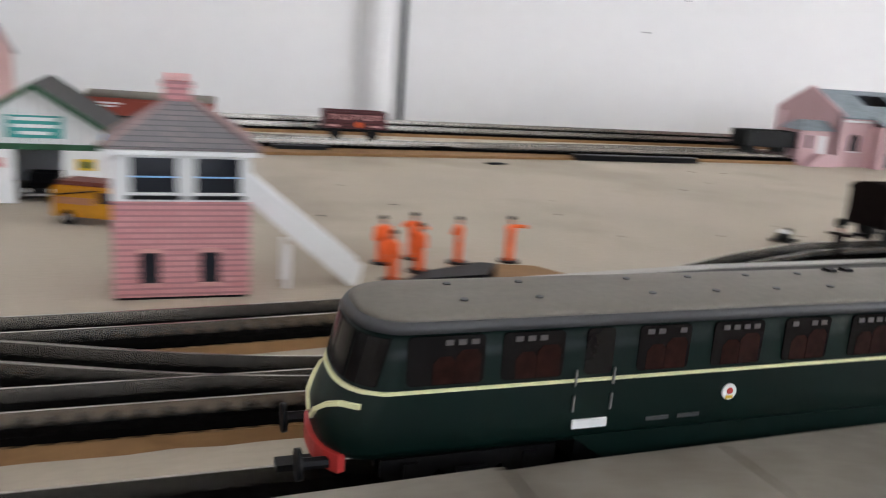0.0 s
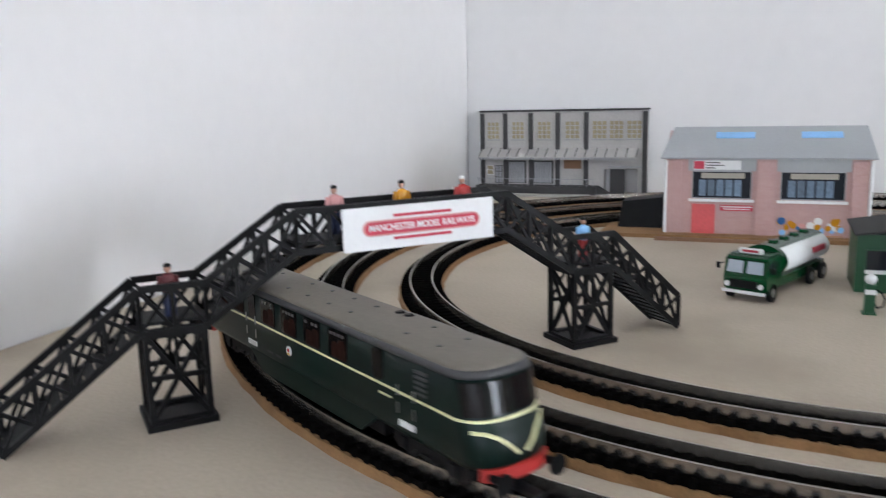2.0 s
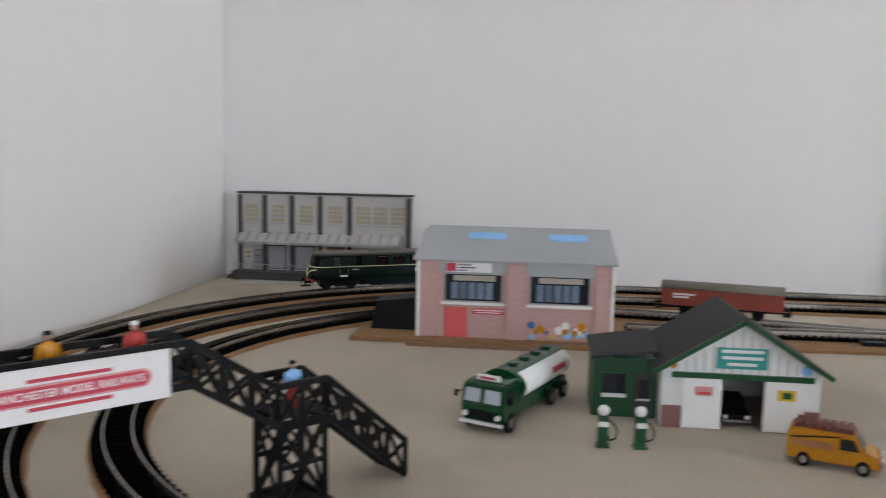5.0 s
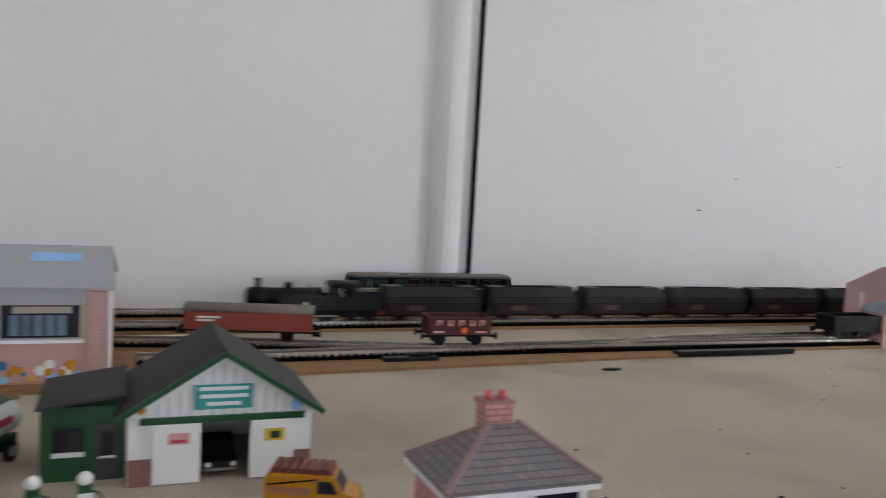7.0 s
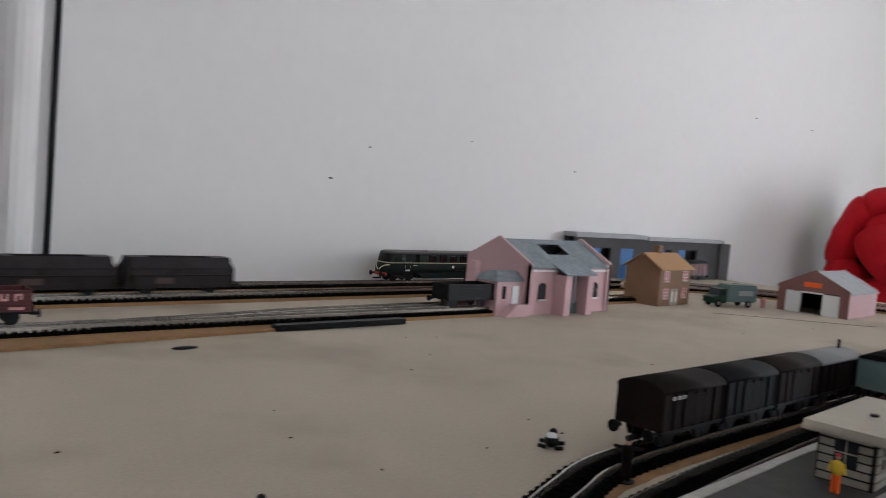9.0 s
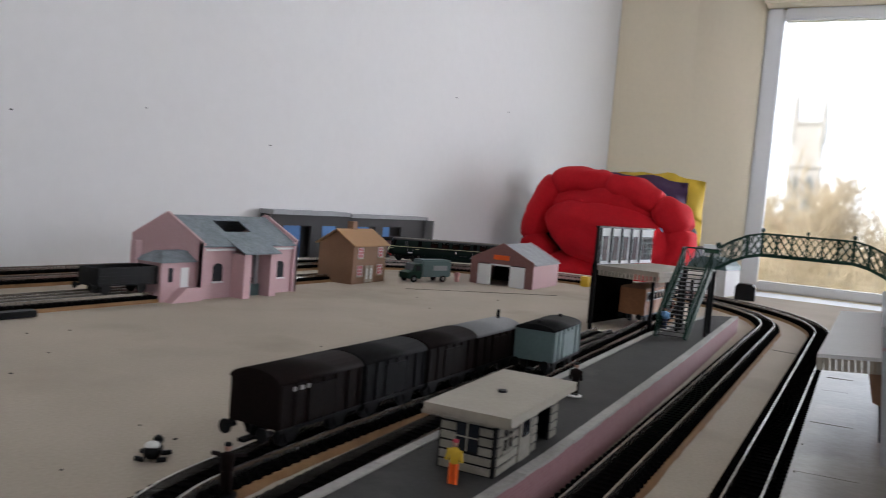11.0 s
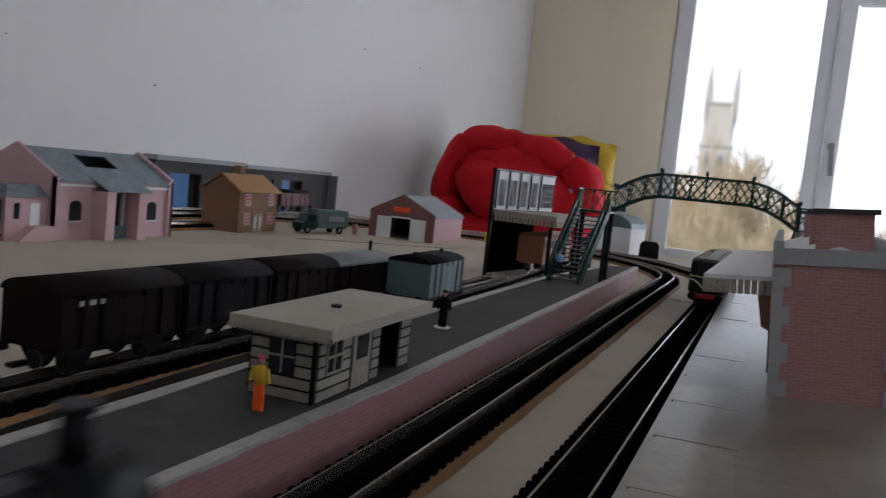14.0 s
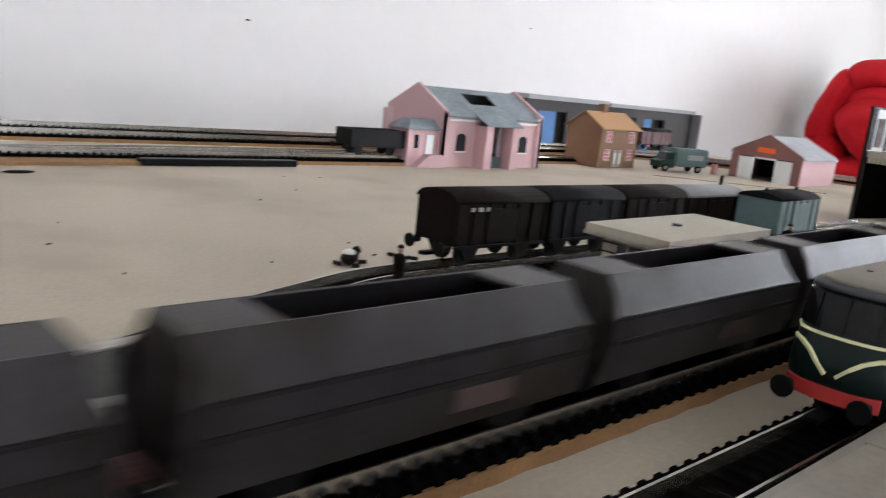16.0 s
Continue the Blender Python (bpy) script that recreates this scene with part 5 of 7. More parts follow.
# ---- signal box ----
def signal_box():
    t = thing("signal_box", "pink brick card signal box with white windows and slate roof", "building", pose(0.4580, 0.4615, 0, 0, 0, 0.5))
    W, D, ZM, ZE, ZR = 0.0545, 0.036, 0.0420, 0.0635, 0.0800
    bm = B(); box(bm, 0, W, 0, D, 0.0012, ZM); part("base_wall", bm, SBRICK, t)
    bm = B(); box(bm, 0.001, W - .001, 0.0008, D - .001, 0, 0.0012); part("plinth", bm, BLACK, t)
    bm = B(); box(bm, 0, W, 0, D, ZM, ZE); part("upper_wall", bm, WHITE, t, "white upper cabin")
    bm = B(); box(bm, -0.0006, 0.0, 0.003, D - .001, ZM, ZE - .0025); part("side_panel", bm, SBRICK, t, "brick paper side panel")
    for x0, x1 in ((0.007, 0.0255), (0.0320, 0.0505)):
        w = window_y(x0, x1, 0.0, ZM + 0.0035, ZE - 0.003, t, WHITE, 1, 1)
        panel("glazing_bar", x0, x1, -0.0003, 0.0520, 0.0526, SKYBLUE, w, 0.0006); panel("sill", x0 - .001, x1 + .001, 0, ZM + .001, ZM + .0025, BLACK, t, 0.001)
    for x in (0.0105, 0.0345):
        panel("arch_window", x, x + 0.0075, 0.0, 0.0075, 0.0205, DARKGLASS, t, 0.0006); panel("lintel", x - 0.001, x + 0.0085, 0, 0.0205, 0.0225, PINKCL, t, 0.0008); panel("sill", x - .0008, x + .0083, 0, .0060, .0075, PINKCL, t, .0012)
    o = 0.0035
    for sgn in (-1, 1):
        bm = B()
        for y0, y1 in ((0, 0),):
            ye = -o if sgn < 0 else D + o
            a = [(-o, ye, ZE), (W + o, ye, ZE), (W / 2 + .006, D / 2, ZR), (W / 2 - .006, D / 2, ZR)]
            roof_slope(bm, *a, 0.0012)
        bmesh.ops.recalc_face_normals(bm, faces=bm.faces[:]); part("roof", bm, SLATE_P, t, "grey printed slate hipped roof")
        bm = B(); xe = -o if sgn < 0 else W + o
        roof_slope(bm, (xe, -o, ZE), (xe, D + o, ZE), (W / 2 + sgn * .006, D / 2, ZR), (W / 2 + sgn * .006, D / 2 - .0002, ZR), 0.0012)
        bmesh.ops.recalc_face_normals(bm, faces=bm.faces[:]); part("roof", bm, SLATE_P, t)
        for s2 in (-1, 1):
            bm = B(); bar(bm, (xe, -o if s2 < 0 else D + o, ZE + .0012), (W / 2 + sgn * .006, D / 2, ZR + .0014), 0.0022, 0.0016); part("hip_tile", bm, RIDGE, t)
    bm = B(); box(bm, -o, W + o, -o, D + o, ZE - 0.0022, ZE - 0.0002); part("gutter", bm, WHITE, t)
    bm = B(); box(bm, W / 2 - 0.007, W / 2 + 0.004, D / 2 + 0.001, D / 2 + 0.010, ZR - 0.008, 0.0890); ch = part("chimney", bm, SBRICK, t)
    bm = B(); box(bm, W / 2 - 0.0078, W / 2 + 0.0048, D / 2 + 0.0002, D / 2 + 0.0108, 0.0870, 0.0892); part("cap", bm, SBRICK, ch)
    for x in (-0.0042, 0.0012):
        bm = B(); rod(bm, (W / 2 + x, D / 2 + .0055, 0.0890), (W / 2 + x, D / 2 + .0055, 0.0925), 0.0014, 10); part("pot", bm, REDDOOR, ch)
    # outside stair
    for y in (0.012, 0.026):
        bm = B(); hexa(bm, [(W, y - .0006, ZM - .002), (W + .001, y + .0006, ZM - .002), (W + 0.051, y + .0006, 0), (W + 0.047, y - .0006, 0), (W, y - .0006, ZM + 0.010), (W + .001, y + .0006, ZM + .010), (W + .053, y + .0006, 0.010), (W + .053, y - .0006, 0.010)])
        bmesh.ops.recalc_face_normals(bm, faces=bm.faces[:]); part("stair_side", bm, WHITE, t, "white sloping stair side")
    for i in range(10):
        bm = B(); box(bm, W + 0.003 + i * 0.0048, W + 0.0075 + i * 0.0048, 0.0128, 0.0252, ZM - 0.0025 - i * 0.0042, ZM - 0.0015 - i * 0.0042); part("tread", bm, WHITE, t)
    for x, h in ((0.018, 0.020),):
        for y in (0.012, 0.026):
            bm = B(); bar(bm, (W + x, y, 0), (W + x, y, h), 0.0022); part("stair_post", bm, WHITE, t)


signal_box()


# ---- little painted figures ----
def figure(label, x, y, z, h, top, legs, a=0.0, arms=0.0, hat=None, base=None, group=""):
    bm = B()
    k = h / 0.0235
    mi = []

    def put(fn, idx):
        n = len(bm.faces); fn(); bm.faces.ensure_lookup_table()
        for f in bm.faces[n:]:
            f.material_index = idx
    for sd in (-1, 1):
        put(lambda: rod(bm, (0, sd * .0014 * k, 0), (0, sd * .0012 * k, .0110 * k), .0013 * k, 7, .0016 * k), 1)
        put(lambda: rod(bm, (0, sd * .0034 * k, .0182 * k), (arms * .004 * k, sd * (.0042 + arms * .0035) * k, (.0115 + arms * .0065) * k), .0010 * k, 6), 0)
    put(lambda: loft(bm, [[(.0017 * k * s * math.cos(q), .0032 * k * s * math.sin(q), zz * k) for q in np.linspace(0, 2 * math.pi, 9)[:-1]] for s, zz in ((0.85, .0105), (0.95, .0140), (1.1, .0178), (0.5, .0194))], smooth=True), 0)
    put(lambda: blob(bm, (0, 0, .0215 * k), (.0017 * k, .0016 * k, .0021 * k), 8, 6), 2)
    put(lambda: blob(bm, (0, 0, .0226 * k), (.0018 * k, .0018 * k, .0013 * k), 8, 4), 3)
    if base:
        put(lambda: rod(bm, (0, 0, -0.0001), (0, 0, .0007), .0052 * k, 12), 4)
    me = bpy.data.meshes.new("figure"); bm.to_mesh(me); bm.free()
    for m in (top, legs, SKIN, hat or NAVY, base or BLACK):
        me.materials.append(m)
    ob = new("figurine", me)
    ob.matrix_world = pose(x, y, z, 0, 0, a)
    return tagged(ob, label, "figurine", group)


for x, y, a, ar in ((0.581, 0.480, 20, 0), (0.584, 0.512, 100, 0), (0.599, 0.495, 200, .2), (0.603, 0.520, 60, .6), (0.625, 0.510, 180, .3), (0.655, 0.511, -60, 1)):
    figure("painted figurine in bright orange overalls on a black base", x, y, 0.0003, 0.025, ORANGE, ORANGE, a, ar, SOOT, BLACK, "orange workmen by the track")
bm = B(); prism(bm, [(0.566, 0.447), (0.612, 0.452), (0.668, 0.466), (0.672, 0.476), (0.662, 0.492), (0.634, 0.498), (0.60, 0.484), (0.57, 0.464)], 0.0002, 0.003, "z")
solid("cork_sheet", bm, CORK, "loose piece of brown cork by the points", "cork sheet", group="cork sheets")
bm = B(); prism(bm, [(0.580, 0.454), (0.622, 0.460), (0.634, 0.478), (0.626, 0.482), (0.590, 0.466)], 0.003, 0.0085, "z")
solid("point_motor", bm, BLACK, "black plastic point motor housing on cork", "point motor", group="point motors")
for x0, x1, y in ((0.575, 0.63, 0.922), (0.725, 0.77, 0.974), (0.775, 0.83, 0.974), (0.90, 1.06, 0.915), (0.60, 0.62, 0.925)):
    bm = B(); box(bm, x0, x1, y - 0.006, y + 0.006, 0.0005, 0.0065)
    bmesh.ops.bevel(bm, geom=bm.edges[:], offset=0.001, segments=1, affect="EDGES")
    solid("point_motor", bm, BLACK, "black plastic point motor housing by the yard track", "point motor", group="point motors")
bm = B(); blob(bm, (0.79, 0.868, 0.001), (0.012, 0.004, 0.0014), 8, 5)
solid("track_clip", bm, BLACK, "small flat black clip on the board", "clip")


# ---- dark lattice footbridge with banner ----
def truss(t, a, b, h, n, w=0.0021, name="side_truss", m=None):
    """An upright lattice side between a and b, h high, with n crossed bays."""
    a, b = Vector(a), Vector(b); up = Vector((0, 0, h)); bm = B(); m = m or SOOT
    bar(bm, a, b, w, w * 1.4); lower = part(name, bm, m, t)
    bm = B(); bar(bm, a + up, b + up, w, w * 1.4); part("top_chord", bm, m, lower)
    for i in range(n + 1):
        p = a.lerp(b, i / n); bm = B(); bar(bm, p, p + up, w * 0.9); part("post", bm, m, lower)
    for i in range(n):
        p, q = a.lerp(b, i / n), a.lerp(b, (i + 1) / n)
        for u, v in ((p, q + up), (p + up, q)):
            bm = B(); bar(bm, u, v, w * 0.75); part("brace", bm, m, lower)
    return lower


def lattice_footbridge():
    ang = 48.4
    t = thing("footbridge", "dark grey lattice footbridge over the curved tracks with a banner", "footbridge", pose(0.0048, 0.342, 0, 0, 0, ang))
    hw, zl, zd = 0.0115, 0.0440, 0.0715
    U = 0.2245
    for y in (-hw, hw):
        truss(t, (-0.071, y, 0.001), (-0.014, y, zl), 0.0190, 4); truss(t, (-0.014, y, zl), (0.014, y, zl), 0.0190, 2)
        truss(t, (0.014, y, zl), (0.0563, y, zd), 0.0190, 3); truss(t, (0.0563, y, zd), (0.1688, y, zd), 0.0190, 7)
        truss(t, (0.1688, y, zd), (U - 0.014, y, zl), 0.0190, 3); truss(t, (U - 0.014, y, zl), (U + 0.014, y, zl), 0.0190, 2)
        truss(t, (U + 0.014, y, zl), (U + 0.0635, y, 0.001), 0.0190, 4)
    for u in (0.0, U):
        for y in (-hw, hw):
            truss(t, (u - 0.0125, y, 0.003), (u + 0.0125, y, 0.003), zl - 0.004, 1, 0.0026, "tower_side"); truss(t, (u - 0.0125, y, 0.003 + (zl - .004) / 2), (u + 0.0125, y, 0.003 + (zl - .004) / 2), (zl - .004) / 2, 2, 0.0016, "tower_side")
        for x in (-0.0125, 0.0125):
            truss(t, (u + x, -hw, 0.003), (u + x, hw, 0.003), zl - 0.004, 1, 0.0022, "tower_end")
        bm = B(); box(bm, u - 0.0152, u + 0.0152, -0.0152, 0.0152, 0, 0.003); part("tower_base", bm, SOOT, t)
        bm = B(); box(bm, u - 0.014, u + 0.014, -hw, hw, zl + 0.0028, zl + 0.0042); part("landing", bm, SOOT, t)
    bm = B(); box(bm, 0.0563, 0.1688, -hw, hw, zd + 0.0032, zd + 0.0046); part("deck", bm, SOOT, t)
    for a, b, c, d in ((-0.071, 0.001, -0.014, zl), (0.014, zl, 0.0563, zd), (0.1688, zd, U - .014, zl), (U + .014, zl, U + .0635, .001)):
        for i in range(12):
            k = (i + .5) / 12
            x, z = a + (c - a) * k, b + (d - b) * k
            bm = B(); box(bm, x - abs(c - a) / 26, x + abs(c - a) / 26, -hw, hw, z - 0.0005, z + 0.0005); part("step", bm, SOOT, t)
    bm = B(); box(bm, 0.0775, 0.1580, -hw - 0.0042, -hw - 0.0030, 0.0695, 0.0900)
    ban = part("banner", bm, WHITE, t, "white banner with crimson lettering")
    yb = -hw - 0.0044
    def pill(x0, x1, z0, z1, m, d):
        bm = B(); r = (z1 - z0) / 2
        poly = [(x1 - r + r * math.cos(q), (z0 + z1) / 2 + r * math.sin(q)) for q in np.linspace(-math.pi / 2, math.pi / 2, 9)] + [(x0 + r + r * math.cos(q), (z0 + z1) / 2 + r * math.sin(q)) for q in np.linspace(math.pi / 2, 3 * math.pi / 2, 9)]
        prism(bm, poly, yb - d, yb + 0.0003, "y"); part("emblem", bm, m, ban)
    zc = 0.0798
    pill(0.0870, 0.1500, zc - .0038, zc + .0038, PINKCL, 0.0001); pill(0.0880, 0.1490, zc - .0030, zc + .0030, REDPRINT, 0.0003)
    for z in (-0.0062, 0.0048):
        bm = B(); box(bm, 0.1030, 0.1340, yb - .0002, yb + .0003, zc + z, zc + z + 0.0014); part("emblem", bm, REDPRINT, ban)
    lettering("MANCHESTER MODEL RAILWAYS", 0.0044, WHITE, ban, Matrix.Translation((0.1185, yb - 0.0004, zc)) @ pose(0, 0, 0, 90, 0, 0) @ Matrix.Diagonal((0.86, 1, 1, 1)), "white capital lettering")
    M = t.matrix_world
    def stand(u, v, z, label, top, legs, hat):
        p = M @ Vector((u, v, z)); figure(label, p.x, p.y, p.z, 0.0235, top, legs, ang + 90, 0, hat)
    stand(0.000, -0.004, zl + .0042, "painted figurine in maroon standing on the bridge landing", MINRED, NAVYCL, SOOT)
    stand(0.080, 0.002, zd + .0046, "painted figurine in pink top standing on the bridge", PINKCL, NAVYCL, SOOT)
    stand(0.116, 0.003, zd + .0046, "painted figurine in orange top standing on the bridge", YELLOW, NAVYCL, SOOT)
    stand(0.150, 0.002, zd + .0046, "painted figurine in red coat standing on the bridge", RED, RED, WHITE)
    stand(U, -0.002, zl + .0042, "painted figurine in blue shirt and red skirt on the landing", SKYBLUE, RED, SOOT)


lattice_footbridge()


# ---- goods stock standing in the yard ----
def van_wagon(label, m, L, H, side, roof, group="", ribs=6, arc=0.006):
    t = thing("goods_van", label, "wagon", m, group)
    W = 0.0150
    bm = B(); box(bm, -L / 2, L / 2, -W, W, 0.0115, H); part("body", bm, side, t)
    bm = B(); loft(bm, [[(x, (W + 0.0008) * math.cos(q), H - .0004 + arc * math.sin(q)) for q in np.linspace(0, math.pi, 11)] for x in (-L / 2 - 0.001, L / 2 + 0.001)], smooth=True); part("roof", bm, roof, t)
    for sd in (-1, 1):
        for i in range(ribs + 1):
            x = -L / 2 + 0.001 + (L - .002) * i / ribs
            bm = B(); bar(bm, (x, sd * (W + .0004), 0.0118), (x, sd * (W + .0004), H - .0005), 0.0010); part("upright", bm, side, t)
        bm = B(); box(bm, -0.012, 0.012, sd * (W + .0003) - .0005, sd * (W + .0003) + .0005, 0.013, H - 0.003); part("door", bm, side, t)
        bm = B(); bar(bm, (-L / 2, sd * W, 0.0108), (L / 2, sd * W, 0.0108), 0.0016); part("sole_bar", bm, BLACK, t)
        for x in (-L * .3, L * .3):
            bm = B(); prism(bm, [(x - 0.007, 0.0105), (x - 0.003, 0.0030), (x + 0.003, 0.0030), (x + 0.007, 0.0105)], sd * 0.0122 - .0006, sd * 0.0122 + .0006, "y"); part("axle_guard", bm, BLACK, t)
    for x in (-L * .3, L * .3):
        wheelset(t, x, 0.0062, 0)
    for e in (-1, 1):
        buffers(t, e * L / 2, e, 0.0100)
        bm = B(); box(bm, min(e * L / 2, e * (L / 2 + .008)), max(e * L / 2, e * (L / 2 + .008)), -.002, .002, .0050, .0066); part("coupling", bm, BLACK, t)
    return t


def on(line, s, half=0.03):
    x, y, z, a = line.placed(s, half, RZ)
    return pose(x, y, z, 0, 0, a)


_s0 = 0.335
v1 = van_wagon("grimy dark brown box van with roof, at a siding end", pose(0.923, 0.503, RZ), 0.0665, 0.0332, DKWAG, DKWAG, "row of dark vans")
van_wagon("dark grey box van with plank sides in the siding", pose(0.993, 0.503, RZ), 0.0655, 0.0332, GREYWAG, GREYWAG, "row of dark vans")
van_wagon("grimy black-brown box van in the siding", pose(1.063, 0.503, RZ), 0.0655, 0.0332, DKWAG, DKWAG, "row of dark vans")
bv = van_wagon("dark brake van with light grey roof and chimney", pose(1.135, 0.503, RZ), 0.074, 0.0328, DKWAG, LTROOF, "row of dark vans")
bm = B(); rod(bm, (0.028, 0.0, 0.036), (0.028, 0.0, 0.0450), 0.0012, 8); part("stove_pipe", bm, BLACK, bv)
for i in range(3):
    bm = B(); box(bm, -0.024 + i * 0.0052, -0.0212 + i * 0.0052, -0.0158, -0.0150, 0.0290, 0.0310); part("vent", bm, PLATEDGE, v1)
gv = van_wagon("blue-grey insulated van with grey roof by the platform", pose(1.193, 0.4715, RZ, 0, 0, 3), 0.069, 0.0350, BLUEGREY, GREYWAG, arc=0.0045)
for x in (-0.026, 0.026):
    bm = B(); rod(bm, (x, 0, 0.038), (x, 0, 0.0412), 0.0014, 8); part("roof_vent", bm, SOOT, gv)

rv = van_wagon("long bauxite red van with grey roof in the yard", pose(0.463, 0.995, RZ, 0, 0, -13), 0.119, 0.0290, BAUX, GREY_ROOF, ribs=4, arc=0.0065)
for i in range(2):
    panel("text_bar", -0.048, -0.026 - i * .006, -0.0154, 0.0225 - i * .003, 0.0243 - i * .003, WHITE, rv)


def open_wagon(label, m, L, side, group=""):
    t = thing("open_wagon", label, "wagon", m, group)
    W, H = 0.0145, 0.0290
    for sd in (-1, 1):
        bm = B(); box(bm, -L / 2, L / 2, sd * W - .0006, sd * W + .0006, 0.0115, H); part("side", bm, side, t)
        for i in range(5):
            z = 0.0135 + i * 0.0034
            bm = B(); box(bm, -L / 2 + .001, L / 2 - .001, sd * (W + .0007) - .0001, sd * (W + .0007) + .0001, z, z + 0.0003); part("plank_joint", bm, BLACK, t)
        bm = B(); bar(bm, (-L / 2, sd * W, 0.0108), (L / 2, sd * W, 0.0108), 0.0018); part("sole_bar", bm, BLACK, t)
    for e in (-1, 1):
        bm = B(); box(bm, e * L / 2 - .0006, e * L / 2 + .0006, -W, W, 0.0115, H); part("end", bm, side, t); buffers(t, e * L / 2, e, 0.0100)
    bm = B(); box(bm, -L / 2, L / 2, -W, W, 0.0100, 0.0118); part("floor", bm, BLACK, t)
    for x in (-L * .3, L * .3):
        wheelset(t, x, 0.0062, 0)
    return t


mw = open_wagon("dark red private-owner open wagon with pale lettering bars", pose(0.662, 0.9577, RZ, 0, 0, -4), 0.064, MINRED)
for k_, x_ in enumerate((-0.025, -0.0135, -0.002, 0.0095, 0.0195)):
    panel("text_bar", x_, x_ + 0.0018, -0.0152, 0.0205, 0.0262, PINKCL, mw)
    panel("text_bar", x_ + 0.0020, x_ + 0.0058, -0.0152, 0.0205 if k_ % 2 else 0.0245, 0.0222 if k_ % 2 else 0.0262, PINKCL, mw)
    panel("text_bar", x_ + 0.0042, x_ + 0.0058, -0.0152, 0.0224 if k_ % 2 else 0.0215, 0.0262 if k_ % 2 else 0.0243, PINKCL, mw)
bm = B(); rod(bm, (0.004, -0.0156, 0.0160), (0.004, -0.0150, 0.0160), 0.0032, 12); part("emblem", bm, ORANGE, mw)
for x in (-0.022, 0.022):
    panel("text_bar", x - 0.006, x + 0.005, -0.0152, 0.0135, 0.0155, PINKCL, mw)
open_wagon("black open wagon standing beside the goods shed", pose(1.175, 0.944, RZ), 0.075, SOOT)


# ---- goods shed in pale pink brick ----
def goods_shed():
    t = thing("goods_shed", "pale pink brick goods shed with a holed slate roof", "building", pose(1.262, 0.921, 0.0))
    L, D, ZE, ZR = 0.172, 0.106, 0.0610, 0.0925
    for x in (0.0, L - 0.004):
        bm = B()
        prism(bm, [(-0.003, 0), (D + .003, 0), (D + .003, ZE + 0.006), (D / 2, ZR + 0.004), (-0.003, ZE + 0.006)], x, x + 0.004, "x")
        part("gable_wall", bm, GSPINK, t)
    for x0, x1, y0 in ((0.004, 0.060, 0), (0.106, L - .004, 0), (0.004, L - .004, D - .003)):
        bm = B(); box(bm, x0, x1, y0, y0 + 0.003, 0, ZE); part("long_wall", bm, GSPINK, t)
    # front slope in four pieces round a broken hole
    def sl(x0, x1, k0, k1, mat_):
        bm = B()
        p = lambda x, k: (x, -0.004 + (D / 2 + .004) * k, ZE - 0.001 + (ZR - ZE) * k)
        roof_slope(bm, p(x0, k0), p(x1, k0), p(x1, k1), p(x0, k1), 0.0015); part("roof_slope", bm, mat_, t)
    sl(0.004, 0.062, 0, 1, SLATE); sl(0.062, 0.108, 0, 0.45, SLATE); sl(0.062, 0.108, 0.86, 1, SLATE); sl(0.108, L - .004, 0, 1, SLATE)
    bm = B(); roof_slope(bm, (L - .004, D + .004, ZE - .001), (.004, D + .004, ZE - .001), (.004, D / 2, ZR - .001), (L - .004, D / 2, ZR - .001)); part("roof_slope", bm, SLATE, t)
    bm = B(); box(bm, 0.064, 0.106, 0.03, 0.056, 0.070, 0.0705); part("loft_floor", bm, BROWNCARD, t)
    for x in (0.0, L - 0.008):
        panel("corner_pilaster", x, x + 0.008, 0.0, 0, ZE + 0.004, GSPINK, t, 0.003)
    for x in (0.0235, 0.133):
        bm = B()
        poly = [(x, 0.020), (x + 0.015, 0.020), (x + 0.015, 0.036)] + [(x + 0.0075 + 0.0075 * math.cos(q), 0.036 + 0.005 * math.sin(q)) for q in np.linspace(0, math.pi, 7)[1:-1]] + [(x, 0.036)]
        prism(bm, poly, -0.0008, 0.0002, "y"); part("arched_window", bm, DARKGLASS, t)
        panel("sill", x - .0012, x + .0162, 0, 0.0180, 0.0198, WHITE, t, 0.002)
    panel("string_course", 0.008, 0.058, 0, 0.0555, 0.0580, WHITE, t, 0.002); panel("string_course", 0.116, L - .008, 0, 0.0555, .0580, WHITE, t, 0.002)
    # porch over the loading door
    for x0 in (0.054, 0.100):
        bm = B(); box(bm, x0, x0 + 0.012, -0.020, 0.0, 0, 0.052); part("porch_wall", bm, GSPINK, t)
    bm = B(); roof_slope(bm, (0.051, -0.024, 0.0525), (0.115, -0.024, 0.0525), (0.115, 0.012, 0.0685), (0.051, 0.012, 0.0685)); part("porch_roof", bm, SLATE, t)
    bm = B(); box(bm, 0.066, 0.100, -0.004, 0.002, 0, 0.014); part("dock", bm, BLUEGREY, t, "blue-grey loading dock"); bm = B(); bar(bm, (0.0915, -0.004, .014), (0.0915, -0.004, .05), 0.004); part("door_post", bm, GREYCARD, t)
    # office annex with steps at the gable
    bm = B(); box(bm, -0.048, -0.0005, 0.004, 0.044, 0, 0.0430); part("annex_wall", bm, GSPINK, t)
    bm = B(); hexa(bm, [(-0.051, 0.0, .0432), (-0.0005, 0.0, .0432), (-0.0005, 0.048, .0432), (-0.051, 0.048, .0432), (-0.036, 0.018, .0545), (-0.0005, 0.018, .0545), (-0.0005, 0.030, .0545), (-0.036, 0.030, .0545)]); part("annex_roof", bm, SLATE, t)
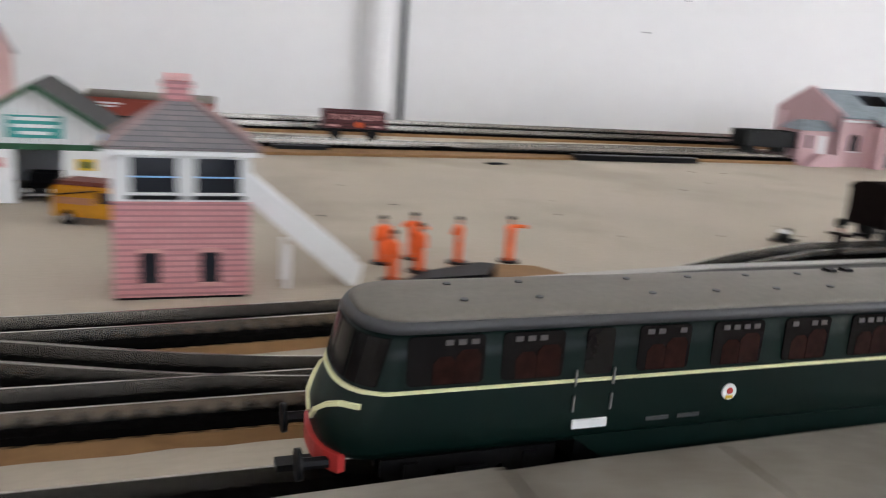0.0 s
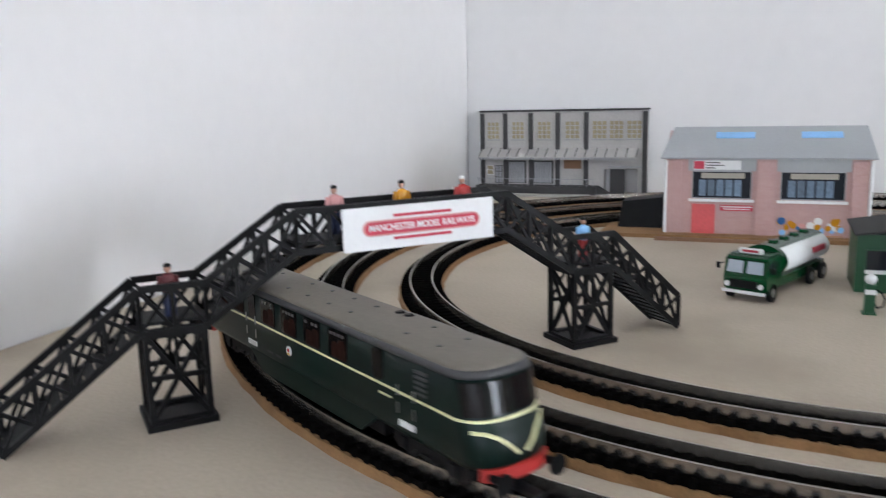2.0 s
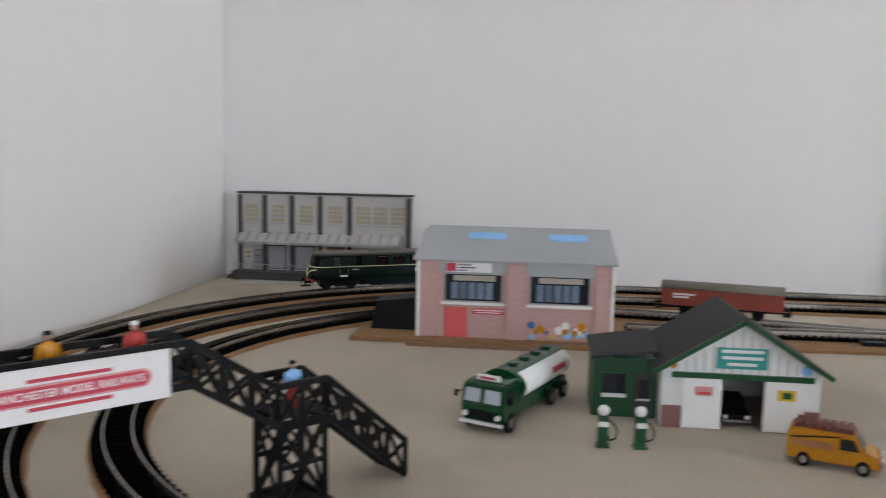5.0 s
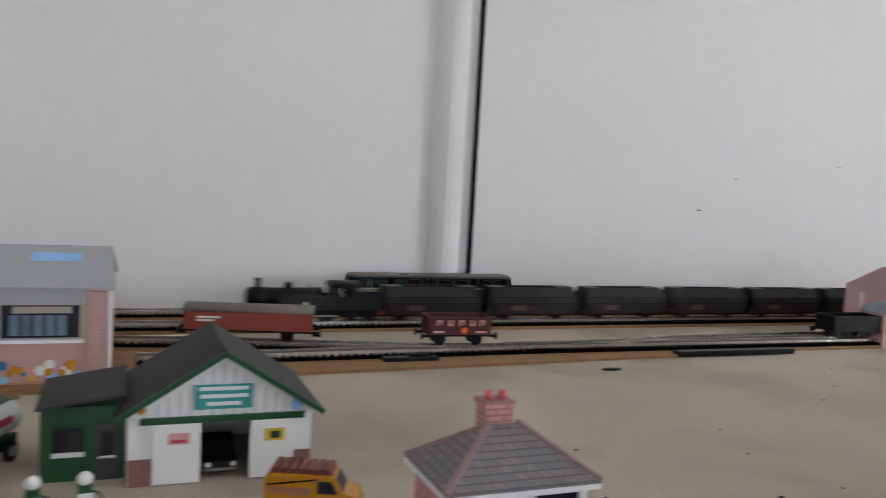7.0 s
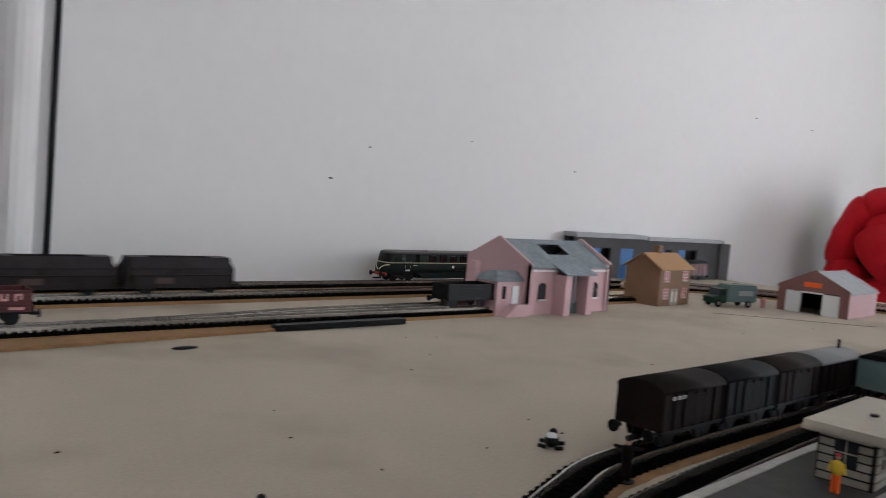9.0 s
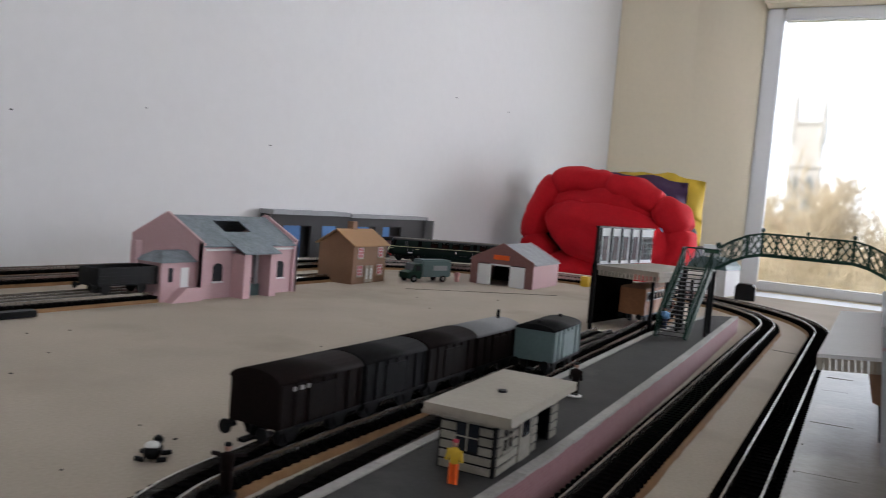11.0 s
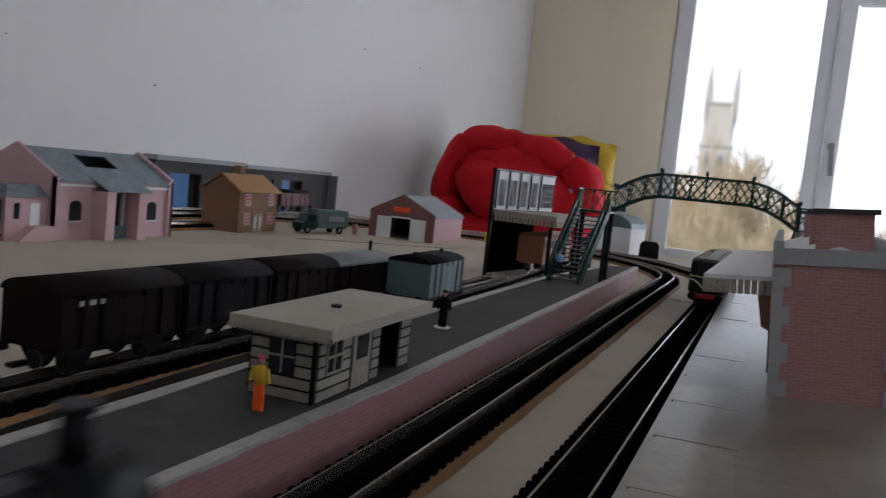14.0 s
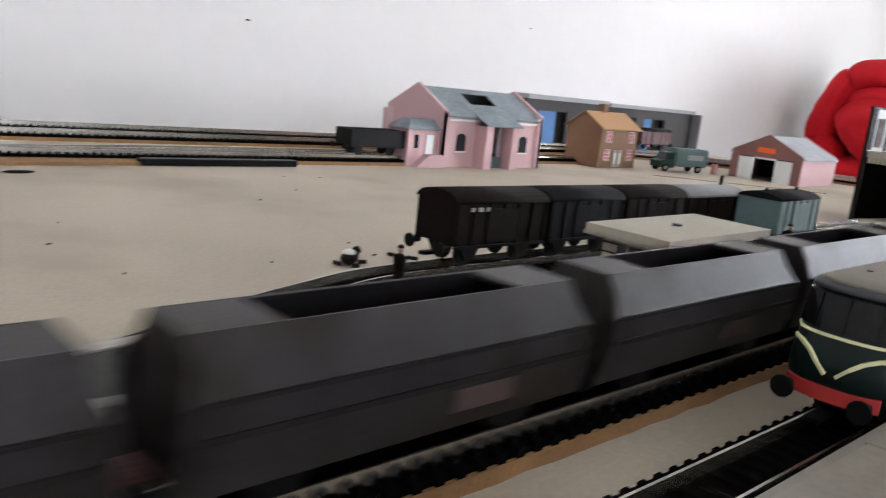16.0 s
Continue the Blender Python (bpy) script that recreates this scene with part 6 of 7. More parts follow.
    bm = B(); box(bm, -0.053, -0.045, 0.040, 0.048, 0.03, 0.064); part("chimney", bm, GSPINK, t)
    panel("window", -0.0385, -0.0325, 0.004, 0.0215, 0.0370, DARKGLASS, t); panel("door", -0.0210, -0.0095, 0.004, 0.0150, 0.0370, WHITE, t, .0008, "pale door at the head of the steps")
    bm = B(); prism(bm, [(-0.042, 0), (0.0, 0), (0.0, 0.0150), (-0.0225, 0.0150)], -0.008, 0.004, "y"); part("steps", bm, GSPINK, t)


goods_shed()


def cottage():
    t = thing("cottage", "brown hardboard cottage with tan roof and cream doors", "house", pose(1.576, 0.928, 0.0, 0, 0, 4))
    W, D, ZE, ZR = 0.099, 0.060, 0.0570, 0.0790
    bm = B(); gable_house(bm, 0, W, 0, D, 0, ZE, ZR - .002); part("wall", bm, BROWNCARD, t)
    bm = B(); roof_slope(bm, (-.004, -.005, ZE - .001), (W + .004, -.005, ZE - .001), (W + .004, D / 2, ZR), (-.004, D / 2, ZR)); part("roof", bm, TANROOF, t, "tan roof slope")
    bm = B(); roof_slope(bm, (W + .004, D + .005, ZE - .001), (-.004, D + .005, ZE - .001), (-.004, D / 2, ZR), (W + .004, D / 2, ZR)); part("roof", bm, TANROOF, t)
    bm = B(); box(bm, 0.040, 0.052, D / 2 - .002, D / 2 + .008, ZR - .004, ZR + 0.0125); part("chimney", bm, BROWNCARD, t)
    for x in (0.014, 0.074):
        for z in (0.012, 0.039):
            w = window_y(x, x + 0.013, 0, z, z + 0.015, t, WHITE, 2, 3, REDPRINT, .0006); panel("sill", x - .001, x + .015, 0, z - .002, z, CREAMCARD, t, .0015)
    for x in (0.036, 0.049):
        d = panel("door", x, x + 0.0105, 0, 0.001, 0.0265, CREAMCARD, t, 0.001, "cream front door"); panel("door_panel", x + .003, x + .0075, -.001, .006, .022, WHITE, d, .0003)


cottage()


def green_lorry():
    t = thing("box_lorry", "grey-green box lorry parked on the board", "lorry", pose(1.745, 0.900, 0, 0, 0, 160))
    bm = B(); box(bm, -0.045, 0.018, -0.0135, 0.0135, 0.0085, 0.0365)
    bmesh.ops.bevel(bm, geom=bm.edges[:], offset=0.0022, segments=2, affect="EDGES"); part("box_body", bm, BLUEGREY, t)
    bm = B(); prism(bm, [(0.018, 0.006), (0.045, 0.006), (0.0455, 0.0155), (0.036, 0.0185), (0.032, 0.029), (0.018, 0.030)], -0.012, 0.012, "y"); part("cab", bm, FBGREEN, t)
    for sd in (-1, 1):
        bm = B(); box(bm, 0.021, 0.031, sd * .0122 - .0003, sd * .0122 + .0003, .019, .027); part("side_window", bm, DARKGLASS, t)
        bm = B(); box(bm, -0.035, -0.005, sd * .0137 - .0003, sd * .0137 + .0003, .0195, .0275); part("lettering_panel", bm, GREYCARD, t)
    bm = B(); hexa(bm, [(.0362, -.0105, .0188), (.0362, .0105, .0188), (.0356, .0105, .0188), (.0356, -.0105, .0188), (.0326, -.0105, .0285), (.0326, .0105, .0285), (.032, .0105, .0285), (.032, -.0105, .0285)]); part("windscreen", bm, DARKGLASS, t)
    wheels(t, (-0.028, 0.034), 0.0132, 0.0060)


green_lorry()


def engine_shed():
    t = thing("engine_shed", "dark red brick shed with white doors and slate roof", "building", pose(1.832, 0.7465, 0, 0, 0, 3))
    L, W, ZE, ZR = 0.135, 0.112, 0.0400, 0.0690
    bm = B()
    prism(bm, [(0, ZE - .004), (W, ZE - .004), (W, ZE + .004), (W / 2, ZR + 0.003), (0, ZE + .004)], 0.0, 0.003, "x")
    box(bm, 0, .003, 0, .014, 0, ZE - .004); box(bm, 0, .003, W - .014, W, 0, ZE - .004); part("gable_wall", bm, SHEDBRICK, t)
    bm = B(); box(bm, 0.003, L, 0, 0.003, 0, ZE); box(bm, .003, L, W - .003, W, 0, ZE); prism(bm, [(0, 0), (W, 0), (W, ZE + .004), (W / 2, ZR + .003), (0, ZE + .004)], L, L + .003, "x"); part("side_wall", bm, GSPINK, t)
    for sd in (0, 1):
        bm = B(); y = -0.004 if sd == 0 else W + .004
        a = [(0.003, y, ZE - .001), (L, y, ZE - .001), (L, W / 2, ZR), (.003, W / 2, ZR)]
        roof_slope(bm, *a); bmesh.ops.recalc_face_normals(bm, faces=bm.faces[:]); part("roof_slope", bm, SLATE_LIT, t, "slate roof coloured pale for its reflected light")
    for y0, y1 in ((0.014, 0.040), (0.074, 0.098)):
        bm = B(); box(bm, -0.0015, 0.0004, y0, y1, 0, 0.0345); part("door", bm, WHITE, t, "white painted door")
    bm = B(); box(bm, -0.002, 0, 0.040, 0.074, 0.0335, 0.036); part("door_rail", bm, WHITE, t); bm = B(); box(bm, -0.001, 0, 0.043, 0.071, 0.0435, 0.0515); part("sign", bm, ORANGE, t, "small orange-red sign")
    # black sheet added inside so the open doorway shows a dark interior
    bm = B(); box(bm, .1, .102, .004, W - .004, 0, .038); part("inner_wall", bm, BLACK, t)


engine_shed()
bm = B(); box(bm, 1.80, 1.806, 0.868, 0.874, 0, 0.016); box(bm, 1.799, 1.807, .867, .875, .009, .0145)
solid("small_pump", bm, PINKCL, "small pale pink pump by the brick shed", "petrol pump")


def traction_shed():
    t = thing("traction_shed", "grey low-relief shed with blue doors along the wall", "building", pose(1.70, 1.195, 0))
    L, H = 0.545, 0.086
    bm = B()
    for x0, x1 in ((0.0, 0.035), (0.115, 0.150), (0.195, 0.270), (0.335, 0.365), (0.440, L)):
        box(bm, x0, x1, 0, 0.004, 0, 0.066)
    box(bm, 0, L, 0, 0.004, 0.066, H); part("wall", bm, DGREYCARD, t)
    bm = B(); box(bm, 0, L, .018, .026, 0, H); part("rear_wall", bm, DGREYCARD, t)
    bm = B(); box(bm, -.002, 0.232, -.006, .026, H, H + .008); box(bm, .238, L + .002, -.006, .026, H - .002, H + .005); part("roof_edge", bm, GREYCARD, t)
    bm = B(); box(bm, L, L + .004, -.022, .026, 0, H - .002); part("end_wall", bm, LTROOF, t, "pale end wall")
    for x0, x1, m in ((0.035, 0.085, BLUEDOOR), (0.150, 0.195, BLUEDOOR), (0.270, 0.310, BLUEDOOR), (0.365, 0.392, BLUEDOOR)):
        bm = B(); box(bm, x0, x1, 0.001, 0.003, 0, 0.066); part("door", bm, m, t, "blue sliding door")
    for x in (0.398, 0.412, 0.425):
        bm = B(); box(bm, x, x + .004, .012, .014, .006, .030); part("marker", bm, ORANGE, t)


traction_shed()
bus = small_car("parked_bus", "brown and cream old bus by the shed", pose(1.735, 1.070, 0, 0, 0, 180), 0.075, 0.024, BROWNTIMB)
bus.scale = (1, 1, 1.9)
dm = van_wagon("maroon coach end standing at the traction shed", pose(1.99, 1.125, RZ), 0.10, 0.036, MINRED, GREYWAG)
small_car("parked_car", "dark car parked behind the cottage", pose(2.03, 1.04, 0, 0, 0, 120), 0.05, 0.02, NAVY)


# ---- station ----
PZ = 0.021
bm = B(); prism(bm, [(0.60, 0.392), (0.72, 0.374), (0.95, 0.3735), (1.30, 0.3835), (1.66, 0.397), (1.63, 0.430), (1.40, 0.444), (0.92, 0.433), (0.72, 0.425), (0.60, 0.410)], 0.0005, PZ - 0.0005, "z")
plat = tagged(new("platform_1", mesh_of("platform_1", bm, PLATBRICK)), "island platform with red brick sides and grey surface", kind="structure")
bm = B(); prism(bm, [(0.602, 0.394), (0.72, 0.376), (0.95, 0.3755), (1.30, 0.3855), (1.655, 0.399), (1.628, 0.428), (1.40, 0.442), (0.92, 0.431), (0.72, 0.423), (0.602, 0.408)], PZ - 0.0005, PZ, "z")
part("surface", bm, ASPHALT, plat, "dark grey platform surface")
for line_, off in (([(0.60, 0.392), (0.72, 0.374), (0.95, 0.3735), (1.30, 0.3835), (1.66, 0.397)], 0.0055), ([(0.60, 0.410), (0.72, 0.425), (0.92, 0.433), (1.40, 0.444), (1.63, 0.430)], -0.0055)):
    for (ax, ay), (bx, by) in zip(line_, line_[1:]):
        n = max(1, int((bx - ax) / 0.03))
        for i in range(n):
            x0, x1 = ax + (bx - ax) * i / n + .0002, ax + (bx - ax) * (i + 1) / n - .0002
            y0, y1 = ay + (by - ay) * i / n, ay + (by - ay) * (i + 1) / n
            bm = B(); lo, hi = (0, off) if off > 0 else (off, 0)
            hexa(bm, [(x0, y0 + lo, PZ - .001), (x1, y1 + lo, PZ - .001), (x1, y1 + hi, PZ - .001), (x0, y0 + hi, PZ - .001), (x0, y0 + lo, PZ + .0007), (x1, y1 + lo, PZ + .0007), (x1, y1 + hi, PZ + .0007), (x0, y0 + hi, PZ + .0007)])
            part("edging_slab", bm, PLATEDGE, plat)

bm = B(); prism(bm, [(0.46, 0.252), (0.50, 0.2665), (0.57, 0.2705), (0.66, 0.2730), (1.05, 0.2785), (1.50, 0.286), (1.75, 0.290), (1.75, -0.02), (0.50, -0.02), (0.44, 0.15)], 0.0005, PZ - .001, "z")
plat2 = tagged(new("platform_2", mesh_of("platform_2", bm, PAVING)), "front platform covered in pale paving paper", kind="structure")
r9 = random.Random(9)
for i in range(20):
    for j in range(5):
        x0, y0 = 0.552 + i * 0.058, 0.0 + j * 0.0555
        x0 += 0.02 * (j % 2)
        if x0 + 0.057 > 1.74:
            continue
        y1 = min(y0 + 0.0549, 0.2680 + (x0 - 0.55) * 0.017)
        bm = B(); box(bm, x0, x0 + 0.0574, y0, y1, PZ - 0.0011, PZ + r9.uniform(-0.0002, 0.0002))
        part("paving_sheet", bm, PAVING, plat2)
bm = B(); prism(bm, [(0.46, 0.2522), (0.50, 0.2667), (0.55, 0.2693), (0.55, 0.0), (0.50, 0.0), (0.442, 0.15)], PZ - .0009, PZ + .0002, "z")
part("ramp_surface", bm, PAVING, plat2)

# the paving sheets ride up towards the front of the board
for ob_ in [plat2] + list(plat2.children):
    for v in ob_.data.vertices:
        if v.co.z > 0.015 and v.co.y < 0.236:
            v.co.z += (0.236 - v.co.y) * 0.08


def hut():
    t = thing("waiting_shelter", "cream boarded platform shelter with flat scalloped roof", "shelter", pose(0.9035, 0.383, PZ, 0, 0, 2.5))
    L, W, H = 0.083, 0.0265, 0.0240
    bm = B(); box(bm, 0, 0.001, 0, W, 0, H); box(bm, 0.001, 0.052, 0, 0.001, 0, H); box(bm, .001, L, W - .001, W, 0, H); box(bm, L - .012, L, 0, .001, 0, H); box(bm, L - .001, L, .001, W - .001, 0, H); box(bm, .051, .052, .001, W - .001, 0, H); part("wall", bm, SOOT, t)
    for i in range(6):
        z = 0.0006 + i * 0.0042
        for y0, y1 in ((0.0015, 0.0075), (0.0185, W - .001)) if 1 < i < 5 else ((0.0015, W - .001),):
            bm = B(); box(bm, -0.0007, 0.0, y0, y1, z, z + 0.0032); part("board", bm, HUTBOARD, t)
        for x0, x1 in ((0.0015, 0.006), (0.0195, 0.0255), (0.044, 0.051)) if 1 < i < 5 else ((0.0015, 0.0255), (0.044, 0.051)):
            bm = B(); box(bm, x0, x1, -0.0007, 0.0, z, z + 0.0032); part("board", bm, HUTBOARD, t)
        bm = B(); box(bm, L - .011, L - .001, -.0007, 0, z, z + .0032); part("board", bm, HUTBOARD, t)
    bm = B(); box(bm, -0.0006, 0.0002, 0.0078, 0.0182, 0.0095, 0.0215); wn = part("window", bm, DARKGLASS, t)
    bm = B(); box(bm, -.001, -.0005, .0127, .0133, .0095, .0215); box(bm, -.0010, -.0005, .0078, .0182, .0152, .0158); part("glazing_grid", bm, HUTBOARD, wn)
    window_y(0.007, 0.0185, 0.0, 0.0095, 0.0215, t, HUTBOARD, 2, 2)
    d = panel("door", 0.0275, 0.0425, 0.0, 0.0, 0.0225, HUTBOARD, t, 0.0008, "cream door with glass"); panel("door_glass", .0305, .0395, -.0008, .011, .020, DARKGLASS, d, .0003)
    bm = B(); box(bm, 0.053, L - .002, W - .007, W - .002, .006, .0075); part("bench", bm, NAVYCL, t)
    # roof takes a lighter cream than the walls to show its lit top
    bm = B(); box(bm, -0.005, L + 0.004, -0.008, W + 0.006, H, H + 0.0042); part("roof", bm, CREAMCARD, t, "flat cream roof, lighter than the walls as the lit top")
    bm = B()
    for i in range(20):
        rod(bm, (-0.0050, -0.0075 + i * 0.0021, H + .0002), (-0.0042, -0.0075 + i * 0.0021, H + .0002), 0.0011, 8)
    part("scalloped_valance", bm, HUTBOARD, t)
    bm = B(); rod(bm, (L * .45, W * .5, H + .0042), (L * .45, W * .5, H + .0052), 0.0022, 10); part("roof_vent", bm, BLACK, t)


hut()
figure("painted figurine in yellow shirt and orange trousers on the platform", 0.887, 0.3935, PZ, 0.0185, YELFAB, ORANGE, 180, 0.1, REDPRINT)
figure("painted figurine in dark brown coat on the platform", 1.075, 0.4075, PZ + .0006, 0.021, DKWAG, DKWAG, 0, 0, SOOT, WHITE)
figure("painted dark brown workman figurine swinging a tool by the track", 0.852, 0.483, 0.0035, 0.023, DKWAG, DKWAG, 30, 0.9, SOOT, BLACK)

# the fallen black and white toy animal
t = thing("toy_animal", "small black and white toy animal on the board", "toy", pose(0.871, 0.548, 0, 0, 0, 35))
bm = B(); blob(bm, (0, 0, 0.0042), (0.0085, 0.0045, 0.0040)); part("body", bm, BLACK, t)
bm = B(); blob(bm, (-0.002, 0, 0.0070), (0.0042, 0.0036, 0.0020)); part("back_patch", bm, WHITE, t, "white back patch")
bm = B(); blob(bm, (0.0100, 0, 0.0060), (0.003, 0.0026, 0.0026)); part("head", bm, BLACK, t)
for x in (-0.006, 0.005):
    for y in (-.003, .003):
        bm = B(); rod(bm, (x, y, 0.0012), (x + .002, y * 2.4, 0.0012), .0012, 6); part("leg", bm, BLACK, t)


def station():
    t = thing("station_building", "red brick station building with grey quoins and white canopies", "building", pose(1.053, 0.186, PZ + 0.0045, -4.8, 0, 0))
    D, W, H = 0.30, 0.0535, 0.0675
    bm = B(); box(bm, 0.001, D, 0, W, 0, H - .006); part("wall", bm, STNBRICK, t)
    for y0 in (0.0, W - 0.0048):
        for i in range(7):
            w = 0.0048 if i % 2 else 0.0078
            ya = y0 if y0 == 0 else W - w
            bm = B(); box(bm, -0.0005, 0.001, ya, ya + w, i * 0.0084, i * 0.0084 + 0.0083); part("quoin", bm, GREYCARD, t)
    bm = B(); box(bm, -0.0008, 0.001, 0, W, H - .0072, H); part("parapet_band", bm, GREYCARD, t)
    bm = B(); box(bm, 0.001, D, 0, 0.004, H - .006, H + .003); box(bm, 0.001, D, W - .004, W, H - .006, H + .003); part("parapet", bm, GREYCARD, t)
    bm = B(); prism(bm, [(0.004, H - .006), (W - .004, H - .006), (W / 2, H + .0015)], 0.002, D, "x"); part("roof", bm, WHITE, t, "white ridged roof")
    for x0 in (0.004, 0.10, 0.25):
        bm = B(); box(bm, x0, x0 + .012, W * .26, W * .68, H - .002, H + .0155); c = part("chimney", bm, STNBRICK, t); bm = B(); box(bm, x0 - .002, x0 + .014, W * .22, W * .72, H + .0155, H + .0178); part("cap", bm, DGREYCARD, c)
    for sd in (0, 1):
        y0, y1 = (W, W + 0.030) if sd else (-0.036, 0.0)
        bm = B(); box(bm, 0.012, D - .01, y0, y1, 0.0515, 0.0535); cn = part("canopy", bm, WHITE, t, "white flat canopy")
        ye = y1 if sd else y0
        bm = B()
        for i in range(10):
            k0 = y0 + (y1 - y0) * i / 10
            box(bm, 0.0115, 0.0122, k0 + .0002, k0 + (y1 - y0) / 10 - .0002, 0.0450, 0.0516)
        for i in range(70):
            box(bm, 0.0125 + i * .0039, 0.0160 + i * .0039, ye - .0004, ye + .0004, 0.0450, 0.0516)
        part("valance", bm, CREAMCARD, cn)
        for x in (0.014, 0.10, 0.19):
            bm = B(); yw = W if sd else 0.0; s = 1 if sd else -1
            prism(bm, [(yw, 0.028), (yw + s * .004, 0.030), (yw + s * .006, 0.045), (yw, 0.045)], x, x + .004, "x"); part("bracket", bm, BROWNCARD, t)
        for i in range(5):
            x = 0.03 + i * .052
            yy = W + .0004 if sd else -.0004
            bm = B(); box(bm, x, x + .016, min(yy, yy * .999) - .0006, yy + .0006, 0.006, 0.038); part("window", bm, DARKGLASS, t)


station()


# ---- green station footbridge ----
def green_footbridge():
    t = thing("station_footbridge", "dark green arched lattice footbridge with stairs at the station", "footbridge", pose(1.475, 0.0, 0.0, 0, 0, 4))
    ZD = 0.104
    ys = np.linspace(0.232, 0.395, 13)
    def zdeck(y):
        k = (y - 0.3135) / 0.0815
        return ZD + 0.004 - 0.018 * max(0.0, abs(k) - 0.50) ** 1.6 * 3.1
    for x in (-0.011, 0.011):
        bm = B()
        for a, b in zip(ys, ys[1:]):
            za, zb = zdeck(a), zdeck(b)
            bar(bm, (x, a, za), (x, b, zb), 0.0028); bar(bm, (x, a, za + 0.021), (x, b, zb + 0.021), 0.0018); bar(bm, (x, a, za), (x, a, za + .021), 0.0014)
            for k in range(2):
                p, q = a + (b - a) * k / 2, a + (b - a) * (k + 1) / 2
                zp, zq = zdeck(p), zdeck(q)
                for h0, h1 in ((0, .0105), (.0105, .021)):
                    bar(bm, (x, p, zp + h0), (x, q, zq + h1), .0008); bar(bm, (x, p, zp + h1), (x, q, zq + h0), .0008)
        part("lattice_side", bm, FBGREEN, t)
        for y in ys[::3]:
            bm = B(); blob(bm, (x, y, zdeck(y) + 0.0245), (.0014, .0014, .0024), 8, 6); part("finial", bm, FBGREEN, t)
    for a, b in zip(ys, ys[1:]):
        bm = B(); hexa(bm, [(-.011, a, zdeck(a) - .001), (.011, a, zdeck(a) - .001), (.011, b, zdeck(b) - .001), (-.011, b, zdeck(b) - .001), (-.011, a, zdeck(a) + .0005), (.011, a, zdeck(a) + .0005), (.011, b, zdeck(b) + .0005), (-.011, b, zdeck(b) + .0005)]); part("deck_plank", bm, FBGREEN, t)
    # landings and stairs
    for y0, y1, zl in ((0.396, 0.428, 0.088), (0.205, 0.231, 0.090)):
        bm = B(); box(bm, -.016, .014, y0, y1, zl - .001, zl + .0005); part("landing", bm, FBGREEN, t)
        for x in (-.015, .013):
            for y in (y0 + .002, y1 - .002):
                bm = B(); rod(bm, (x, y, 0.021 if y0 > .3 else .021), (x, y, zl), 0.0024 if x > 0 else 0.0018, 8); part("column", bm, SOOT if y0 > .3 else PLATEDGE, t)
        truss(t, (.013, y0, zl), (.013, y1, zl), .020, 3, .0011, "landing_lattice", FBGREEN)
        yy = y1 if y0 > .3 else y0
        truss(t, (-.015, yy, zl), (.013, yy, zl), .020, 3, .0011, "landing_lattice", FBGREEN)
    for y0, y1, zl, xe in ((0.398, 0.426, 0.088, -0.060), (0.207, 0.229, 0.090, 0.13)):
        x0 = -.016 if xe < 0 else .014
        for y in (y0, y1):
            a, b = Vector((x0, y, zl)), Vector((xe, y + (.013 if xe < 0 else 0), .0215))
            bm = B(); bar(bm, a, b, .0026, .007); bar(bm, a + Vector((0, 0, .018)), b + Vector((0, 0, .018)), .0024)
            for k in range(7):
                p = a.lerp(b, k / 6); bar(bm, p, p + Vector((0, 0, .018)), .0013)
                if k < 6:
                    q = a.lerp(b, (k + 1) / 6); bar(bm, p, q + Vector((0, 0, .018)), .0008); bar(bm, p + Vector((0, 0, .018)), q, .0008)
            part("stair_side", bm, FBGREEN, t)
        for i in range(17):
            k = (i + .5) / 17; x, z = x0 + (xe - x0) * k, zl + (.0215 - zl) * k
            dy = .013 * k if xe < 0 else 0
            bm = B(); box(bm, x - .0026, x + .0026, y0 + dy, y1 + dy, z - .0004, z + .0005); part("tread", bm, PLATEDGE if xe > 0 else DGREYCARD, t)


green_footbridge()
figure("painted figurine in pale blue on the footbridge stair", 1.394, 0.428, 0.0285, 0.021, SKYBLUE, NAVYCL, 0)


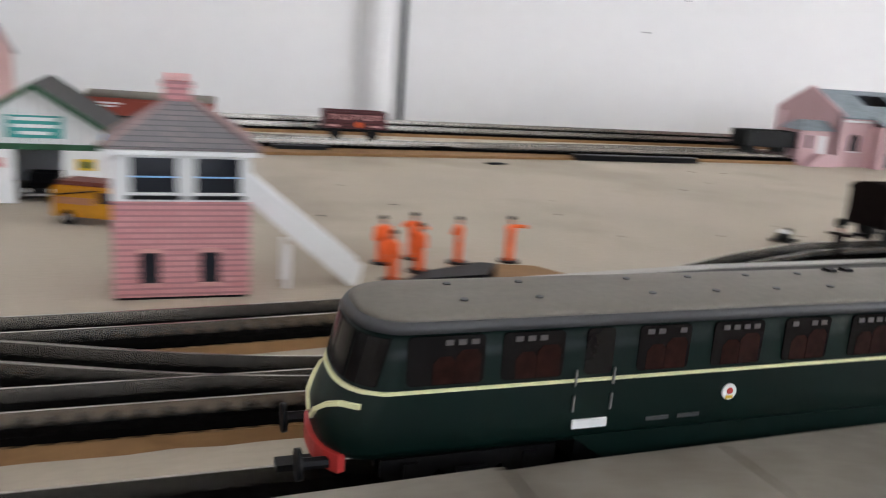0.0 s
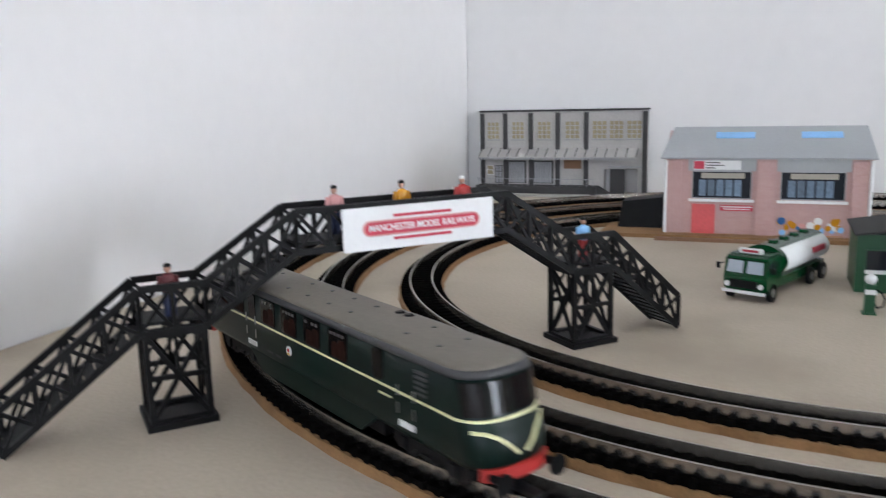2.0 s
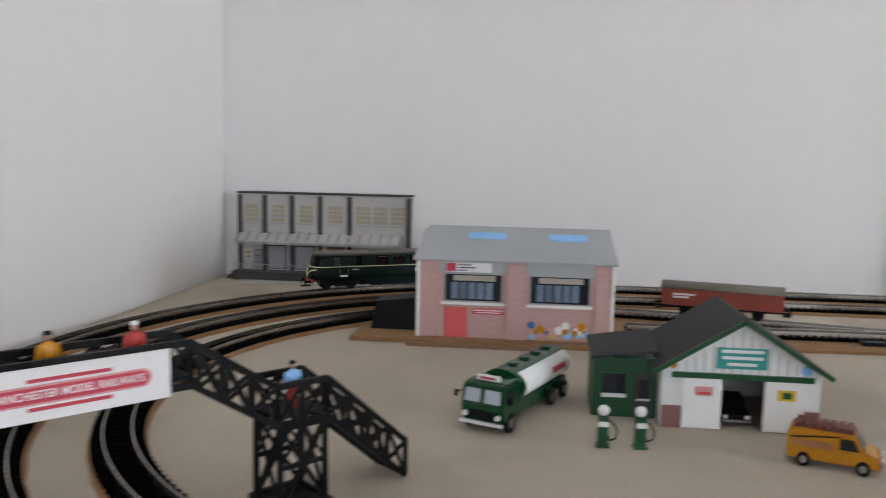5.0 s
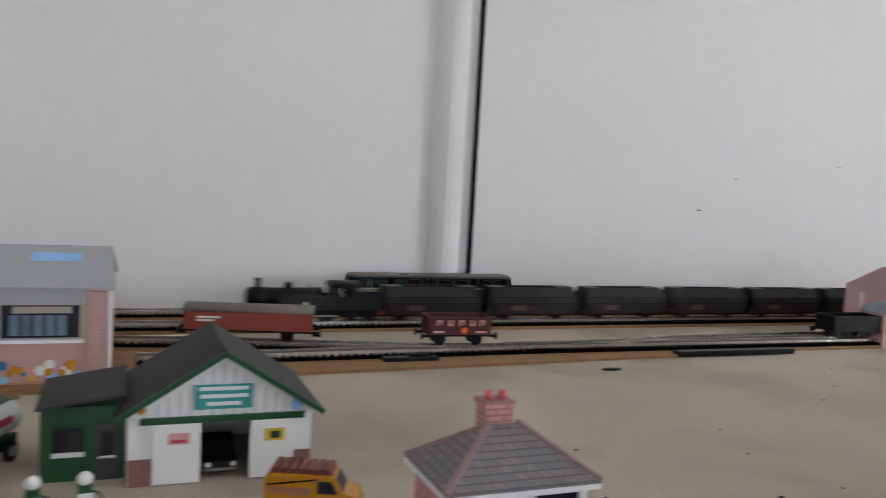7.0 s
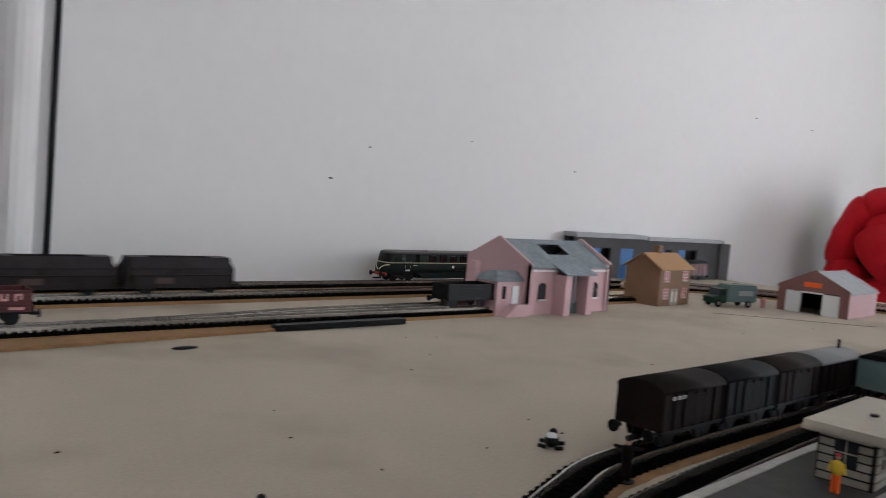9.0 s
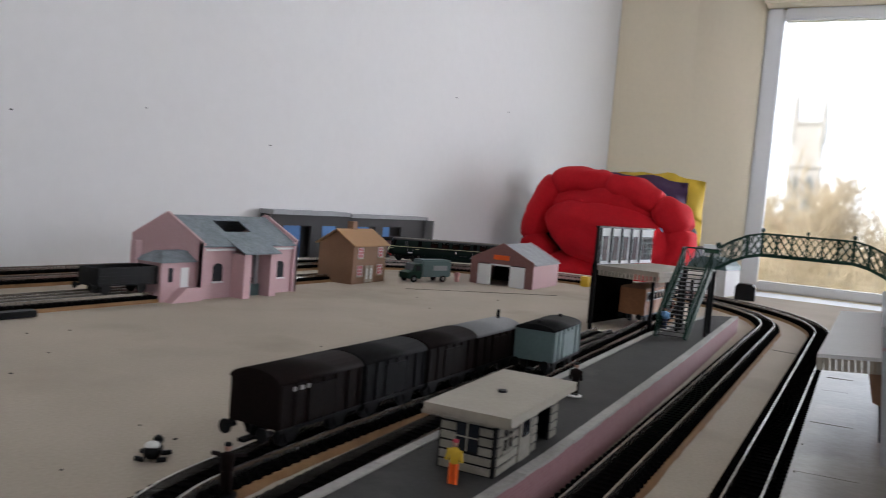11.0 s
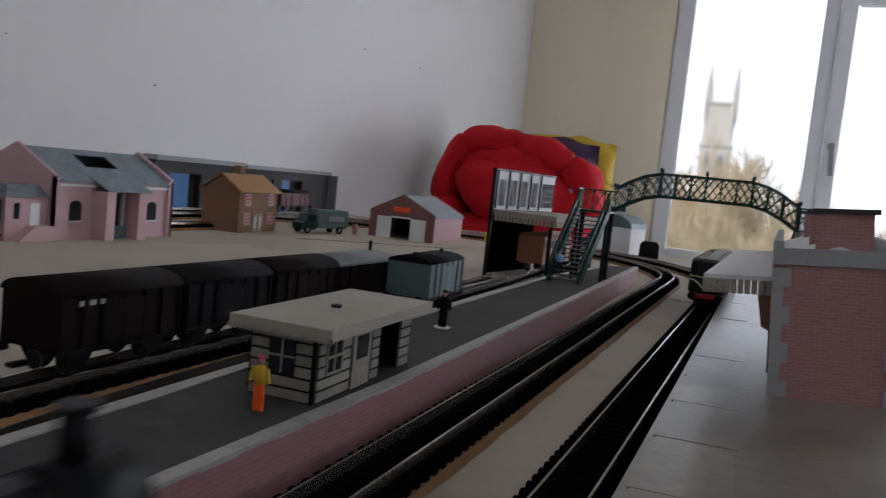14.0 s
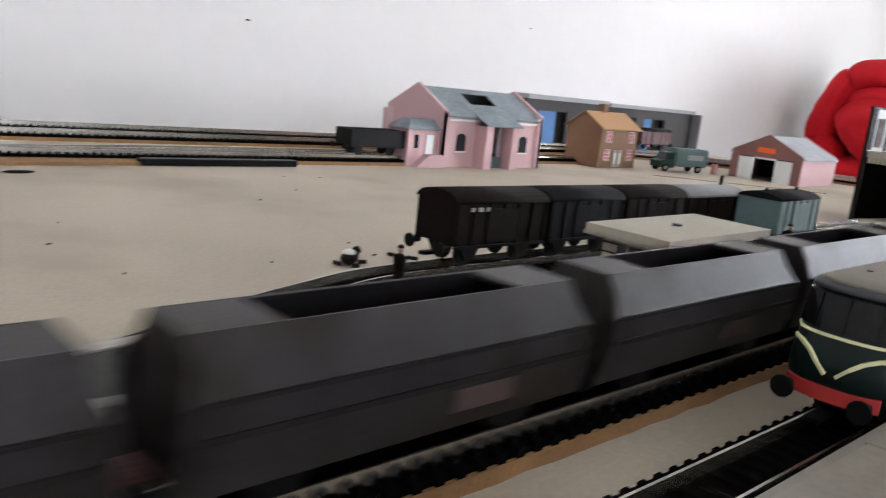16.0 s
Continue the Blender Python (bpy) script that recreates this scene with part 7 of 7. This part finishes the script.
# ---- concrete station with canopy beside the loop ----
def art_station():
    t = thing("canopy_station", "white panelled station front with a flat canopy on posts", "building", pose(1.505, 0.537, 0, 0, 0, -8) @ Matrix.Diagonal((0.72, 1, 1, 1)))
    L = 0.225
    bm = B(); box(bm, 0, L, 0, .003, .076, .119); part("upper_wall", bm, WHITE, t, "white upper wall with dark edges")
    # black set-back sheet stands for the dark interior under the canopy
    bm = B(); box(bm, 0.060, L, .022, .026, 0, .075); part("lower_wall", bm, BALLAST, t)
    bm = B(); box(bm, -.003, 0, -.001, .003, 0, .119); box(bm, -.003, L + .002, -.001, .004, .119, .1212); part("edge_strip", bm, SOOT, t)
    for i in range(5):
        x = 0.006 + i * 0.0400
        for j in range(3 if i == 4 else 1):
            window_y(x + .009 + j * .0165, x + .009 + j * .0165 + (.0135 if i == 4 else .017), 0, .081, .109, t, SOOT, 2, 4, MINRED, .0014)
        bm = B(); box(bm, x - .0025, x, -.002, 0, .077, .119); part("pilaster", bm, SOOT, t)
    bm = B(); box(bm, 0.004, L, -.075, 0, .0700, .0755); cn = part("canopy", bm, CREAMCARD, t, "flat grey-cream canopy")
    bm = B()
    for i in range(50):
        box(bm, .0045 + i * .0044, .0075 + i * .0044, -.0756, -.0748, .064, .0702)
    for i in range(16):
        box(bm, .0034, .0042, -.0745 + i * .0046, -.0712 + i * .0046, .064, .0702)
    part("valance", bm, CREAMCARD, cn)
    for x in (0.03, 0.09, .15, .21):
        bm = B(); rod(bm, (x, -.062, 0.0), (x, -.062, .070), .0022, 10); box(bm, x - .005, x + .005, -.067, -.057, 0, .003); part("post", bm, SOOT, t)


art_station()
bw = van_wagon("orange-brown panelled coach with cream window frames under the canopy", pose(1.628, 0.507, 0.0045, 0, 0, -2), 0.112, 0.0440, BROWNTIMB, BROWNCARD, ribs=8, arc=0.004)
for i in range(7):
    panel("window_frame", -0.050 + i * 0.0145, -0.0395 + i * 0.0145, -0.0155, 0.0290, 0.0400, CREAMCARD, bw, 0.0010)
    panel("window", -0.0488 + i * 0.0145, -0.0407 + i * 0.0145, -0.0164, 0.0302, 0.0388, DARKGLASS, bw, 0.0004)

# ---- beyond the track: soft bag, tin and boxes ----
t = thing("bean_bag", "large red nylon bean bag with puffed, creased rim segments", "bean bag", pose(2.70, 0.893, 0.107))
BAG_RIM = [(0.212, -0.050), (0.150, 0.108), (0.000, 0.104), (-0.135, 0.062), (-0.205, 0.000), (-0.165, -0.105), (0.020, -0.125), (0.150, -0.120)]
for i in range(len(BAG_RIM)):
    p0, p1 = Vector((0, *BAG_RIM[i])), Vector((0, *BAG_RIM[(i + 1) % len(BAG_RIM)]))
    bm = B()
    rings = []
    for k in range(15):
        c = p0.lerp(p1, k / 14 * 1.06 - 0.03)
        d = Vector((0, (p1 - p0).z, -(p1 - p0).y)).normalized()
        d = d if d.dot(c) > 0 else -d
        puff = 0.66 + 0.34 * math.sin(math.pi * k / 14) ** 0.55
        ring = []
        for q in np.linspace(0, 2 * math.pi, 23)[:-1]:
            v = c + d * (0.043 * puff * math.cos(q)) + Vector((0.060 * puff * math.sin(q) - 0.012, 0, 0))
            fold = noise.noise(v * 22) * 0.009 + noise.noise(v * 55) * 0.003
            ring.append(v + d * fold + Vector((fold * 0.8, 0, 0)))
        rings.append(ring)
    loft(bm, rings, smooth=True)
    part("padded_segment", bm, REDFAB, t)
for cy, cz, ry, rz, x, dx, tilt in ((0.0, 0.030, 0.165, 0.080, -0.002, 0.085, 0.10), (-0.012, -0.026, 0.176, 0.086, -0.040, 0.090, 0.16)):
    bm = B(); blob(bm, (0, 0, 0), (dx, ry, rz), 34, 20)
    for v in bm.verts:
        w = Vector((x, cy, cz)) + v.co
        crease = 0.008 * math.sin(8 * math.atan2(v.co.z, v.co.y) + 30 * v.co.y)
        v.co = w + Vector((noise.noise(w * 16) * 0.016 + noise.noise(w * 45) * 0.005 + crease * .4, 0, noise.noise(w * 14) * 0.010 + tilt * v.co.y))
    part("cushion", bm, REDFAB, t)
bm = B(); blob(bm, (0.085, 0.03, -0.038), (0.085, 0.250, 0.167), 26, 14); part("back_panel", bm, NAVY, t, "dark grey padded back")
# flat pale blue patch at the right of the cushion
bm = B(); blob(bm, (-0.060, -0.150, -0.040), (0.012, 0.018, 0.046), 14, 10)
for v in bm.verts:
    v.co.y += noise.noise(v.co * 60) * 0.012
part("lining_fold", bm, SKYBLUE, t, "silvery pale blue patch")
t = thing("folded_bags", "purple and yellow fabric bags stacked behind", "bag", pose(2.96, 0.80, 0.0))


def slab(y0, y1, z0, z1, x0, x1, seed):
    """A soft flat bag standing on edge."""
    bm = B(); bmesh.ops.create_grid(bm, x_segments=14, y_segments=10, size=0.5)
    top = [v for v in bm.verts]
    for v in top:
        u, w = v.co.x + .5, v.co.y + .5
        edge = min(u, 1 - u, w, 1 - w)
        fat = min(1.0, edge * 6) ** .5
        yy, zz = y0 + (y1 - y0) * u, z0 + (z1 - z0) * w
        v.co = Vector(((x0 + x1) / 2 - (x1 - x0) / 2 * fat + noise.noise((yy * 20, zz * 20, seed)) * .010, yy + noise.noise((zz * 14, seed, yy * 9)) * .006, zz + noise.noise((yy * 16, seed, 3)) * .016 - w * .05 * max(0.0, .35 - u)))
    geo = bmesh.ops.solidify(bm, geom=bm.faces[:], thickness=(x1 - x0) * .5)
    for f in bm.faces:
        f.smooth = True
    return bm


part("purple_bag", slab(-0.050, 0.32, -0.095, 0.256, -0.05, 0.05, 2.3), PURPLE, t, "purple fabric bag")
part("yellow_bag", slab(-0.080, 0.19, -0.095, 0.268, 0.06, 0.13, 7.1), YELFAB, t, "yellow fabric bag")
bm = B(); box(bm, -0.04, 0.12, -0.10, 0.20, -0.099, 0.062); part("crate", bm, NAVY, t)
t = thing("storage_tin", "white and teal rounded tin on the board", "tin", pose(2.20, 0.525, 0.0, 0, 0, -12) @ Matrix.Diagonal((1.2, 1.25, 1.35, 1)))
bm = B(); prism(bm, [(-.030, 0), (.030, 0), (.030, .036)] + [(.030 * math.cos(q), .036 + .016 * math.sin(q)) for q in np.linspace(0, math.pi, 9)[1:-1]] + [(-.030, .036)], -.03, .03, "x"); part("body", bm, WHITE, t)
bm = B(); prism(bm, [(.030 * math.cos(q) * 1.03, .036 + .0168 * math.sin(q)) for q in np.linspace(0, math.pi, 9)], -.031, .031, "x"); part("lid", bm, BLUEGREY, t, "teal lid")
t = thing("card_box", "small white and green printed box", "box", pose(2.215, 0.535, 0.0708, 0, 0, 10))
bm = B(); box(bm, -.012, .012, -.016, .016, 0, .022); part("carton", bm, WHITE, t); bm = B(); box(bm, -.0124, -.0118, -.014, .014, .006, .014); part("stripe", bm, WGREEN, t)
bm = B(); prism(bm, [(-.017, 0), (.017, 0), (.017, .024), (.012, .030), (-.012, .030), (-.017, .024)], -.015, .015, "x")
ob = solid("lineside_hut", bm, SOOT, "small black hut beside the curved track", "hut"); ob.matrix_world = pose(2.15, 0.458, 0, 0, 0, 5)
bm = B(); box(bm, 2.005, 2.02, 0.708, 0.722, 0, 0.018); solid("yellow_block", bm, YELFAB, "small yellow block beside the brick shed", "block")


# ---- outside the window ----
# stone, twig and leaf colours lightened so the outdoors looks overexposed
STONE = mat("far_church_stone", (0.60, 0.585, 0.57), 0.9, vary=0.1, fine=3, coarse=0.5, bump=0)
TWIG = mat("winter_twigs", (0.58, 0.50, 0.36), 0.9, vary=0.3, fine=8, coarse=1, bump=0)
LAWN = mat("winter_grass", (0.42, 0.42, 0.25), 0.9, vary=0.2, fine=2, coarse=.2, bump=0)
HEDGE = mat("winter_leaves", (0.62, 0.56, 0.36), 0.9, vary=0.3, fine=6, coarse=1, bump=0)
BRIGHT = bpy.data.materials.new("bright_overcast_sky")
BRIGHT.use_nodes = True
_e = BRIGHT.node_tree.nodes.new("ShaderNodeEmission")
_e.inputs[0].default_value, _e.inputs[1].default_value = (0.97, 0.985, 1.0, 1), 3.2
BRIGHT.node_tree.links.new(_e.outputs[0], BRIGHT.node_tree.nodes["Material Output"].inputs[0])
bm = B(); box(bm, 150, 151, -160, 130, -30, 110)
solid("backdrop", bm, BRIGHT, "bright white hazy sky beyond the window", kind="structure")
bm = B(); box(bm, 6, 149, -200, 200, -5.2, -5.0)
solid("lawn_outside", bm, LAWN, "far winter grass below the window", kind="structure")
t = thing("church", "distant pale stone church with a pinnacled tower", "church", pose(42, 3.75, -6.2))
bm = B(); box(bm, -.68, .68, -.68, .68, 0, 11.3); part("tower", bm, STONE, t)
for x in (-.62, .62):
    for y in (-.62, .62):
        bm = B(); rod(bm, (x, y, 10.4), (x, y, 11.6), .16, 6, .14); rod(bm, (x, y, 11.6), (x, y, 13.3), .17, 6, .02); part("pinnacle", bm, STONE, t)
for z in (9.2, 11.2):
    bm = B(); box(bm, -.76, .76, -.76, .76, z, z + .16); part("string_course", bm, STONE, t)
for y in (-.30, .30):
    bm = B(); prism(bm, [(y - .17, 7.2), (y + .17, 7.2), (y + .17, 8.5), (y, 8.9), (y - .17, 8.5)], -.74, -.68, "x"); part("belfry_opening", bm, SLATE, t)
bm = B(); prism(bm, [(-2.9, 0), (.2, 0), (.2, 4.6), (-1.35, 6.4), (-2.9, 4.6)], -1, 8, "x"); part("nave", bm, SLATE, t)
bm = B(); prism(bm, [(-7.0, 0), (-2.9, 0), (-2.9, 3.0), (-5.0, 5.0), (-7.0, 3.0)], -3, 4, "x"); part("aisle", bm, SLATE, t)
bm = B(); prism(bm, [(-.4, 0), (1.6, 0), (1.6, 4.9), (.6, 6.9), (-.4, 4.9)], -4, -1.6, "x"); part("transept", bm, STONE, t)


def bare_tree(x, y, h, seed, leaf=False):
    r = random.Random(seed)
    t = thing("bare_tree", "leafless winter tree with many fine twigs", "tree", pose(x, y, -5.0), "trees outside the window")
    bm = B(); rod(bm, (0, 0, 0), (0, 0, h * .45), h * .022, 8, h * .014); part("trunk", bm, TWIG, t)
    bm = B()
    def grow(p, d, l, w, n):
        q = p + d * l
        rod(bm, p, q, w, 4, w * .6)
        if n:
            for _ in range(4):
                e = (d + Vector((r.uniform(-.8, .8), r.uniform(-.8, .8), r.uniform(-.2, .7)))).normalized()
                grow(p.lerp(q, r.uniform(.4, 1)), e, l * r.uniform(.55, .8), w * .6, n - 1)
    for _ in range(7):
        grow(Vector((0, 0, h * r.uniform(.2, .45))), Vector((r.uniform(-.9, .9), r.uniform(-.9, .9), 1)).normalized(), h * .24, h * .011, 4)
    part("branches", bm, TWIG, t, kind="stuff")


for i, (x, y, h) in enumerate(((20, 1.6, 7.2), (24, 2.6, 7.6), (18, .9, 5.6), (30, .2, 6.6), (26, -2.0, 6.0), (22, -1.2, 5.5), (32, -4.5, 6.5), (17, 1.9, 5.4))):
    bare_tree(x, y, h, i)
bm = B()
r7 = random.Random(7)
for i in range(900):
    x, y = r7.uniform(14, 34), r7.uniform(-7, 4)
    z = -5 + r7.uniform(0, 4.3 if y < 1 else 3.6)
    a = Vector((x, y, z)); s = r7.uniform(.15, .4)
    d = Vector((r7.uniform(-1, 1), r7.uniform(-1, 1), r7.uniform(-.3, 1))) * s
    e = Vector((r7.uniform(-1, 1), r7.uniform(-1, 1), r7.uniform(-1, 1))) * s * .5
    bm.faces.new([bm.verts.new(q) for q in (a, a + d, a + d + e, a + e)])
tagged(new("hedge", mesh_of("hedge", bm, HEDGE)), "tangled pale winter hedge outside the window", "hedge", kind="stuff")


# ---- movement ----
def motions():
    times = [i * 0.25 for i in range(65)]
    # distance of the railcar's middle along the outer line, and of the engine's front along the middle line
    rc_t = [0, 0.5, 1.0, 1.5, 2.0, 2.5, 3.0, 6.0, 6.5, 7.0, 7.5, 8.0, 8.5, 9.0, 12.5, 14.0, 14.5, 15.3, 16.0]
    rc_s = [1.048, 1.2025, 1.336, 1.467, 1.611, 1.757, 1.918, 2.852, 2.996, 3.166, 3.321, 3.480, 3.628, 3.785, 5.057, 5.614, 5.786, 6.022, 6.180]
    tr_t = [0, 6.0, 7.0, 8.0, 9.5, 14.5, 14.8, 15.3, 15.5, 16.0]
    tr_s = [-0.476, 0.956, 1.210, 1.452, 1.776, 3.178, 3.306, 3.495, 3.562, 3.734]

    def spread(v, ts, vs):
        return float(np.interp(v, ts, vs))

    def soft(v, ts, vs):
        return sum(spread(v + d, ts, vs) for d in (-0.3, -0.15, 0, 0.15, 0.3)) / 5 if 0.3 < v < 15.7 else spread(v, ts, vs)
    rows = []
    for t in times:
        x, y, z, a = outer.placed(soft(t, rc_t, rc_s), 0.07, RZ)
        rows.append((t, pose(x, y, z, 0, 0, a)))
    walk(the_railcar, rows)
    for thing_, back, half in [(the_loco, 0.0755, 0.04)] + [(h, 0.151 + 0.0645 + 0.1320 * i, 0.036) for i, h in enumerate(hoppers)]:
        rows = []
        for t in times:
            x, y, z, a = middle.placed(soft(t, tr_t, tr_s) - back, half, RZ)
            rows.append((t, pose(x, y, z, 0, 0, a)))
        walk(thing_, rows)


motions()
